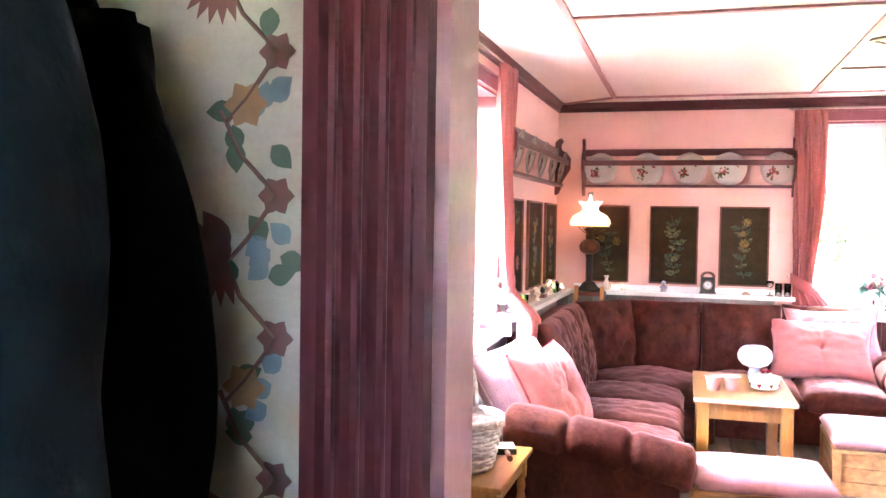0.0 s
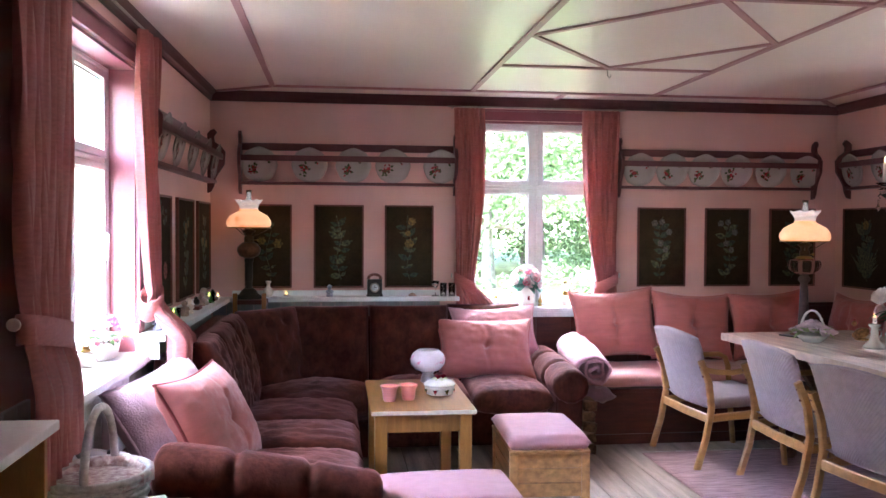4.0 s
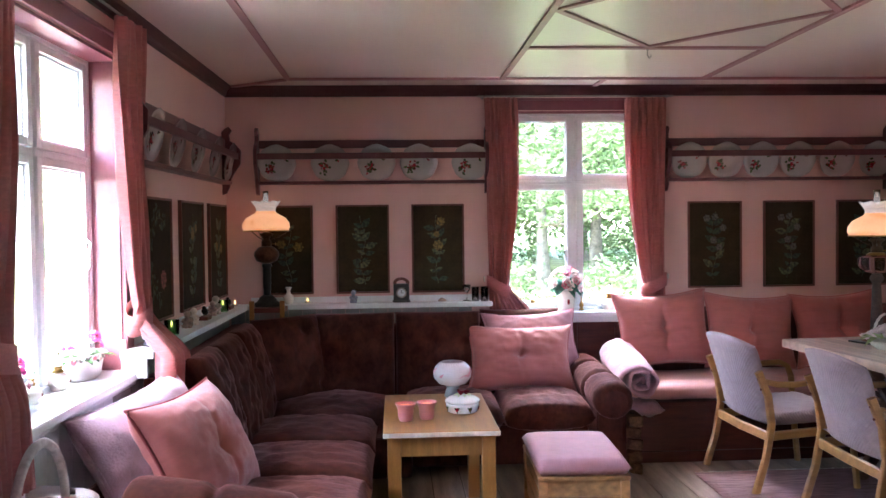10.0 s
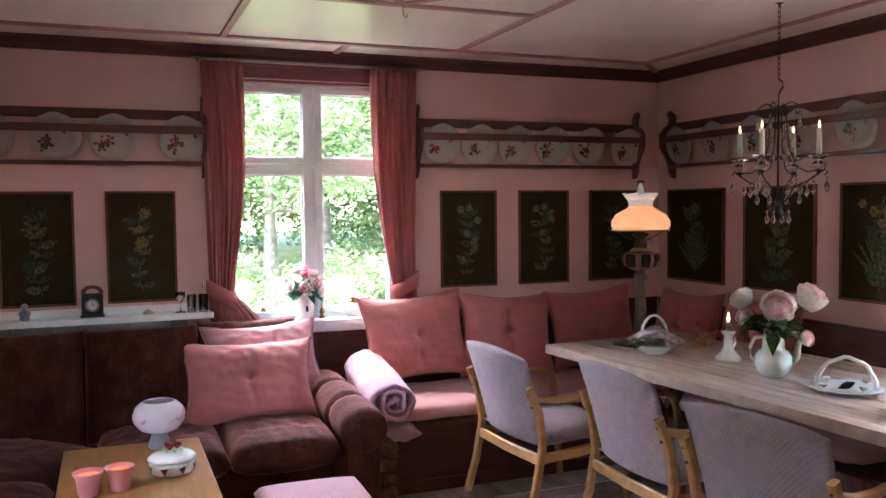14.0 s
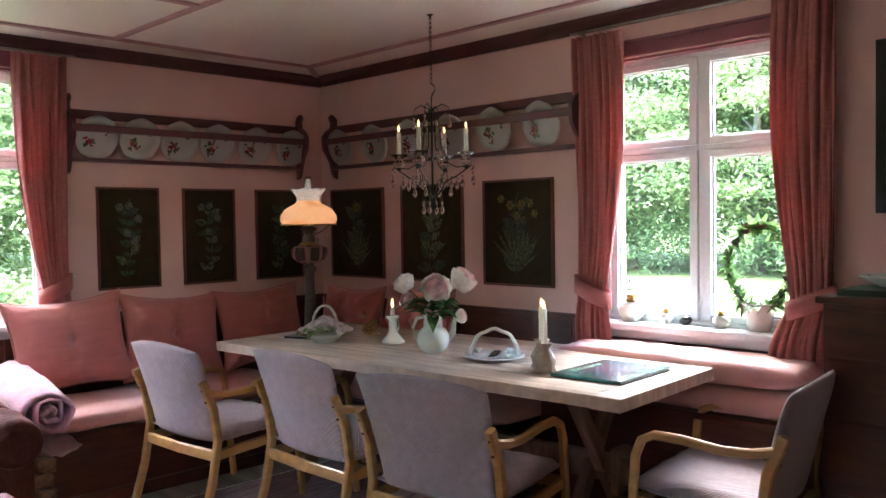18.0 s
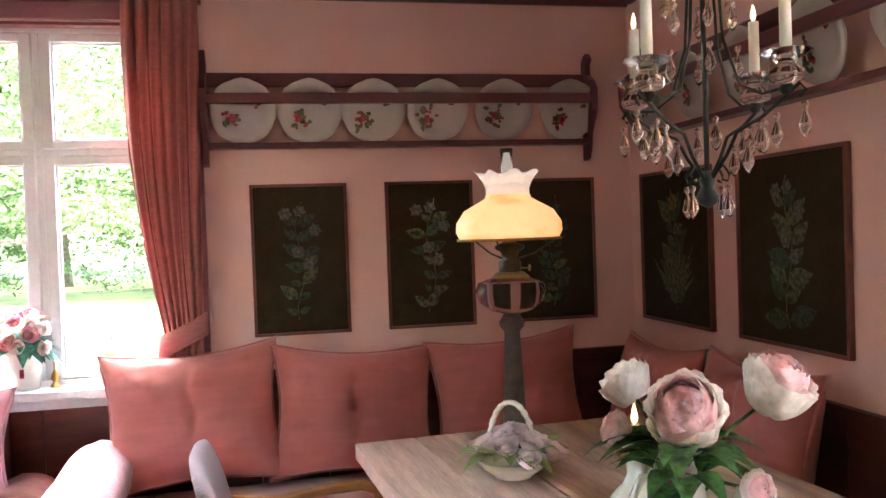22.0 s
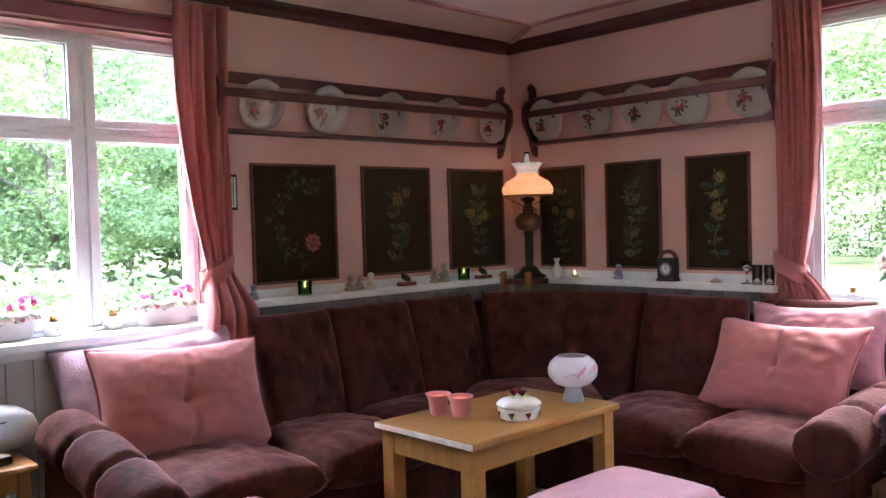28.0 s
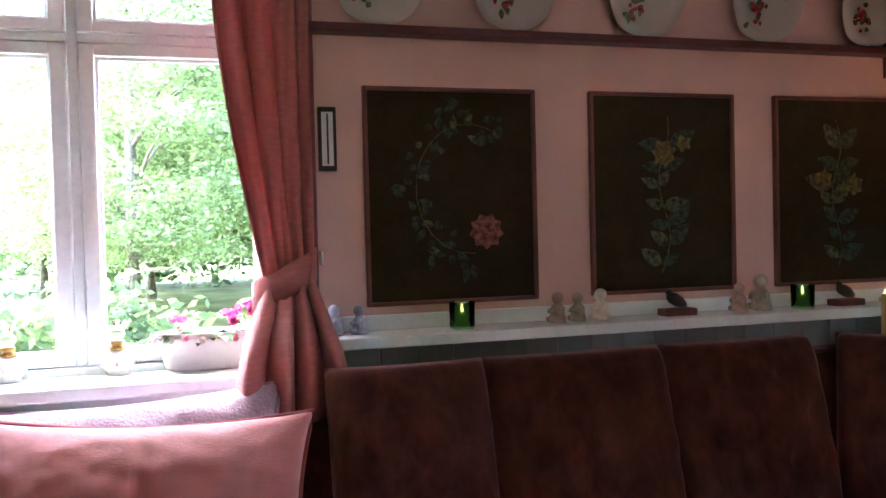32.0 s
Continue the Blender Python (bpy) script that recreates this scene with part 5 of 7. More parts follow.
# ---- chandelier ----
chd = thing("chandelier", "wrought iron candle chandelier with glass drops", "chandelier", m=pose(2.912, 4.397, 0.03))
bm = bmesh.new()
z, k = TOP - 0.02, 0
while z > 2.10:
    a = (k % 2) * math.pi / 2
    tube([(0.007 * math.cos(s) * math.cos(a), 0.007 * math.cos(s) * math.sin(a), z - 0.016 + 0.016 * math.sin(s)) for s in arc(lambda q: 6.2832 * q, 10)], 0.0018, 5, bm)
    z -= 0.024
    k += 1
part("chain", bm, M_iron, chd)
part("ceiling_hook", lathe([(0.03, 2.459), (0.03, 2.454), (0.006, 2.445), (0.004, 2.435)], 12), M_iron, chd)
part("hook", tube([(0, 0, 2.095), (0.022, 0, 2.085), (0.026, 0, 2.06), (0.008, 0, 2.04), (0.0, 0, 2.02), (0, 0, 1.97)], 0.004, 8), M_iron, chd)
part("stem", tube([(0, 0, 1.97), (0, 0, 1.5)], 0.006, 8), M_iron, chd)
part("finial", lathe([(0.0001, 1.43), (0.02, 1.44), (0.024, 1.455), (0.014, 1.475), (0.018, 1.49), (0.008, 1.51)], 16), M_iron, chd)
drop = mesh_of("crystal_drop", lathe([(0.0001, -0.058), (0.006, -0.052), (0.0125, -0.036), (0.010, -0.022), (0.004, -0.008), (0.003, -0.002), (0.007, 0.003), (0.007, 0.011), (0.0001, 0.015)], 8))
drop.materials.append(M_glass)
def hang(x, y, z):
    o = new("crystal_drop", drop)
    o.parent = chd
    o.location = (x, y, z)
for i in range(4):
    a = radians(25 + 90 * i)
    c, s = math.cos(a), math.sin(a)
    P = lambda r, z: (r * c, r * s, z)
    part("arm", tube([P(0.01, 1.49), P(0.05, 1.54), P(0.075, 1.585), P(0.135, 1.61), P(0.188, 1.645), P(0.215, 1.665), P(0.228, 1.65), P(0.215, 1.638)], 0.0042, 8), M_iron, chd)
    part("upper_arm", tube([P(0.006, 1.96), P(0.035, 1.93), P(0.04, 1.88), P(0.048, 1.78), P(0.085, 1.68), P(0.135, 1.655), P(0.188, 1.66)], 0.0034, 8), M_iron, chd)
    part("scroll", tube([P(0.01, 1.96), P(0.06, 1.985), P(0.095, 1.965), P(0.10, 1.935), P(0.085, 1.925), P(0.08, 1.94)], 0.0032, 6), M_iron, chd)
    part("low_scroll", tube([P(0.01, 1.50), P(0.04, 1.52), P(0.055, 1.50), P(0.05, 1.485), P(0.038, 1.49)], 0.0032, 6), M_iron, chd)
    part("socket", lathe([(0.008, 1.645), (0.014, 1.655), (0.012, 1.665)], 12, at=P(0.188, 0)), M_iron, chd)
    part("glass_cup", lathe([(0.012, 1.665), (0.032, 1.672), (0.034, 1.69), (0.018, 1.703), (0.026, 1.715), (0.048, 1.727), (0.048, 1.731), (0.024, 1.722), (0.012, 1.71)], 20, at=P(0.188, 0), wave=0.04, waves=10), M_glass, chd)
    part("candle", lathe([(0.012, 1.71), (0.0115, 1.85), (0.0001, 1.852)], 14, at=P(0.188, 0)), M_wax, chd, "white candle")
    flame(chd, 1.852, 0.8, 0.188 * c, 0.188 * s)
    hang(*P(0.225, 1.615)); hang(*P(0.165, 1.60)); hang(*P(0.135, 1.59)); hang(*P(0.10, 1.555)); hang(*P(0.052, 1.465)); hang(*P(0.10, 1.91))
    a2 = a + math.pi / 4
    hang(0.11 * math.cos(a2), 0.11 * math.sin(a2), 1.60); hang(0.07 * math.cos(a2), 0.07 * math.sin(a2), 1.76); hang(0.06 * math.cos(a2), 0.06 * math.sin(a2), 1.86)
hk = thing("ceiling_hook", "small white hook in the ceiling", "hook", m=pose(1.24, 4.98, TOP))
part("hook", tube([(0, 0, -0.011), (0, 0, -0.05), (0.012, 0, -0.066), (0.022, 0, -0.055), (0.02, 0, -0.045)], 0.003, 6), M_pewter, hk)

# ---- on the dining table ----
def petal_cup(bm, at, r, n, layers, seed, open_=1.0, up=Vector((0, 0, 1))):
    """A double blossom: rings of curved petals round the axis up."""
    random.seed(seed)
    q = Vector((0, 0, 1)).rotation_difference(up).to_matrix()
    core = bmesh.ops.create_icosphere(bm, subdivisions=1, radius=r * 0.5, matrix=Matrix.Translation(at))
    for f in {f for v in core["verts"] for f in v.link_faces}:
        f.smooth = True
    for l in range(layers):
        k = 1 - l / layers
        for i in range(n):
            a = 2 * math.pi * (i + 0.5 * (l % 2)) / n + random.uniform(-0.15, 0.15)
            w, ln = r * (0.45 + 0.35 * k), r * (0.75 + 0.5 * k) * random.uniform(0.9, 1.1)
            grid = []
            for u in range(4):
                row = []
                for v in range(4):
                    s, t = u / 3, v / 3 * 2 - 1
                    rad = r * (0.12 + (0.85 * k * open_) * math.sin(s * 1.7)) * (1 - 0.10 * t * t)
                    ang = a + t * w * (0.35 + 0.65 * s) * (1 - 0.25 * s * s) / max(rad, r * 0.3) * 0.8
                    z = -r * 0.45 + ln * s * (1 - 0.25 * k * s) + 0.05 * r * math.sin(5 * t + i)
                    row.append(bm.verts.new(Vector(at) + q @ Vector((rad * math.cos(ang), rad * math.sin(ang), z))))
                grid.append(row)
            for g, h in zip(grid, grid[1:]):
                for v in range(3):
                    bm.faces.new((g[v], g[v + 1], h[v + 1], h[v])).smooth = True
    return bm


def leaf3(bm, at, d, ln, w, droop=0.3):
    """A living leaf with a folded midrib."""
    d = Vector(d).normalized()
    side = d.cross(Vector((0, 0, 1)))
    side = side.normalized() if side.length > 0.01 else Vector((1, 0, 0))
    prev = None
    for i in range(6):
        k = i / 5
        c = Vector(at) + d * ln * k - Vector((0, 0, droop * ln * k * k))
        ww = w * math.sin(math.pi * (0.08 + 0.92 * k) ** 0.8) if i < 5 else 0.0005
        row = [bm.verts.new(c - side * ww + Vector((0, 0, ww * 0.3))), bm.verts.new(c), bm.verts.new(c + side * ww + Vector((0, 0, ww * 0.3)))]
        if prev:
            for j in range(2):
                bm.faces.new((prev[j], prev[j + 1], row[j + 1], row[j])).smooth = True
        prev = row
    return bm


def peony(bm, at, r, up, seed, la, lb):
    """A full double bloom: shells of cupped petals with frilled rims, opening towards up."""
    random.seed(seed)
    q = Vector((0, 0, 1)).rotation_difference(up).to_matrix()
    for l in range(la, lb):
        f = l / 6
        for i in range(6 + l):
            a0 = 2 * math.pi * i / (6 + l) + l * 0.7 + random.uniform(-0.2, 0.2)
            top, low, half = 0.10 + 1.15 * f + random.uniform(-0.14, 0.14), 1.5 + 1.0 * f, 0.62 - 0.14 * f
            rows = []
            for u in range(6):
                s = u / 5
                row = []
                for v in range(6):
                    t = v / 2.5 - 1
                    th = low + (top + 0.16 * t * t - low) * s
                    rad = r * (0.60 + 0.32 * f) * (1 + 0.22 * s ** 3 + 0.10 * s * s * math.sin(12 * t + i) + 0.06 * (1 - t * t))
                    ph = a0 + t * half * (0.55 + 0.6 * math.sin(s * 2.2)) / max(0.45, math.sin(max(0.2, min(2.9, th))))
                    row.append(bm.verts.new(Vector(at) + q @ Vector((rad * math.sin(th) * math.cos(ph), rad * math.sin(th) * math.sin(ph), rad * math.cos(th)))))
                rows.append(row)
            for g, h in zip(rows, rows[1:]):
                for v in range(5):
                    bm.faces.new((g[v], g[v + 1], h[v + 1], h[v])).smooth = True
    return bm


M_pinkp = mat("inner_peony_petal", (0.95, 0.60, 0.58), 0.6, var=0.15, scale=30)
petal_light(M_pinkp, 0.5)
Rv = Vector((0.72, -0.69, 0))
vz = thing("flower_jug", "cream porcelain jug holding pink peonies", "vase", m=pose(2.755, 4.25, zt))
vz.scale = (1, 1, 1.08)
part("jug", lathe([(0.046, 0), (0.052, 0.004), (0.072, 0.022), (0.084, 0.055), (0.081, 0.085), (0.064, 0.108), (0.049, 0.118), (0.046, 0.16), (0.048, 0.175), (0.044, 0.175), (0.04, 0.16), (0.04, 0.13)], 28), mat("cream_glaze", (0.62, 0.62, 0.53), 0.15, var=0.04, bump=0), vz)
part("handle", tube([tuple(-Rv * a + Vector((0, 0, z))) for a, z in ((0.045, 0.165), (0.08, 0.16), (0.10, 0.12), (0.095, 0.075), (0.075, 0.06))], 0.009, 8), bpy.data.materials["cream_glaze"], vz)
part("spout", tube([tuple(Rv * a + Vector((0, 0, z))) for a, z in ((0.07, 0.06), (0.10, 0.09), (0.105, 0.13), (0.115, 0.165))], [0.022, 0.017, 0.013, 0.011], 10), bpy.data.materials["cream_glaze"], vz)
blooms = ((-0.155, 0.315, 0.058, M_cream, (-0.4, 0, 0.6)), (0.005, 0.29, 0.078, M_palep, (0.1, -0.75, 0.5)), (0.16, 0.325, 0.074, M_palep, (0.5, -0.1, 0.8)), (-0.13, 0.245, 0.038, M_palep, (-0.5, -0.4, 0.3)), (0.0, 0.19, 0.042, M_palep, (0, -0.8, 0.2)), (0.14, 0.165, 0.036, M_palep, (0.6, -0.4, 0.2)))
lv = bmesh.new()
for i, (o, z, r, mt, up) in enumerate(blooms):
    at = (Vector((-0.03, 0.175, z)), Vector((0.02, -0.005, z)), Vector((0.20, -0.02, z)))[i] if i < 3 else Rv * o + Vector((0, 0, z))
    fw = Vector((-0.69, -0.72, 0)) * (0.03 if i in (1, 4) else 0.0)
    uv = (Rv * up[0] - Vector((0.69, 0.72, 0)) * -up[1] + Vector((0, 0, up[2]))).normalized()
    r *= 0.86
    fl = part("peony", peony(bmesh.new(), at + fw, r, uv, 30 + i, 5, 7), M_palep if i in (3, 4) else M_cream, vz, "full pale peony bloom")
    part("inner_petals", peony(bmesh.new(), at + fw, r, uv, 60 + i, 0, 5), M_pinkp if i else M_cream, fl, "pinker inner petals" if i else "")
    part("stem", tube([(0, 0, 0.12), tuple((at + fw) * 0.5 + Vector((0, 0, 0.09))), tuple(at + fw - uv * r * 0.4)], 0.0035, 6), M_leaf, vz)
random.seed(6)
for k in range(34):
    a = random.uniform(0, 6.28)
    leaf3(lv, (0.035 * math.cos(a), 0.035 * math.sin(a), random.uniform(0.16, 0.24)), (math.cos(a), math.sin(a), random.uniform(0.0, 0.9)), random.uniform(0.10, 0.17), random.uniform(0.024, 0.038), 0.5)
part("leaves", lv, M_leaf, vz)

bk = thing("porcelain_basket", "white porcelain basket of lilac roses", "ornament", m=pose(2.625, 4.97, zt))
bk.scale = (1.3, 1.3, 1.35)
part("bowl", lathe([(0.042, 0), (0.044, 0.004), (0.066, 0.018), (0.078, 0.036), (0.074, 0.037), (0.056, 0.02), (0.0001, 0.014)], 24, wave=0.03, waves=12), M_porc, bk)
bm = bmesh.new()
for k in (0, 1):
    tube([tuple(Rv * (0.055 * math.cos(s)) + Vector((0.003 * math.sin(12 * s + 3.1 * k), 0.003 * math.cos(12 * s + 3.1 * k), 0.045 + 0.105 * math.sin(s)))) for s in arc(lambda q: math.pi * q, 24)], 0.005, 6, bm)
part("handle", bm, M_porc, bk, "twisted porcelain handle")
M_lilac = mat("lilac_porcelain", (0.88, 0.72, 0.75), 0.3, var=0.12, scale=40)
petal_light(M_lilac, 0.3)
random.seed(3)
for k in range(16):
    a = k * 2.4
    r = 0.02 + 0.070 * (k % 3) / 2
    part("rose", petal_cup(bmesh.new(), (r * math.cos(a), r * math.sin(a), 0.082 - 0.017 * (k % 3)), 0.031, 6, 4, 50 + k, 0.9, Vector((math.cos(a) * 0.5, math.sin(a) * 0.5, 1)).normalized()), M_lilac, bk)
bm = bmesh.new()
for k in range(34):
    a = random.uniform(0, 6.28)
    leaf3(bm, (0.055 * math.cos(a), 0.055 * math.sin(a), 0.05), (math.cos(a), math.sin(a), random.uniform(-0.2, 0.9)), 0.07, 0.015)
part("leaves", bm, mat("pale_green_porcelain", (0.42, 0.52, 0.20), 0.3, var=0.2), bk)

cs = thing("candlestick", "white porcelain candlestick with a lit candle", "candlestick", m=pose(2.848, 4.66, zt))
part("stick", lathe([(0.064, 0), (0.066, 0.007), (0.055, 0.022), (0.032, 0.045), (0.022, 0.07), (0.024, 0.098), (0.019, 0.122), (0.036, 0.138), (0.036, 0.148), (0.016, 0.151)], 22), bpy.data.materials["cream_glaze"], cs)
part("handle", tube([(0.016, 0, 0.11), (0.04, 0, 0.12), (0.045, 0, 0.08), (0.02, 0, 0.05)], 0.006, 8), bpy.data.materials["cream_glaze"], cs)
part("candle", lathe([(0.013, 0.15), (0.013, 0.19), (0.0001, 0.191)], 14), M_palep, cs, "short pale pink candle")
flame(cs, 0.191, 1.1)
M_roost = mat("tan_glaze", (0.50, 0.27, 0.12), 0.3, var=0.25, scale=30)
rs = thing("figurine", "tan and red glazed rooster figurine on the table", "figurine", m=pose(3.01, 5.03, zt, 0, 0, -40))
part("body", lathe([(0.0001, -0.065), (0.018, -0.055), (0.036, -0.02), (0.034, 0.015), (0.02, 0.045), (0.0001, 0.055)], 16), M_roost, rs, m=pose(0.0, 0, 0.045, 0, 65, 0))
part("foot", lathe([(0.045, 0), (0.047, 0.006), (0.03, 0.014), (0.012, 0.02)], 16), M_roost, rs)
part("head", lathe([(0.0001, -0.02), (0.016, -0.01), (0.018, 0.006), (0.0001, 0.024)], 12), M_roost, rs, m=pose(-0.045, 0, 0.105))
part("comb", petal_cup(bmesh.new(), (-0.045, 0, 0.128), 0.012, 5, 2, 4), mat("red_glaze", (0.42, 0.05, 0.04), 0.3, var=0.2), rs, "red comb")
part("tail", petal_cup(bmesh.new(), (0.065, 0, 0.055), 0.045, 7, 3, 6, 1.0, Vector((0.8, 0, 0.6)).normalized()), bpy.data.materials["red_glaze"], rs, "red and pink tail")
tr = thing("serving_dish", "white porcelain dish with a twig handle", "dish", m=pose(2.798, 3.88, zt))
part("dish", lathe([(0.09, 0), (0.10, 0.004), (0.145, 0.016), (0.143, 0.02), (0.10, 0.009), (0.0001, 0.008)], 32, wave=0.03, waves=10), M_porc, tr)
part("handle", tube([tuple(Rv * (0.115 * math.cos(s)) + Vector((0, 0, 0.015 + 0.125 * math.sin(s) + 0.004 * math.sin(9 * s)))) for s in arc(lambda q: math.pi * q, 20)], 0.009, 8), M_porc, tr)
part("bird", lathe([(0.0001, -0.045), (0.012, -0.02), (0.016, 0.0), (0.008, 0.02), (0.0001, 0.03)], 10), M_black, tr, m=pose(0.0, -0.01, 0.028, 70, 0, 60))
for k in range(4):
    a = 1.5 * k
    part("porcelain_flower", petal_cup(bmesh.new(), (0.11 * math.cos(a), 0.11 * math.sin(a), 0.03), 0.018, 5, 3, 70 + k), M_porc, tr)
for x, y, h in ((2.675, 3.483, 0.0), (2.755, 3.56, 0.0)):
    p = thing("candlestick", "beige glazed candlestick with a tall lit candle", "candlestick", "tall candlesticks", pose(x, y, zt))
    part("stick", lathe([(0.045, 0), (0.05, 0.008), (0.042, 0.02), (0.05, 0.05), (0.035, 0.085), (0.022, 0.10), (0.036, 0.125), (0.034, 0.127), (0.013, 0.115)], 22, wave=0.02, waves=9), M_stick, p)
    part("candle", lathe([(0.0125, 0.112), (0.012, 0.27), (0.0001, 0.272)], 14), M_wax, p, "tall white candle")
    flame(p, 0.272, 0.85)
mb = thing("picture_book", "large thin book with a green and blue cover", "book", m=pose(2.833, 3.247, zt, 0, 0, 3))
part("pages", boxes((-0.205, -0.16, 0.003, 0.208, 0.16, 0.013)), M_white, mb)
M_teal = mat("teal_cover", (0.03, 0.17, 0.16), 0.18, var=0.3, scale=8, coat=0.5)
part("cover", boxes((-0.21, -0.165, 0.0, 0.212, 0.165, 0.0028), (-0.21, -0.165, 0.0132, 0.212, 0.165, 0.016), (-0.213, -0.165, 0, -0.2101, 0.165, 0.016)), M_teal, mb)
part("cover_picture", boxes((-0.12, -0.10, 0.0162, 0.15, 0.08, 0.0166)), mat("cover_photo", (0.10, 0.10, 0.17), 0.18, var=0.5, scale=14, col2=(0.05, 0.02, 0.05), coat=0.5), mb)
part("cover_title", boxes((-0.13, 0.10, 0.0162, 0.10, 0.13, 0.0166)), M_leafb, mb)
part("cover_subtitle", boxes((-0.10, -0.14, 0.0162, 0.12, -0.125, 0.0166)), M_leafb, mb)

# ---- on the coffee table ----
cz = 0.5305
for x, y in ((-0.145, 4.45), (-0.04, 4.475)):
    c = thing("candle_cup", "pink enamel cup with an orange candle", "candle", "pink candle cups", pose(x, y, cz))
    part("cup", lathe([(0.0001, 0), (0.030, 0), (0.034, 0.005), (0.038, 0.03), (0.040, 0.058), (0.045, 0.072), (0.053, 0.083), (0.0535, 0.087), (0.050, 0.0865), (0.042, 0.072), (0.037, 0.058), (0.0001, 0.055)], 28), mat("pink_enamel", (0.60, 0.22, 0.22), 0.35, var=0.06, bump=0) if "pink_enamel" not in bpy.data.materials else bpy.data.materials["pink_enamel"], c)
    part("wax", lathe([(0.0365, 0.056), (0.0425, 0.0725), (0.0001, 0.0715)], 20), glow("lit_wax", (1.0, 0.24, 0.09), 0.018) if "lit_wax" not in bpy.data.materials else bpy.data.materials["lit_wax"], c, "glowing orange wax")
bx = thing("porcelain_box", "white lidded porcelain box with moulded flowers", "box", m=pose(0.15, 4.615, cz))
bx.scale = (0.9, 0.9, 1)
part("body", lathe([(0.072, 0), (0.084, 0.004), (0.082, 0.012), (0.092, 0.032), (0.093, 0.046), (0.088, 0.05)], 48, wave=0.03, waves=8), M_porc, bx)
part("lid", lathe([(0.094, 0.0505), (0.100, 0.056), (0.096, 0.066), (0.074, 0.080), (0.04, 0.087), (0.0001, 0.089)], 48, wave=0.025, waves=8), M_porc, bx)
for k, mt in enumerate((M_petalr, M_petalp, M_petalr, M_petalp)):
    r = 0.022 if k < 3 else 0.0
    part("moulded_rose", petal_cup(bmesh.new(), (r * math.cos(2.1 * k), r * math.sin(2.1 * k), 0.100 if k < 3 else 0.112), 0.021, 6, 3, 90 + k), mt, bx)
bm = bmesh.new()
for k in range(9):
    leaf3(bm, (0.022 * math.cos(0.7 * k), 0.022 * math.sin(0.7 * k), 0.089), (math.cos(0.7 * k), math.sin(0.7 * k), 0.15), 0.034, 0.012)
part("moulded_leaves", bm, bpy.data.materials["pale_green_porcelain"], bx)
for k in range(8):
    a = 360 * k / 8 + 22
    flower, leaf = bmesh.new(), bmesh.new()
    for j in range(5):
        flat_leaf(flower, 0, 0, 0.012, 0.007, j * 1.257)
    for j in range(3):
        flat_leaf(leaf, 0, 0, 0.020, 0.005, j * 2.1 + 0.6, 0.0006)
    at = pose(0, 0, 0, 0, 0, a) @ pose(0, -0.0965, 0.026)
    part("painted_flower", flower, (M_petaly, M_petalr, M_petalp)[k % 3], bx, m=at)
    part("painted_leaf", leaf, M_leaf, bx, m=at)
gl = thing("glass_lamp", "footed opal glass bowl with pink brush strokes", "vase", m=pose(0.125, 5.0, cz))
gl.scale = (0.93, 0.93, 0.93)
part("foot", lathe([(0.045, 0), (0.05, 0.004), (0.045, 0.03), (0.035, 0.055), (0.045, 0.07)], 24), mat("frosted_glass", (0.27, 0.27, 0.29), 0.3, var=0.05), gl)
part("bowl", lathe([(0.045, 0.07), (0.085, 0.085), (0.1125, 0.12), (0.1155, 0.155), (0.104, 0.185), (0.08, 0.207), (0.068, 0.213), (0.064, 0.211), (0.078, 0.203), (0.10, 0.183), (0.108, 0.155), (0.0001, 0.09)], 32), mat("opal_glass", (0.62, 0.54, 0.54), 0.2, var=0.05, bump=0), gl)
bm = bmesh.new()
random.seed(5)
for k in range(12):
    a = k * 0.55
    v0 = len(bm.verts)
    flat_leaf(bm, 0, 0, random.uniform(0.05, 0.08), 0.009, random.uniform(0.2, 0.9))
    zc = random.uniform(0.11, 0.16)
    bmesh.ops.transform(bm, matrix=pose(0, 0, zc, 0, 0, math.degrees(a)), verts=list(bm.verts)[v0:])
    for v in list(bm.verts)[v0:]:
        rr = 0.1162 if v.co.z < 0.166 else 0.1162 - (v.co.z - 0.165) * 0.62
        if v.co.z < 0.13: rr = 0.1135 - (0.13 - v.co.z) * 0.55
        ang = math.atan2(v.co.y, v.co.x) if v.co.xy.length > 1e-4 else 0
        base = radians(math.degrees(a))
        d = v.co.xy.length * (1 if math.cos(ang - base) > 0 else -1)
        th_ = base + d / 0.115
        v.co.x, v.co.y = rr * math.cos(th_), rr * math.sin(th_)
part("painted_strokes", bm, mat("pink_stroke", (0.60, 0.22, 0.28), 0.3, var=0.1), gl)

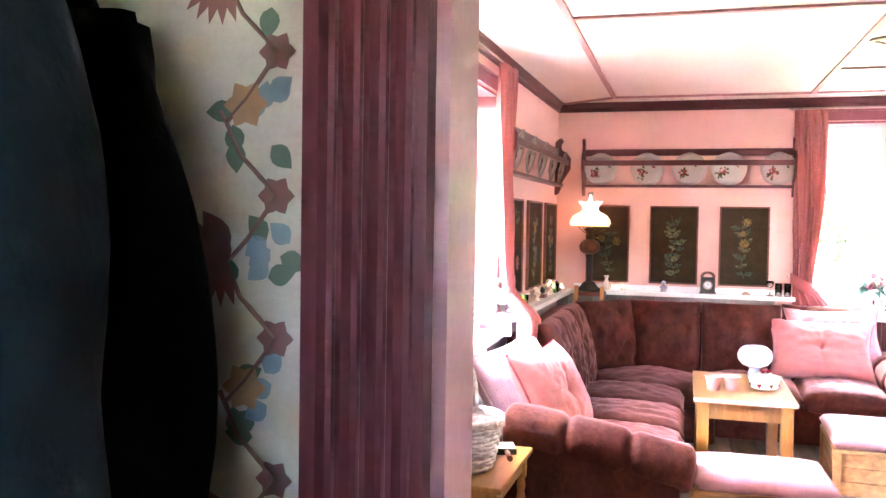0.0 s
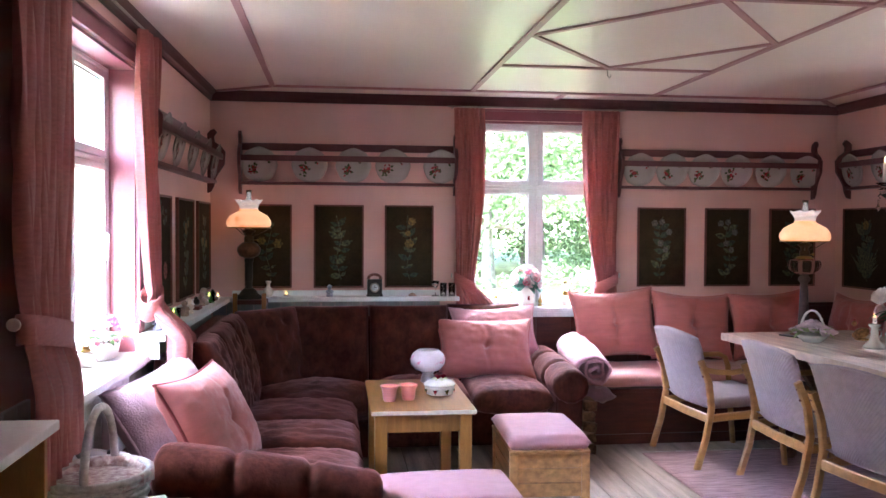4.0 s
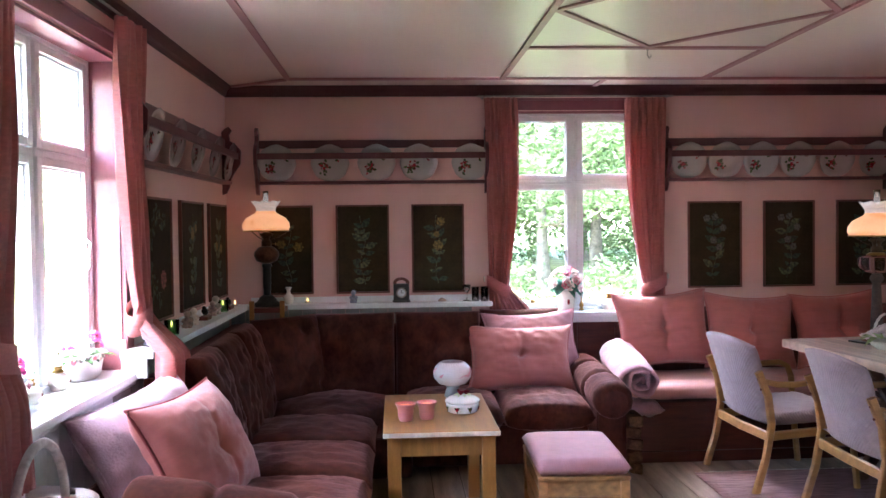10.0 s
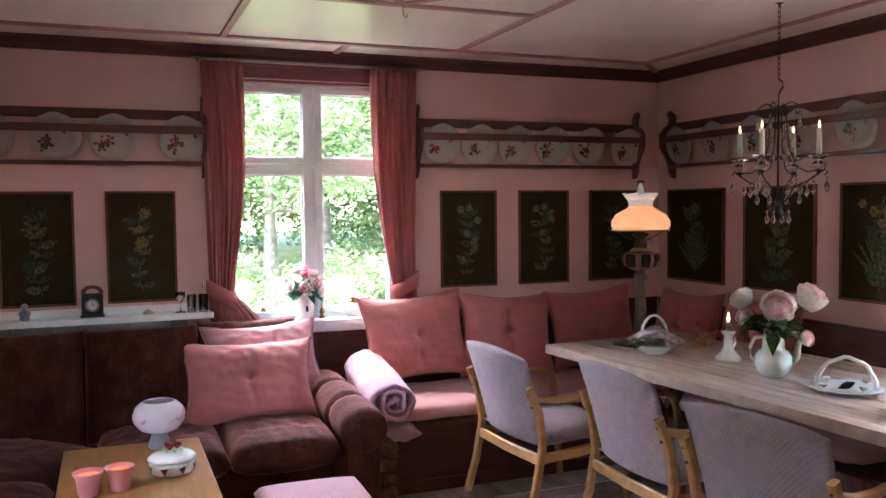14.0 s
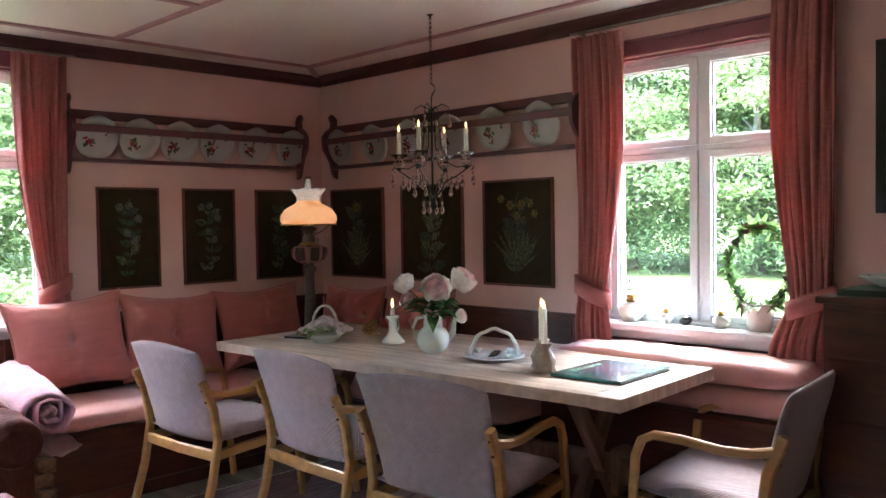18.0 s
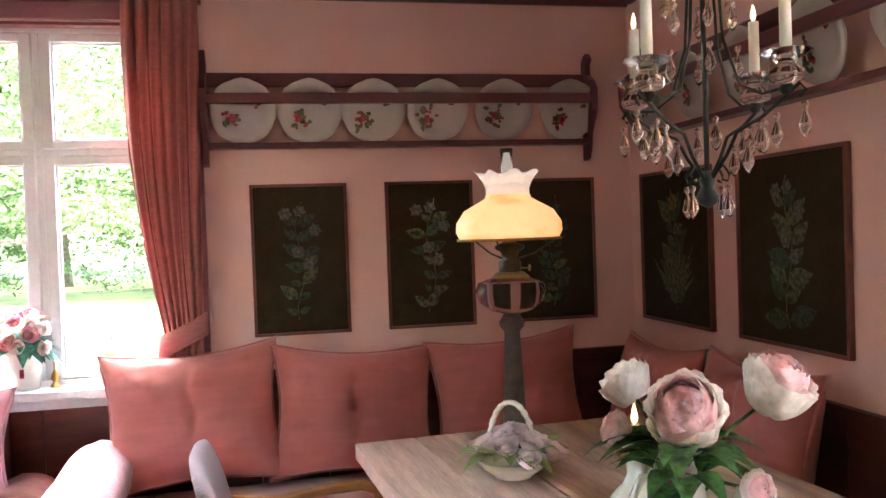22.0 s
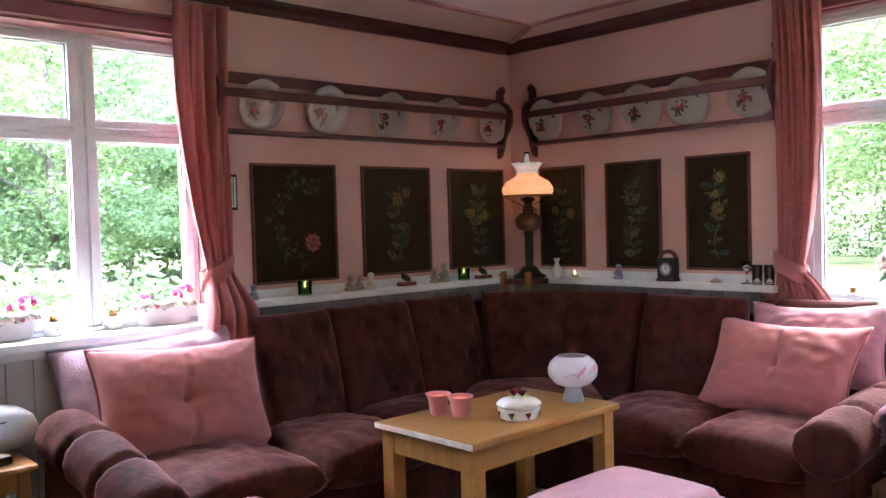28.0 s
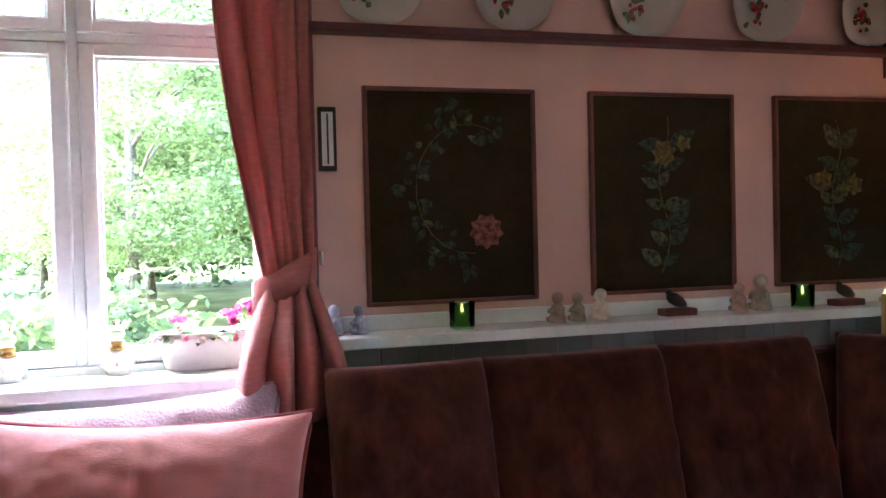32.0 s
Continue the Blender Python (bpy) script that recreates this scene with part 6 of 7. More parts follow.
# ---- window sill things ----
def sill_lamp(x, y, z, h, mt, label):
    t = thing("miniature_oil_lamp", label, "lamp", "miniature oil lamps", pose(x, y, z))
    part("font", lathe([(0.22 * h, 0), (0.25 * h, 0.02 * h), (0.22 * h, 0.06 * h), (0.33 * h, 0.18 * h), (0.36 * h, 0.30 * h), (0.30 * h, 0.43 * h), (0.13 * h, 0.50 * h)], 20), mt, t)
    part("burner", lathe([(0.12 * h, 0.50 * h), (0.17 * h, 0.52 * h), (0.17 * h, 0.56 * h), (0.11 * h, 0.60 * h), (0.14 * h, 0.64 * h), (0.14 * h, 0.70 * h), (0.09 * h, 0.72 * h)], 16), M_brass, t)
    part("wick_knob", lathe([(0.0001, 0), (0.04 * h, 0), (0.04 * h, 0.03 * h), (0.0001, 0.03 * h)], 10), M_brass, t, m=pose(0.14 * h, 0, 0.57 * h, 0, 90, 0))
    part("chimney", lathe([(0.08 * h, 0.72 * h), (0.16 * h, 0.82 * h), (0.15 * h, 0.90 * h), (0.075 * h, 1.02 * h), (0.07 * h, 1.14 * h), (0.062 * h, 1.14 * h), (0.067 * h, 1.02 * h)], 16), M_glass, t)
    part("painted_flower", petal_cup(bmesh.new(), (0, 0, 0), 0.05 * h, 5, 1, 3, 1.0, Vector((1, 0, 0))), M_petalp, t, m=pose(0.34 * h, 0, 0.26 * h))


SZ = 0.8665
def planter(x, y, ang, ln, seed):
    t = thing("planter", "white oval planter with pink rose rim and cyclamens", "planter", "window planters", pose(x, y, SZ, 0, 0, ang))
    bm = lathe([(0.075, 0), (0.085, 0.01), (0.10, 0.085), (0.103, 0.105), (0.097, 0.105), (0.09, 0.085), (0.0001, 0.08)], 32)
    for v in bm.verts:
        v.co.x *= ln
        v.co.y *= 0.75
    part("bowl", bm, M_bowl, t)
    for k in range(22):
        a = 2 * math.pi * k / 22
        part("rim_rose", petal_cup(bmesh.new(), (0.106 * ln * math.cos(a), 0.106 * 0.75 * math.sin(a), 0.088 + 0.006 * (k % 2)), 0.0135, 5, 2, seed + k, 0.8, Vector((math.cos(a), math.sin(a), 0.2)).normalized()), M_palep if k % 3 else M_pink, t)
    lf, pale, hot, bud = bmesh.new(), bmesh.new(), bmesh.new(), bmesh.new()
    random.seed(seed)
    for k in range(46):
        a = random.uniform(0, 6.28)
        r = random.uniform(0.01, 0.085)
        leaf3(lf if k % 3 else pale, (r * ln * math.cos(a), r * 0.7 * math.sin(a), 0.092), (math.cos(a), math.sin(a), random.uniform(0.0, 0.7)), random.uniform(0.045, 0.085), random.uniform(0.016, 0.026), 0.4)
    for cx, cy, cz_, n in ((0.075, 0.0, 0.150, 13), (0.035, -0.03, 0.125, 7), (-0.06, 0.02, 0.11, 4)):
        for k in range(n):
            d = Vector((random.gauss(0, 1), random.gauss(0, 1), random.uniform(0.1, 1.6))).normalized()
            petal_cup(hot if k % 5 else bud, Vector((cx * ln, cy, cz_)) + d * 0.032, 0.017, 5, 2, seed + 50 + k, 0.9, d)
    part("leaves", lf, M_leaf, t)
    part("grey_leaves", pale, M_sage, t, "grey-green pointed leaves")
    part("blossoms", hot, M_hot, t, "bright magenta blossoms")
    part("pale_blossoms", bud, M_palep, t)


M_bowl = mat("cream_stoneware", (0.55, 0.49, 0.48), 0.35, var=0.05, scale=20, bump=0.05)
M_sage = mat("sage_leaf", (0.16, 0.24, 0.17), 0.6, var=0.15, scale=30)
planter(-1.46, 3.915, 90, 1.45, 200)
planter(-1.46, 3.19, 90, 1.45, 240)
sill_lamp(-1.45, 3.40, SZ, 0.13, M_porc, "small white oil lamp with a painted rose")
sill_lamp(-1.46, 3.67, SZ, 0.13, M_porc, "small white oil lamp on the sill")
pb = thing("flower_pot", "white pot of pink and green silk flowers", "plant pot", m=pose(1.045, 6.32, SZ))
part("pot", lathe([(0.05, 0), (0.054, 0.006), (0.066, 0.13), (0.072, 0.15), (0.068, 0.15), (0.06, 0.12), (0.0001, 0.12)], 24), M_porc, pb)
part("painted_mark", boxes((-0.004, -0.0635, 0.05, 0.012, -0.0595, 0.085), bev=0.001), M_petalr, pb)
lf, bl, pl = bmesh.new(), bmesh.new(), bmesh.new()
random.seed(9)
for k in range(70):
    a, e = random.uniform(0, 6.28), random.uniform(-0.3, 1.3)
    leaf3(lf, (0.03 * math.cos(a), 0.03 * math.sin(a), 0.17), (math.cos(a) * math.cos(e), math.sin(a) * math.cos(e), math.sin(e)), random.uniform(0.08, 0.14), 0.026, 0.3)
for k in range(24):
    a, e = random.uniform(0, 6.28), random.uniform(-0.2, 1.4)
    d = Vector((math.cos(a) * math.cos(e), math.sin(a) * math.cos(e), math.sin(e)))
    petal_cup(pl if k % 4 else bl, Vector((0, 0, 0.19)) + d * 0.112, 0.033, 6, 3, 300 + k, 1.0, d)
part("leaves", lf, mat("blue_green_leaf", (0.10, 0.29, 0.21), 0.5, var=0.3, scale=30), pb)
petal_light(bpy.data.materials["blue_green_leaf"], 0.4)
part("red_blossoms", bl, M_pink, pb)
part("pale_blossoms", pl, M_palep, pb)
solo("brass_ornament", lathe([(0.018, 0), (0.02, 0.006), (0.008, 0.02), (0.018, 0.035), (0.012, 0.055), (0.004, 0.07), (0.004, 0.10), (0.0001, 0.102)], 16), M_brass, "little brass ornament on the sill", "ornament", m=pose(1.155, 6.32, SZ))
sill_lamp(0.80, 6.33, SZ, 0.12, M_glass, "small clear glass oil lamp")
sill_lamp(1.36, 6.33, SZ, 0.17, M_porc, "white oil lamp with a globe")
sill_lamp(3.645, 3.665, SZ, 0.20, bpy.data.materials["cream_glaze"], "cream oil lamp with a brass burner")
sill_lamp(3.66, 3.47, SZ, 0.11, M_porc, "small white oil lamp on the sill")
bd = thing("bird_ornament", "small dark stone bird", "ornament", "bird ornaments", pose(3.66, 3.36, SZ))
part("bird", lathe([(0.0001, -0.04), (0.012, -0.03), (0.024, -0.005), (0.022, 0.012), (0.012, 0.028), (0.0001, 0.036)], 14), M_black, bd, m=pose(0, 0, 0.023, 75, 0, 0))
sill_lamp(3.66, 3.17, SZ, 0.12, M_porc, "small white oil lamp with painted flowers")
sill_lamp(3.67, 2.85, SZ, 0.12, M_porc, "small square white oil lamp")
wr = thing("potted_vine", "white pot with a flowering vine trained in a ring", "plant", m=pose(3.67, 2.985, SZ, 0, 0, 90))
part("pot", lathe([(0.05, 0), (0.055, 0.006), (0.075, 0.12), (0.08, 0.13), (0.074, 0.13), (0.066, 0.11), (0.0001, 0.11)], 24), M_porc, wr)
ring = [(0.15 * math.sin(s) * 1.0, 0.01 * math.sin(5 * s), 0.30 - 0.19 * math.cos(s)) for s in arc(lambda q: 0.15 + 6.0 * q, 40)]
part("vine", tube(ring, 0.006, 6), M_leafb, wr)
lf, bl = bmesh.new(), bmesh.new()
random.seed(12)
for p in ring:
    for k in range(11):
        d = (random.uniform(-1, 1), random.uniform(-1, 1), random.uniform(-0.6, 1))
        leaf3(lf, p, d, random.uniform(0.04, 0.09), 0.014, 0.2)
for k in (14, 17, 20, 31):
    petal_cup(bl, Vector(ring[k]), 0.032, 6, 3, 400 + k, 1, Vector((0.2, 1, 0.3)).normalized())
for k in range(20):
    a = random.uniform(0, 6.28)
    leaf3(lf, (0.04 * math.cos(a), 0.04 * math.sin(a), 0.12), (math.cos(a), math.sin(a), 0.3), 0.09, 0.018, 0.6)
M_vine = mat("vine_leaf", (0.15, 0.28, 0.085), 0.5, var=0.3, scale=30)
petal_light(M_vine, 0.45)
part("leaves", lf, M_vine, wr)
part("blossoms", bl, mat("dusky_pink_petal", (0.45, 0.10, 0.14), 0.6, var=0.2), wr)

# ---- blanket roll beside the sofa ----
tw = thing("blanket", "rolled pink fleece blanket on the log basket", "blanket", m=pose(1.365, 5.74, -0.06))
bm = bmesh.new()
ns, nl = 70, 18
rows = []
for i in range(ns + 1):
    s = i / ns
    a = s * 2 * math.pi * 2.6
    r = 0.028 + 0.106 * s * (1 + 0.06 * math.sin(a * 1.7))
    row = []
    for j in range(nl + 1):
        t_ = j / nl
        w = 0.020 * noise.noise(Vector((a, t_ * 4, 1.3))) + 0.010 * noise.noise(Vector((a * 3, t_ * 9, 4)))
        row.append(bm.verts.new(((r + w) * math.cos(a) - 0.12 * (1 - t_) * 0.3, -0.30 + 0.66 * t_, 0.56 + (r + w) * math.sin(a) * 0.9 + 0.08 * t_)))
    rows.append(row)
for p, q in zip(rows, rows[1:]):
    for j in range(nl):
        bm.faces.new((p[j], p[j + 1], q[j + 1], q[j])).smooth = True
cl = part("roll", bm, M_fleece, tw)
cl.modifiers.new("thick", "SOLIDIFY").thickness = 0.02
part("fold", puff(0.30, 0.50, 0.13, 18, (), seed=8, wrinkle=0.02, soft=0.4), M_lav, tw, "lower folded lilac blanket", m=pose(-0.01, 0.02, 0.37, 90, 0, 0))
wd = thing("log_stack", "stack of split firewood beside the sofa", "firewood", m=pose(1.22, 5.58, FLOOR))
random.seed(21)
M_log = mat("split_birch", (0.24, 0.13, 0.07), 0.8, var=0.4, scale=14, bump=0.5, obj=True)
for k in range(9):
    z = 0.03 + (k // 2) * 0.072
    bm = boxes((-0.045, -0.24, -0.034, 0.045, 0.24 - random.uniform(0, 0.05), 0.034), bev=0.012)
    for v in bm.verts:
        v.co += Vector((noise.noise(v.co * 9 + Vector((k, 0, 0))), 0, noise.noise(v.co * 9 + Vector((0, k, 0))))) * 0.012
    part("log", bm, M_log, wd, m=pose((-0.05 if k % 2 else 0.05) + random.uniform(-0.008, 0.008), 0, z + 0.01, 0, random.uniform(-6, 6), random.uniform(-3, 3)))

# ---- dresser ----
ds = thing("dresser", "dark red-brown wooden chest of drawers by the window", "dresser", m=pose(3.10, 2.49, FLOOR, 0, 0, 0))
part("carcass", boxes((0.012, -1.05, 0.04, 0.49, -0.01, 1.12), bev=0.004), M_bench, ds)
part("top", boxes((-0.015, -1.07, 1.121, 0.495, 0.012, 1.15), bev=0.008), M_bench, ds)
part("plinth", boxes((0.02, -1.04, 0, 0.48, -0.02, 0.039)), M_bench, ds)
for z0, z1 in ((0.08, 0.40), (0.41, 0.68), (0.69, 0.91), (0.92, 1.10)):
    d = part("drawer", boxes((0.0, -1.03, z0, 0.0118, -0.03, z1), bev=0.004), M_bench, ds)
    for y in (-0.78, -0.28):
        part("knob", lathe([(0.008, 0), (0.008, 0.012), (0.018, 0.02), (0.016, 0.028), (0.0001, 0.031)], 14), M_brass, d, m=pose(0, y, (z0 + z1) / 2, 0, -90, 0))
solo("folder", boxes((3.14, 2.12, 1.1005, 3.40, 2.44, 1.125), bev=0.004), mat("dark_green_cloth", (0.02, 0.06, 0.035), 0.6), "dark green folder on the dresser", "book")
solo("glass_dish", lathe([(0.06, 0), (0.065, 0.005), (0.13, 0.04), (0.128, 0.044), (0.06, 0.01), (0.0001, 0.008)], 28, wave=0.05, waves=12), mat("pressed_glass", (0.66, 0.68, 0.68), 0.12, var=0.06, scale=40), "fluted glass dish on the dresser", "dish", m=pose(3.36, 2.30, 1.1255))

# ---- bookcase by the door ----
bc = thing("bookcase", "low white bookcase with a ledge top", "bookcase", m=pose(X0 + 0.017, 0, FLOOR))
part("top_shelf", boxes((0, 0.5, 1.03, 0.235, 2.03, 1.055), bev=0.004), M_white, bc)
part("end_board", boxes((0, 1.98, 0, 0.215, 2.002, 1.029), bev=0.003), M_oak, bc, "honey pine end board")
part("shelf", boxes((0, 0.5, 0.70, 0.215, 1.979, 0.722), bev=0.003), M_white, bc)
part("lower_shelf", boxes((0, 0.5, 0.36, 0.215, 1.979, 0.382), bev=0.003), M_white, bc)
part("back", boxes((0, 0.5, 0, 0.006, 1.979, 1.029)), M_white, bc)
random.seed(33)
cols = [(0.30, 0.03, 0.03), (0.28, 0.05, 0.04), (0.03, 0.03, 0.035), (0.04, 0.04, 0.05), (0.42, 0.25, 0.05), (0.08, 0.15, 0.35), (0.03, 0.20, 0.17), (0.50, 0.42, 0.30), (0.33, 0.11, 0.06), (0.05, 0.09, 0.2)]
mats = [mat("book_cloth", c, 0.5, var=0.1, scale=20) for c in cols]
mcol = 0
for lo in (0.724, 0.384):
    y = 1.965
    while y > 0.55:
        w, h, d = random.uniform(0.018, 0.045), random.uniform(0.20, 0.27), random.uniform(0.13, 0.18)
        b = thing("book", "upright hardback book on the shelf", "book", "shelved books", pose(X0 + 0.035, y - w, lo + FLOOR))
        if lo > 0.5:
            mt = mats[(7, 6, 5, 4, 3, 2, 3, 2, 8, 1, 0, 0, 1)[mcol] if mcol < 13 else random.randrange(10)]
            mcol += 1
        else:
            mt = random.choice(mats)
        part("cover", boxes((0, 0, 0, d, 0.003, h), (0, w - 0.003, 0, d, w, h), (d - 0.003, 0.003, 0, d, w - 0.003, h), bev=0.001), mt, b)
        part("pages", boxes((0.004, 0.0035, 0.004, d - 0.004, w - 0.0035, h - 0.006)), M_wax, b)
        part("title", boxes((d + 0.0002, 0.25 * w, h * 0.5, d + 0.0008, 0.75 * w, h * 0.85)), M_petaly if mt is not mats[7] else M_black, b)
        y -= w + 0.001
TZ = 1.0055
tealight(X0 + 0.17, 1.80, TZ, 1)
fb = thing("porcelain_flowers", "pink and white porcelain flower bouquet", "ornament", m=pose(X0 + 0.14, 1.955, TZ))
part("dish", lathe([(0.05, 0), (0.07, 0.03), (0.065, 0.034), (0.0001, 0.02)], 20), M_porc, fb)
for k in range(12):
    a, r = k * 2.4, 0.02 + 0.05 * ((k * 7) % 5) / 5
    part("rose", petal_cup(bmesh.new(), (r * math.cos(a), r * math.sin(a) * 1.3, 0.055 + 0.02 * (k % 3)), 0.028, 6, 4, 500 + k), (M_palep, M_palep, M_cream)[k % 3], fb)
figurine(X0 + 0.12, 1.50, TZ, 0.11, M_fig[1], "blue and white porcelain figurine", 4)
figurine(X0 + 0.12, 1.42, TZ, 0.10, M_fig[0], "small cream porcelain figurine", 5)
# iron wall ornament
M_bronze = mat("brown_bronze", (0.17, 0.095, 0.05), 0.42, 0.5, var=0.3, scale=25)
io = thing("wall_ornament", "brown bronze scrolled wall bracket with leaves", "candle holder", m=pose(X0, 1.80, 1.27, 0, 0, 90))
part("spine", tube([(0.0, -0.03, -0.28), (0.02, -0.06, -0.1), (0.0, -0.06, 0.16), (0.035, -0.07, 0.36), (0.02, -0.06, 0.70)], 0.009, 8), M_bronze, io)
for k in range(4):
    w = 0.045 + 0.036 * k
    part("scroll", tube([(-0.075 + w * math.sin(math.pi * s_ ** 0.85) * 1.5, -0.06 - 0.012 * k, 0.17 - (0.28 + 0.035 * k) * s_) for s_ in arc(lambda q: q, 18)], 0.0105, 8), M_bronze, io)
part("wall_plate", boxes((-0.018, -0.012, -0.25, 0.018, -0.001, 0.25), bev=0.004), M_bronze, io)
part("standoff", tube([(0, -0.01, 0.0), (0.008, -0.06, 0.0)], 0.008, 8), M_bronze, io)
for x, z, r in ((0.035, -0.12, 0.05), (0.03, -0.20, 0.055), (-0.01, -0.25, 0.045)):
    part("leaf_boss", petal_cup(bmesh.new(), (x, -0.07, z), r, 7, 3, 3, 1, Vector((0.3, -1, 0.1)).normalized()), M_bronze, io)
random.seed(17)
lf = bmesh.new()
for k in range(40):
    z = 0.18 + 0.30 * (k / 40) ** 1.3
    leaf3(lf, (0.022, -0.065, z), (random.uniform(-1, 1), random.uniform(-0.9, 0.2), random.uniform(-0.2, 0.9)), random.uniform(0.05, 0.085), 0.015, 0.3)
tagged(part("bronze_leaves", lf, M_bronze, io), kind="stuff")
part("candle_cup", lathe([(0.012, 0.30), (0.05, 0.32), (0.065, 0.37), (0.06, 0.42), (0.052, 0.42), (0.056, 0.37), (0.0001, 0.325)], 20, at=(-0.09, -0.12, -0.13)), glassy("amber_glass", (0.75, 0.60, 0.22), 0.05), io, "amber glass cup")

# ---- side table with radio and basket ----
sd = thing("side_table", "pine side table with turned legs", "table", m=pose(-1.12, 2.83, FLOOR))
part("tabletop", boxes((-0.20, -0.33, 0.475, 0.20, 0.33, 0.50), bev=0.008), M_oak, sd)
for x in (-0.155, 0.155):
    part("apron", boxes((x - 0.01, -0.26, 0.40, x + 0.01, 0.26, 0.474)), M_oak, sd)
    for y in (-0.285, 0.285):
        bm = boxes((x - 0.022, y - 0.022, 0.37, x + 0.022, y + 0.022, 0.4745), bev=0.003)
        lathe([(0.014, 0.0), (0.02, 0.02), (0.012, 0.05), (0.022, 0.16), (0.014, 0.24), (0.022, 0.27), (0.015, 0.30), (0.021, 0.33), (0.014, 0.37)], 16, at=(x, y, 0), bm=bm)
        part("leg", bm, M_oak, sd)
for y in (-0.285, 0.285):
    part("apron", boxes((-0.13, y - 0.01, 0.40, 0.13, y + 0.01, 0.474)), M_oak, sd)
part("lower_shelf", boxes((-0.17, -0.28, 0.12, 0.17, 0.28, 0.138), bev=0.003), M_oak, sd)
st2 = thing("stereo", "silver and black stereo unit under the table", "stereo", m=pose(-1.12, 2.83, FLOOR + 0.1385))
part("body", boxes((-0.16, -0.22, 0, 0.15, 0.22, 0.13), bev=0.004), M_pewter, st2)
part("front_panel", boxes((0.1505, -0.215, 0.005, 0.156, 0.215, 0.125), bev=0.002), mat("silver_plastic", (0.45, 0.45, 0.46), 0.35, var=0.04), st2)
part("display", boxes((0.1562, -0.08, 0.07, 0.158, 0.08, 0.11)), M_black, st2)
for y in (-0.16, 0.15):
    part("dial", lathe([(0.022, 0), (0.02, 0.012), (0.0001, 0.013)], 18), M_pewter, st2, m=pose(0.156, y, 0.05, 0, 90, 0))
tz = 0.4505
rd = thing("radio", "rounded grey portable disc player", "radio", m=pose(-1.21, 3.04, tz, 0, 0, 15))
rd.scale = (1.1, 1.15, 1.3)
bm = puff(0.30, 0.22, 0.15, 20, (), seed=2, wrinkle=0, soft=0.32, square=1)
part("body", bm, mat("pale_grey_plastic", (0.72, 0.72, 0.73), 0.35, var=0.03), rd, m=pose(0, 0, 0.075, 90, 0, 90))
part("disc_lid", lathe([(0.085, 0), (0.083, 0.008), (0.0001, 0.014)], 28), bpy.data.materials["silver_plastic"], rd, m=pose(0.0, 0.0, 0.142, 0, 12, 0))
part("display", boxes((0.085, -0.035, 0.085, 0.103, 0.035, 0.11), bev=0.004), M_black, rd)
part("knob", lathe([(0.02, 0), (0.018, 0.01), (0.0001, 0.011)], 16), M_black, rd, m=pose(0.03, 0, 0.153, 0, 12, 0))
pr = thing("hand_brush", "small wooden handled pan brush", "brush", m=pose(-1.02, 3.02, tz, 0, 0, 20))
part("handle", tube([(0.0, -0.16, 0.018), (0.0, -0.05, 0.018)], [0.013, 0.011], 10), M_frame, pr)
part("head", boxes((-0.045, -0.05, 0.002, 0.045, 0.06, 0.03), bev=0.006), M_black, pr)
part("paper", boxes((-0.04, -0.045, 0.0305, 0.04, 0.055, 0.034)), M_wax, pr)
bs = thing("wicker_basket", "white wicker basket with a tall handle and floral lining", "basket", m=pose(-1.14, 2.76, tz))
random.seed(2)
bm = bmesh.new()
for k in range(11):
    z = 0.012 + k * 0.0185
    r = 0.115 + 0.035 * (k / 10) ** 0.8
    tube([((r + 0.005 * math.cos(14 * a + math.pi * k)) * math.cos(a) * 1.0, (r + 0.005 * math.cos(14 * a + math.pi * k)) * math.sin(a) * 1.15, z) for a in arc(lambda q: 6.2832 * q, 85)], 0.0095, 6, bm)
part("weave", bm, mat("white_wicker", (0.72, 0.70, 0.68), 0.6, var=0.15, scale=40), bs)
bm = bmesh.new()
for k in range(28):
    a = 2 * math.pi * k / 28
    tube([(0.112 * math.cos(a), 0.129 * math.sin(a), 0.004), (0.15 * math.cos(a), 0.172 * math.sin(a), 0.215)], 0.005, 5, bm)
part("stake", bm, bpy.data.materials["white_wicker"], bs)
part("rim", tube([(0.155 * math.cos(a), 0.178 * math.sin(a), 0.215) for a in arc(lambda q: 6.2832 * q, 40)], 0.013, 8), bpy.data.materials["white_wicker"], bs)
part("handle", tube([(0.0, 0.172 * math.cos(a), 0.21 + 0.22 * math.sin(a)) for a in arc(lambda q: math.pi * q, 24)], 0.014, 8), bpy.data.materials["white_wicker"], bs)
part("lining", lathe([(0.0001, 0.015), (0.10, 0.016), (0.14, 0.20), (0.165, 0.226), (0.168, 0.19), (0.166, 0.188), (0.160, 0.215), (0.138, 0.196)], 28, wave=0.04, waves=14), mat("floral_cotton", (0.66, 0.60, 0.57), 0.8, var=0.3, scale=45, col2=(0.38, 0.20, 0.20)), bs)

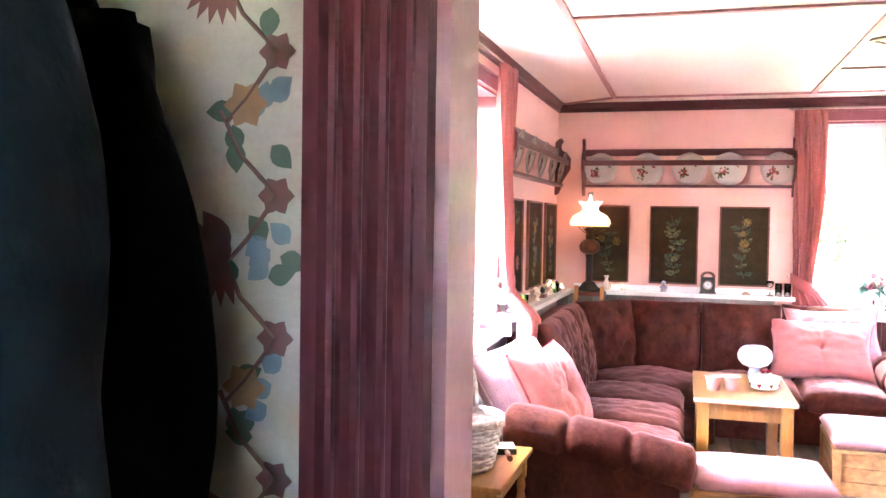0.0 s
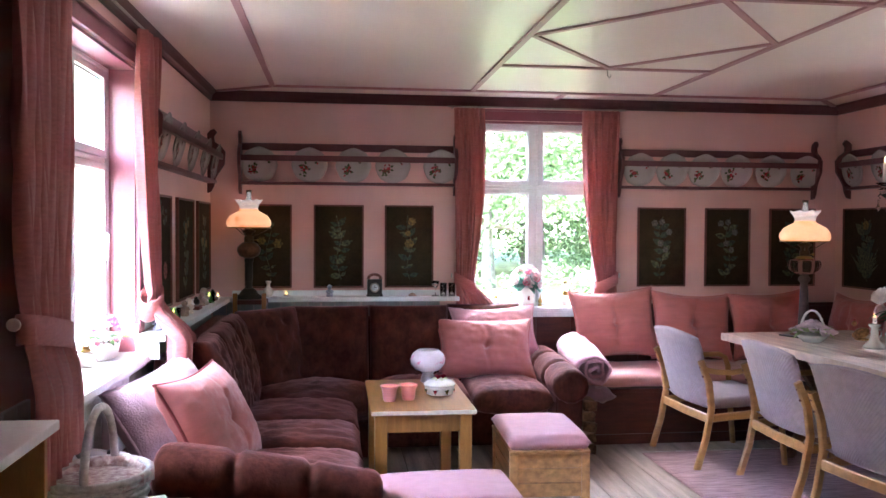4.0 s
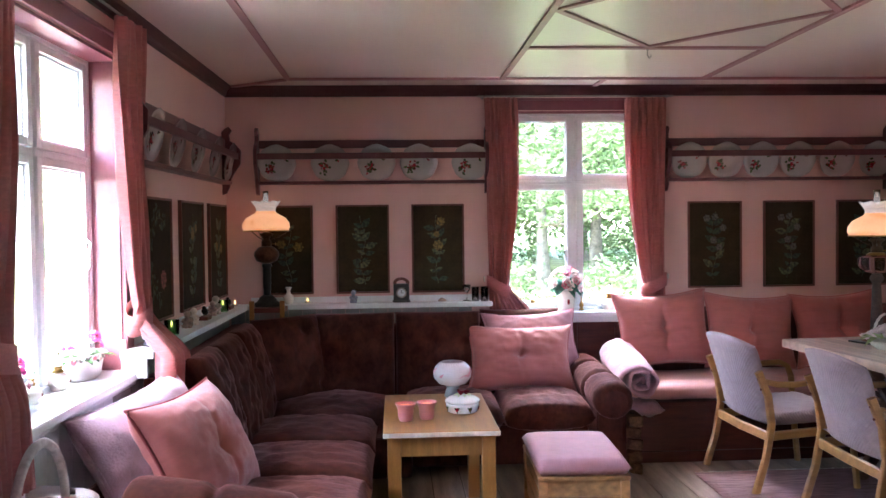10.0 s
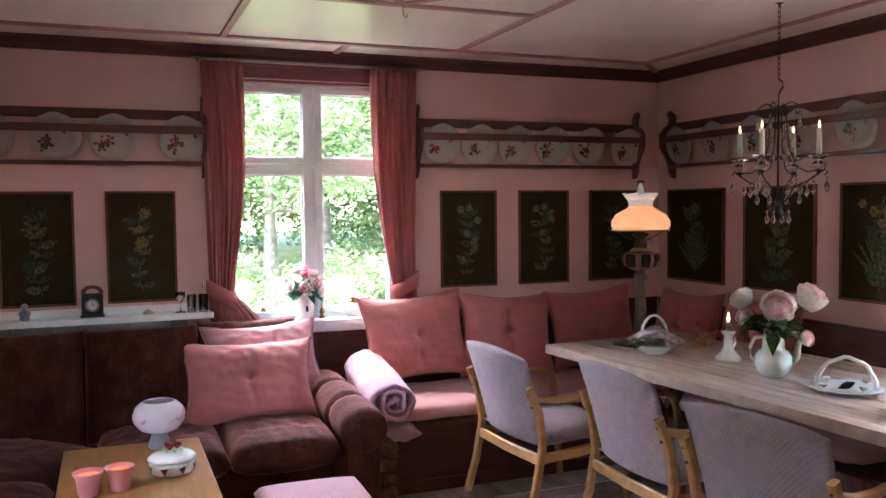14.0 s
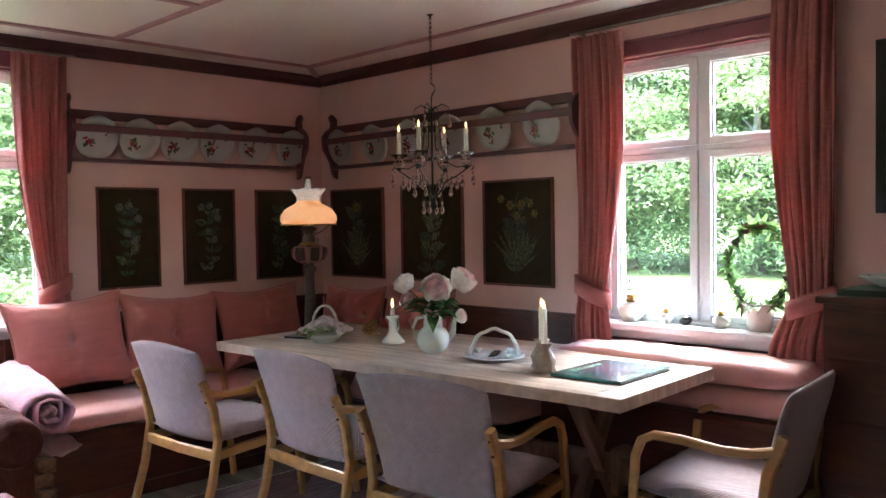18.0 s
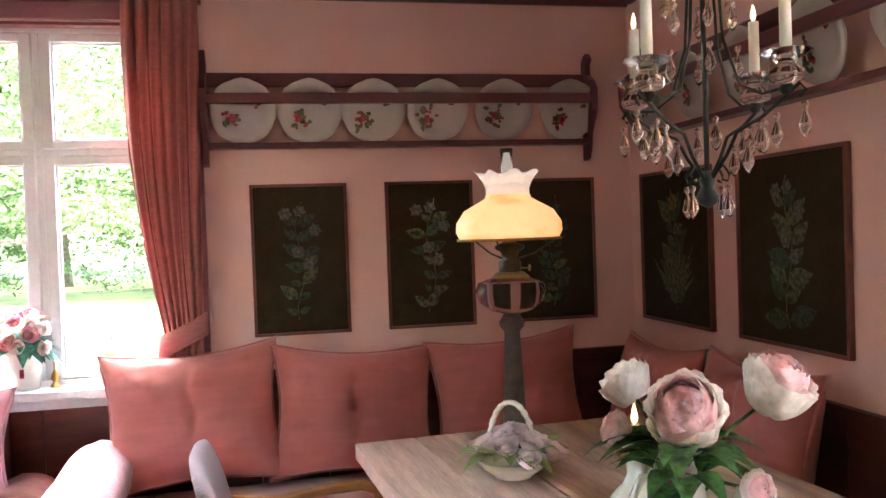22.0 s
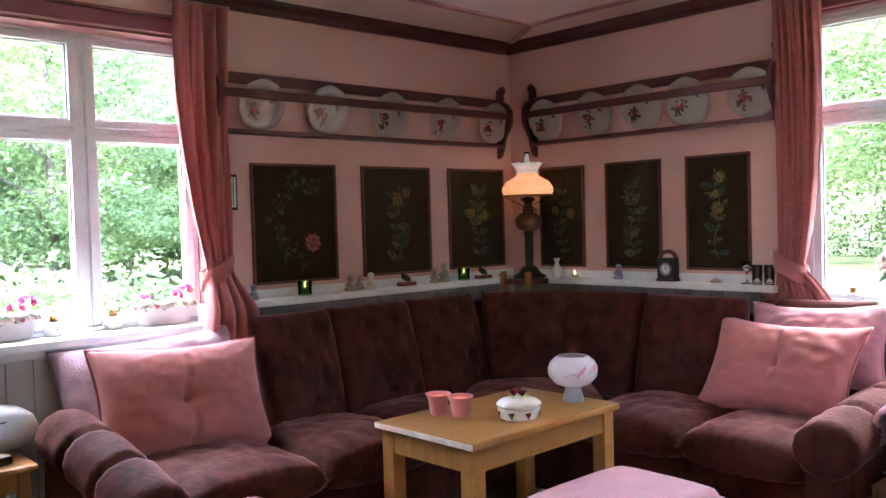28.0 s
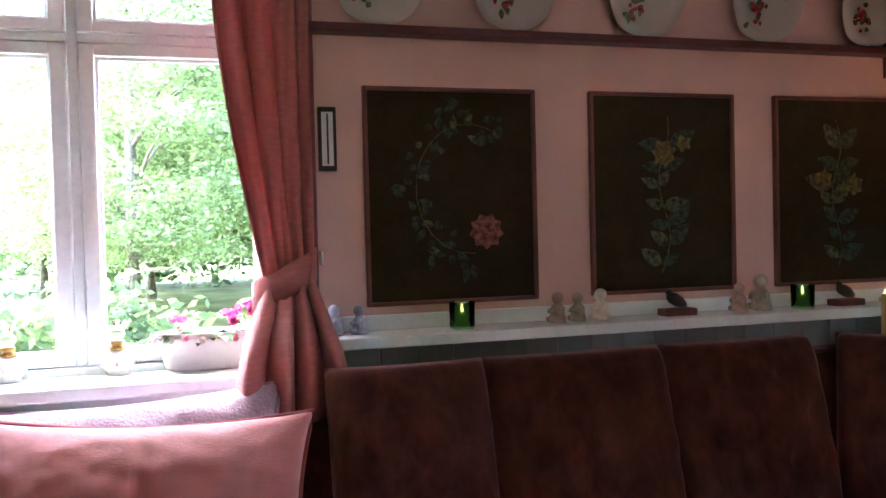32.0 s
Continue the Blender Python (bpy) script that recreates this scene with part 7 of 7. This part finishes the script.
# ---- doorway and hall ----
HY = Y0 - 0.095
dr = thing("door_1", "wide plum-brown door frame with fluted casings", "door frame", kind="structure")
part("jamb", boxes((DX0 - 0.001, HY, FLOOR, DX0 + 0.012, Y0, 2.05), (DX1 - 0.012, HY, FLOOR, DX1 + 0.001, Y0, 2.05), (DX0 + 0.012, HY, 2.038, DX1 - 0.012, Y0, 2.05)), mat("worn_mauve_paint", (0.42, 0.22, 0.24), 0.45, var=0.06), dr)
def fluted(x0, sgn):
    w = 0.112
    prof = [(0, 0), (0, 0.02)]
    for k in range(4):
        a = 0.01 + k * 0.023
        prof += [(a, 0.022), (a + 0.006, 0.024), (a + 0.012, 0.017), (a + 0.017, 0.015), (a + 0.021, 0.018)]
    prof += [(0.102, 0.026), (w, 0.024), (w, 0)]
    bm = bmesh.new()
    lo = [bm.verts.new((x0 + sgn * u, HY - v - 0.001, FLOOR)) for u, v in prof]
    hi = [bm.verts.new((x0 + sgn * u, HY - v - 0.001, 2.14)) for u, v in prof]
    for k in range(len(prof) - 1):
        bm.faces.new((lo[k], lo[k + 1], hi[k + 1], hi[k]))
    bm.faces.new((lo[0], hi[0], hi[-1], lo[-1]))
    bm.faces.new(lo); bm.faces.new(hi[::-1])
    return bm
M_casing = mat("dark_plum_casing", (0.115, 0.027, 0.033), 0.5, var=0.05, stretch=(1, 1, 0.2), spec=0.2)
part("casing", fluted(DX0 - 0.112, 1), M_casing, dr)
part("casing", fluted(DX1 + 0.112, -1), M_casing, dr)
part("casing_head", boxes((DX0, HY - 0.022, 2.05, DX1, HY - 0.001, 2.14), bev=0.004), M_casing, dr)
part("threshold", boxes((DX0 + 0.012, HY, FLOOR - 0.011, DX1 - 0.012, Y0, FLOOR + 0.012), bev=0.006), M_trestle, dr)
M_paper = mat("cream_wallpaper", (0.56, 0.53, 0.44), 0.75, var=0.06, scale=3, bump=0.1, bscale=180)
hall = solo("wall_hall", boxes((-1.6, HY - 0.006, FLOOR - 0.1, DX0 - 0.113, HY - 0.0005, 2.5), (DX1 + 0.113, HY - 0.006, FLOOR - 0.1, 1.6, HY - 0.0005, 2.5), (DX0 - 0.113, HY - 0.006, 2.141, DX1 + 0.113, HY - 0.0005, 2.5)), M_paper, "cream floral wallpaper in the hall", "wall", kind="structure")
random.seed(14)
vine, lfd, lfb, red, yel = (bmesh.new() for _ in range(5))
wy = HY - 0.0075
for col_ in range(3):
    x = -0.665 - col_ * 0.22
    for row in range(7):
        z = 1.02 + row * 0.125 + 0.06 * (col_ % 2)
        s = 1 if row % 2 else -1
        tube([(x, wy, z), (x - 0.035, wy, z + 0.035), (x - 0.055, wy, z + 0.075)], 0.0022, 5, vine)
        tube([(x, wy, z), (x - 0.03, wy, z - 0.04), (x - 0.05, wy, z - 0.06)], 0.0022, 5, vine)
        for k in range(5):
            flat_leaf(red, x - 0.055, z + (0.075 if row % 2 else -0.06), 0.05, 0.007, 3.9 + 0.28 * k if row % 2 else 2.2 + 0.28 * k, wy - 0.0005 * k)
        flat_leaf(red, x - 0.045, z + (0.09 if row % 2 else -0.05), 0.045, 0.013, 4.1 if row % 2 else 2.2, wy - 0.003)
        for k in range(6):
            flat_leaf(red if k % 2 else vine, x, z, 0.018, 0.008, k * 1.047, wy - 0.0012)
        for k in range(4):
            flat_leaf(lfd, x + 0.005 - 0.05 * random.random(), z + random.uniform(0.03, 0.09), 0.028, 0.010, random.uniform(0, 6.28), wy - 0.0008)
            flat_leaf(lfb, x + random.uniform(-0.02, 0.02), z - random.uniform(0.03, 0.06), 0.026, 0.010, random.uniform(0, 6.28), wy - 0.0008)
        if row % 2:
            for k in range(6):
                flat_leaf(yel, x - 0.03, z - 0.045, 0.022, 0.009, k * 1.047, wy - 0.0016)
for nm, bm, mt in (("printed_vine", vine, mat("print_brown", (0.20, 0.11, 0.09), 0.8)), ("printed_leaf", lfd, mat("print_green", (0.10, 0.16, 0.12), 0.8)), ("printed_blue_leaf", lfb, mat("print_blue", (0.20, 0.30, 0.34), 0.8)), ("printed_flower", red, mat("print_red", (0.22, 0.10, 0.09), 0.8)), ("printed_yellow_flower", yel, mat("print_ochre", (0.40, 0.24, 0.12), 0.8))):
    part(nm, bm, mt, hall)
def garment(x, y, z0, z1, w, d, mt, label, seed, ang=0):
    g = thing("coat", label, "coat", "coats in the hall", pose(x, y, 0, 0, 0, ang))
    bm = bmesh.new()
    n, nz = 40, 24
    rows = []
    for i in range(nz + 1):
        k = i / nz
        z = z1 + (z0 - z1) * k
        wide = w * (0.35 + 0.65 * min(1, k * 6) ** 0.6) * (1 + 0.12 * k)
        row = []
        for j in range(n):
            a = 2 * math.pi * j / n
            f = 1 + 0.12 * math.sin(5 * a + seed + 2 * k) * k + 0.05 * math.sin(13 * a + 4 * k + seed) * min(1, 2 * k) + 0.06 * noise.noise(Vector((3 * math.cos(a), 3 * math.sin(a), z * 3 + seed)))
            row.append(bm.verts.new((wide / 2 * f * math.cos(a), d / 2 * f * (0.5 + 0.5 * min(1, k * 5)) * math.sin(a), z)))
        rows.append(row)
    for p, q in zip(rows, rows[1:]):
        for j in range(n):
            bm.faces.new((p[j], p[(j + 1) % n], q[(j + 1) % n], q[j])).smooth = True
    bm.faces.new(rows[0]); bm.faces.new(rows[-1][::-1])
    part("body", bm, mt, g)
    for s in (-1, 1):
        sl = tube([(s * w * (0.36 + 0.17 * math.sin(math.pi * 0.75 * q)), -0.01 - 0.03 * q, z1 - 0.10 - 0.55 * q) for q in arc(lambda q: q, 26)], [0.048 + 0.014 * math.sin(math.pi * q) for q in arc(lambda q: q, 26)], 28)
        for v in sl.verts:
            a = math.atan2(v.co.y, v.co.x - s * w * 0.45)
            crease = 0.007 * math.sin(3 * a + 9 * v.co.z + seed) + 0.012 * noise.noise(Vector((v.co.x * 14, v.co.y * 14, v.co.z * 5 + seed)))
            v.co += Vector((math.cos(a), math.sin(a), 0)) * crease
        for f in sl.faces:
            f.smooth = True
        part("sleeve", sl, mt, g)
    part("hanger", tube([(-w * 0.42, 0, z1 - 0.05), (-w * 0.2, 0, z1 + 0.01), (0, 0, z1 + 0.03), (w * 0.2, 0, z1 + 0.01), (w * 0.42, 0, z1 - 0.05)], 0.008, 8), mat("red_hanger", (0.30, 0.02, 0.03), 0.4) if "red_hanger" not in bpy.data.materials else bpy.data.materials["red_hanger"], g, "red coat hanger")
    part("hanger_hook", tube([(0, 0, z1 + 0.03), (0, 0, z1 + 0.07), (0.02, 0.01, z1 + 0.09), (0.03, 0.03, z1 + 0.07)], 0.003, 6), M_pewter, g)
M_coatb = mat("black_wool", (0.004, 0.004, 0.0045), 0.95, var=0.3, bump=0.3, spec=0.05)
M_coatg = mat("slate_cotton", (0.012, 0.027, 0.034), 0.85, var=0.2, bump=0.2, spec=0.1)
garment(-0.905, HY - 0.09, 0.55, 1.75, 0.32, 0.13, M_coatb, "long black coat on a hanger", 1)
garment(-0.865, HY - 0.27, 0.60, 1.78, 0.34, 0.15, M_coatg, "slate blue jacket on a red hanger", 4)
rail = thing("coat_rail", "dark iron coat rail in the hall", "coat rail", m=pose(0, 0, 0))
part("rail", tube([(-1.55, HY - 0.17, 1.85), (-0.66, HY - 0.17, 1.85)], 0.010, 8), M_iron, rail)
part("rail_bracket", tube([(-0.80, HY - 0.01, 1.87), (-0.80, HY - 0.17, 1.85)], 0.008, 8), M_iron, rail)
part("front_rail", tube([(-1.55, HY - 0.40, 1.88), (-0.78, HY - 0.40, 1.88)], 0.010, 8), M_iron, rail)
part("front_bracket", tube([(-0.80, HY - 0.01, 1.92), (-0.80, HY - 0.40, 1.88)], 0.008, 8), M_iron, rail)
# unseen walls and ceiling keep the hall dim; the added slot lights it
solo("wall_hall_side", boxes((-1.66, -2.6, FLOOR - 0.1, -1.6, HY - 0.007, 2.5), (1.6, -2.6, FLOOR - 0.1, 1.66, HY - 0.007, 2.5), (-1.66, -2.66, FLOOR - 0.1, -0.5, -2.6, 2.5), (0.1, -2.66, FLOOR - 0.1, 1.66, -2.6, 2.5), (-0.5, -2.66, 1.88, 0.1, -2.6, 2.5), (-0.5, -2.66, FLOOR - 0.1, 0.1, -2.6, 1.79)), M_paper, "cream papered hall walls, unseen, with a slot added to let daylight in", "wall", kind="structure")
solo("ceiling_hall", boxes((-1.66, -2.66, 2.5, 1.66, HY - 0.0005, 2.6)), M_ceil, "plain unseen ceiling added to close the hall", "ceiling", kind="structure")
# unseen roof slab, its overhang sized by the sky light it blocks
solo("roof", boxes((X0 - 0.4, -3.0, TOP + 0.25, X1 + 0.4, Y1 + 0.4, TOP + 0.33)), M_trestle, "plain boarded eaves, unseen, added to hold back sky light", "roof", kind="structure")

# ---- garden ----
GZ = -0.75
M_grass = mat("lawn", (0.125, 0.15, 0.062), 0.95, var=0.3, scale=0.6, bump=0.4, bscale=30, spec=0.05)
solo("ground", boxes((-400, -400, GZ - 0.5, 400, 400, GZ)), M_grass, "mown green lawn", "lawn", kind="structure")
solo("foundation", boxes((X0 - 0.32, -2.65, GZ - 0.01, X1 + 0.24, Y1 + 0.24, FLOOR - 0.121)), mat("plinth_stone", (0.25, 0.24, 0.23), 0.8), "grey stone foundation of the house", "foundation", kind="structure")
def leafmat(name, col):
    m = mat(name, col, 0.85, var=0.3, scale=0.8, bump=0)
    n, l = m.node_tree.nodes, m.node_tree.links
    p = n["Principled BSDF"]
    geo, mx = n.new("ShaderNodeNewGeometry"), n.new("ShaderNodeMix")
    mx.data_type = "RGBA"
    mx.inputs[6].default_value, mx.inputs[7].default_value = (*[c * 0.82 for c in col], 1), (*[min(1, c * 1.2) for c in col], 1)
    l.new(geo.outputs["Random Per Island"], mx.inputs[0])
    # whole boughs differ in tone
    bough, tone, mul = n.new("ShaderNodeTexNoise"), n.new("ShaderNodeMapRange"), n.new("ShaderNodeVectorMath")
    bough.inputs["Scale"].default_value, bough.inputs["Detail"].default_value = 0.9, 3
    tone.inputs["From Min"].default_value, tone.inputs["From Max"].default_value = 0.35, 0.65
    tone.inputs["To Min"].default_value, tone.inputs["To Max"].default_value = 0.62, 1.3
    mul.operation = "SCALE"
    l.new(n["Texture Coordinate"].outputs["Object"], bough.inputs["Vector"])
    l.new(bough.outputs[0], tone.inputs[0])
    l.new(mx.outputs[2], mul.inputs[0])
    l.new(tone.outputs[0], mul.inputs["Scale"])
    l.new(mul.outputs[0], p.inputs["Base Color"])
    tr_, add = n.new("ShaderNodeBsdfTranslucent"), n.new("ShaderNodeMixShader")
    add.inputs[0].default_value = 0.42
    l.new(mul.outputs[0], tr_.inputs[0])
    l.new(p.outputs[0], add.inputs[1]); l.new(tr_.outputs[0], add.inputs[2])
    l.new(add.outputs[0], n["Material Output"].inputs[0])
    return m
M_fol = leafmat("tree_foliage", (0.118, 0.182, 0.072))
M_fol2 = leafmat("bush_foliage", (0.10, 0.16, 0.06))
# these two leaf colours are lightened to imitate haze and overexposure
M_con = leafmat("spruce_foliage", (0.17, 0.25, 0.13))
M_hazed = leafmat("hazed_foliage", (0.21, 0.29, 0.13))
M_bark = mat("bark", (0.22, 0.195, 0.165), 0.9, var=0.3, bump=0.6, bscale=20)


def leaves_mesh(name, centers, per, spread, size, seed, mt):
    """Many small bent leaves scattered round clump centres."""
    rng = np.random.default_rng(seed)
    c = np.repeat(np.array(centers), per, axis=0)
    n = len(c)
    p = c + rng.normal(0, 1, (n, 3)) * np.array(spread)
    u = rng.normal(0, 1, (n, 3)) * (1, 1, 0.6); u /= np.linalg.norm(u, axis=1)[:, None]
    w = np.cross(u, rng.normal(0, 1, (n, 3))); w /= np.linalg.norm(w, axis=1)[:, None]
    s = size * rng.uniform(0.6, 1.4, (n, 1))
    v = np.stack([p - u * s, p + w * s * 0.5, p + u * s, p - w * s * 0.5], 1).reshape(-1, 3)
    me = bpy.data.meshes.new(name)
    me.from_pydata(v.tolist(), [], [(4 * i, 4 * i + 1, 4 * i + 2, 4 * i + 3) for i in range(n)])
    me.materials.append(mt)
    return me


def crown_centers(seed, h, r, n, conic=False):
    rng = np.random.default_rng(seed)
    out = []
    for k in range(n):
        z = rng.uniform(0.10 if conic else 0.17, 1.0)
        rr = r * ((1.05 - z) if conic else math.sin(math.pi * (0.06 + 0.87 * (z - 0.1) / 0.9)) ** 0.7) * rng.uniform(0.2, 1.0) ** 0.5
        a = rng.uniform(0, 6.28)
        out.append((rr * math.cos(a), rr * math.sin(a), h * z - (0.12 * rr if conic else 0)))
    return out


def tree(m, seed, h, r, label, conic=False, n=130, size=0.055, spread=0.40, leafage=None):
    t = thing("tree", label, "tree", "garden trees", m)
    cs_ = crown_centers(seed, h, r, n, conic)
    k = h / 8
    part("trunk", tube([(0, 0, 0), (0.05, 0.03, h * 0.3), (-0.04, 0.05, h * 0.6), (0, 0, h * 0.92)], [0.15 * k, 0.12 * k, 0.08 * k, 0.02], 10), M_bark, t)
    for c in cs_[:22]:
        part("limb", tube([(0, 0, max(0.15 * h, c[2] - 0.14 * h)), (c[0] * 0.5, c[1] * 0.5, c[2] - 0.05 * h), c], [0.05 * k, 0.03 * k, 0.012], 5), M_bark, t)
    o = new("crown", leaves_mesh("crown", cs_, 170 if conic else 210, (spread * 1.15, spread * 1.15, spread * 0.36), size, seed, leafage or (M_con if conic else M_fol)))
    o.parent = t
    return t


BIG = Matrix.Diagonal((1.9, 1.9, 1.8, 1))
t1 = tree(pose(0.15, 31.5, GZ) @ BIG, 1, 8.5, 2.9, "leafy deciduous tree in the garden")
t2 = tree(pose(8.9, 38, GZ) @ BIG, 2, 10.5, 3.4, "tall leafy deciduous tree", size=0.06, spread=0.42)
t3 = tree(pose(33, 16, GZ), 3, 17, 3.6, "tall spruce at the edge of the lawn", True, 300, 0.085, 0.5)
t4 = tree(pose(31, 21, GZ), 4, 13, 4.5, "broad leafy tree at the edge of the lawn", False, 260, 0.09, 0.6, M_hazed)
for x, y, a in ((-5.9, 35, 40), (5.1, 30, 120), (13.4, 32.4, 200), (-11.4, 32.4, 300), (1.9, 45.7, 10)):
    copy_thing(t1, pose(x, y, GZ, 0, 0, a))
for x, y, a in ((4.7, 47.6, 30), (17, 43.8, 90), (-7.6, 47.6, 150), (11.4, 51.4, 260), (-17, 42, 200)):
    copy_thing(t2, pose(x, y, GZ, 0, 0, a))
for x, y, a in ((-18, 9.0, 80), (-20, 14.5, 150), (-17, 3.0, 220), (-22, 6.0, 20), (-24, 11.5, 110), (-26, 20, 70), (-23, 0.5, 280), (-27, 3.0, 330), (-28, 15, 190)):
    copy_thing(t4, pose(x, y, GZ, 0, 0, a) @ Matrix.Scale(0.66, 4))
for x, y, a in ((31, 11, 50), (35, 8, 120), (32, 5, 200), (36, 20, 260), (38, 13, 10), (35, 1, 170), (34, 25, 90), (39, 29, 30), (31, 30, 140), (33, -4, 60)):
    copy_thing(t3, pose(x, y, GZ, 0, 0, a))
for x, y, a in ((30, 15, 50), (34, 12, 140), (30.5, 7.5, 240), (33, 3, 20), (31, 26, 320), (36, 33, 110), (31, -1, 190)):
    copy_thing(t4, pose(x, y, GZ, 0, 0, a))


def hedge(x0, y0, x1, y1, h, seed, label, w=0.5, per=60, spread=0.16, size=0.06, dens=14, leafage=None):
    rng = np.random.default_rng(seed)
    d = Vector((x1 - x0, y1 - y0, 0))
    cs_ = []
    for k in range(int(d.length * dens)):
        f = rng.uniform(0, 1)
        cs_.append((x0 + d.x * f + rng.normal(0, w * 0.5), y0 + d.y * f + rng.normal(0, w * 0.5), GZ + h * rng.uniform(0.05, 1) ** 0.7 * (0.8 + 0.2 * math.sin(f * 23))))
    o = new("hedge", leaves_mesh("hedge", cs_, per, (spread, spread, spread * 0.75), size, seed, leafage or M_fol2))
    tagged(o, label, "hedge", "garden hedges", "stuff")
hedge(2.5, 20, 9, 19, 1.35, 5, "rounded green garden hedge")
hedge(-22, 40, 24, 42, 3.2, 15, "loose green shrubs under the garden trees", 1.2, 90, 0.3, 0.08, 9)
hedge(-7.5, -1, -7.5, 10, 1.45, 6, "leafy green hedge beyond the window", 0.9, 70, 0.18, 0.07, 34, M_fol)
hedge(29, -8, 29, 34, 2.6, 7, "bushes along the edge of the lawn", 1.2, 130, 0.4, 0.07, 9)
hedge(-26, 60, 34, 60, 24.0, 9, "distant leafy woodland edge", 3.0, 190, 1.4, 0.26, 12)
hedge(42, -14, 42, 46, 16.0, 10, "distant leafy woodland edge", 3.0, 150, 1.0, 0.16, 12)
hedge(-34, -16, -34, 30, 12.0, 11, "distant leafy woodland edge", 3.0, 170, 1.0, 0.2, 14)

# ---- the west wall runs slightly out of square ----
SKEW = pose(X0, Y1, 0, 0, 0, -1.1) @ pose(-X0, -Y1, 0)
for ob in list(bpy.data.objects):
    x, y, kind = ob.matrix_basis.translation.x, ob.matrix_basis.translation.y, ob.name.split(".")[0]
    on_wall = ob.parent is None and x > -2 and y > 0.3 and (x < -1.15 or (x < -0.95 and y < 3.2)) and kind not in ("cushion", "corner_sofa")
    west_part = ob.parent in (ww, lg) and kind in ("board", "side_ledge", "side_upstand", "bracket") and min(v.co.y for v in ob.data.vertices) < 6.2
    if on_wall or west_part or kind == "wall_west":
        ob.matrix_basis = SKEW @ ob.matrix_basis

# ---- floor boards ----
random.seed(11)
xs = X0 - 0.3
k = 0
while xs < X1:
    w = random.choice((0.16, 0.18, 0.20))
    for a, b in ((-0.4, 3.1 + random.uniform(-0.8, 0.8)),):
        for y0, y1 in ((a, b), (b + 0.002, Y1)):
            bm = boxes((0, 0, -0.012, w - 0.005, y1 - y0, 0), bev=0.002)
            part("floor_board", bm, M_floor, floor, m=pose(xs, y0, FLOOR))
    xs += w
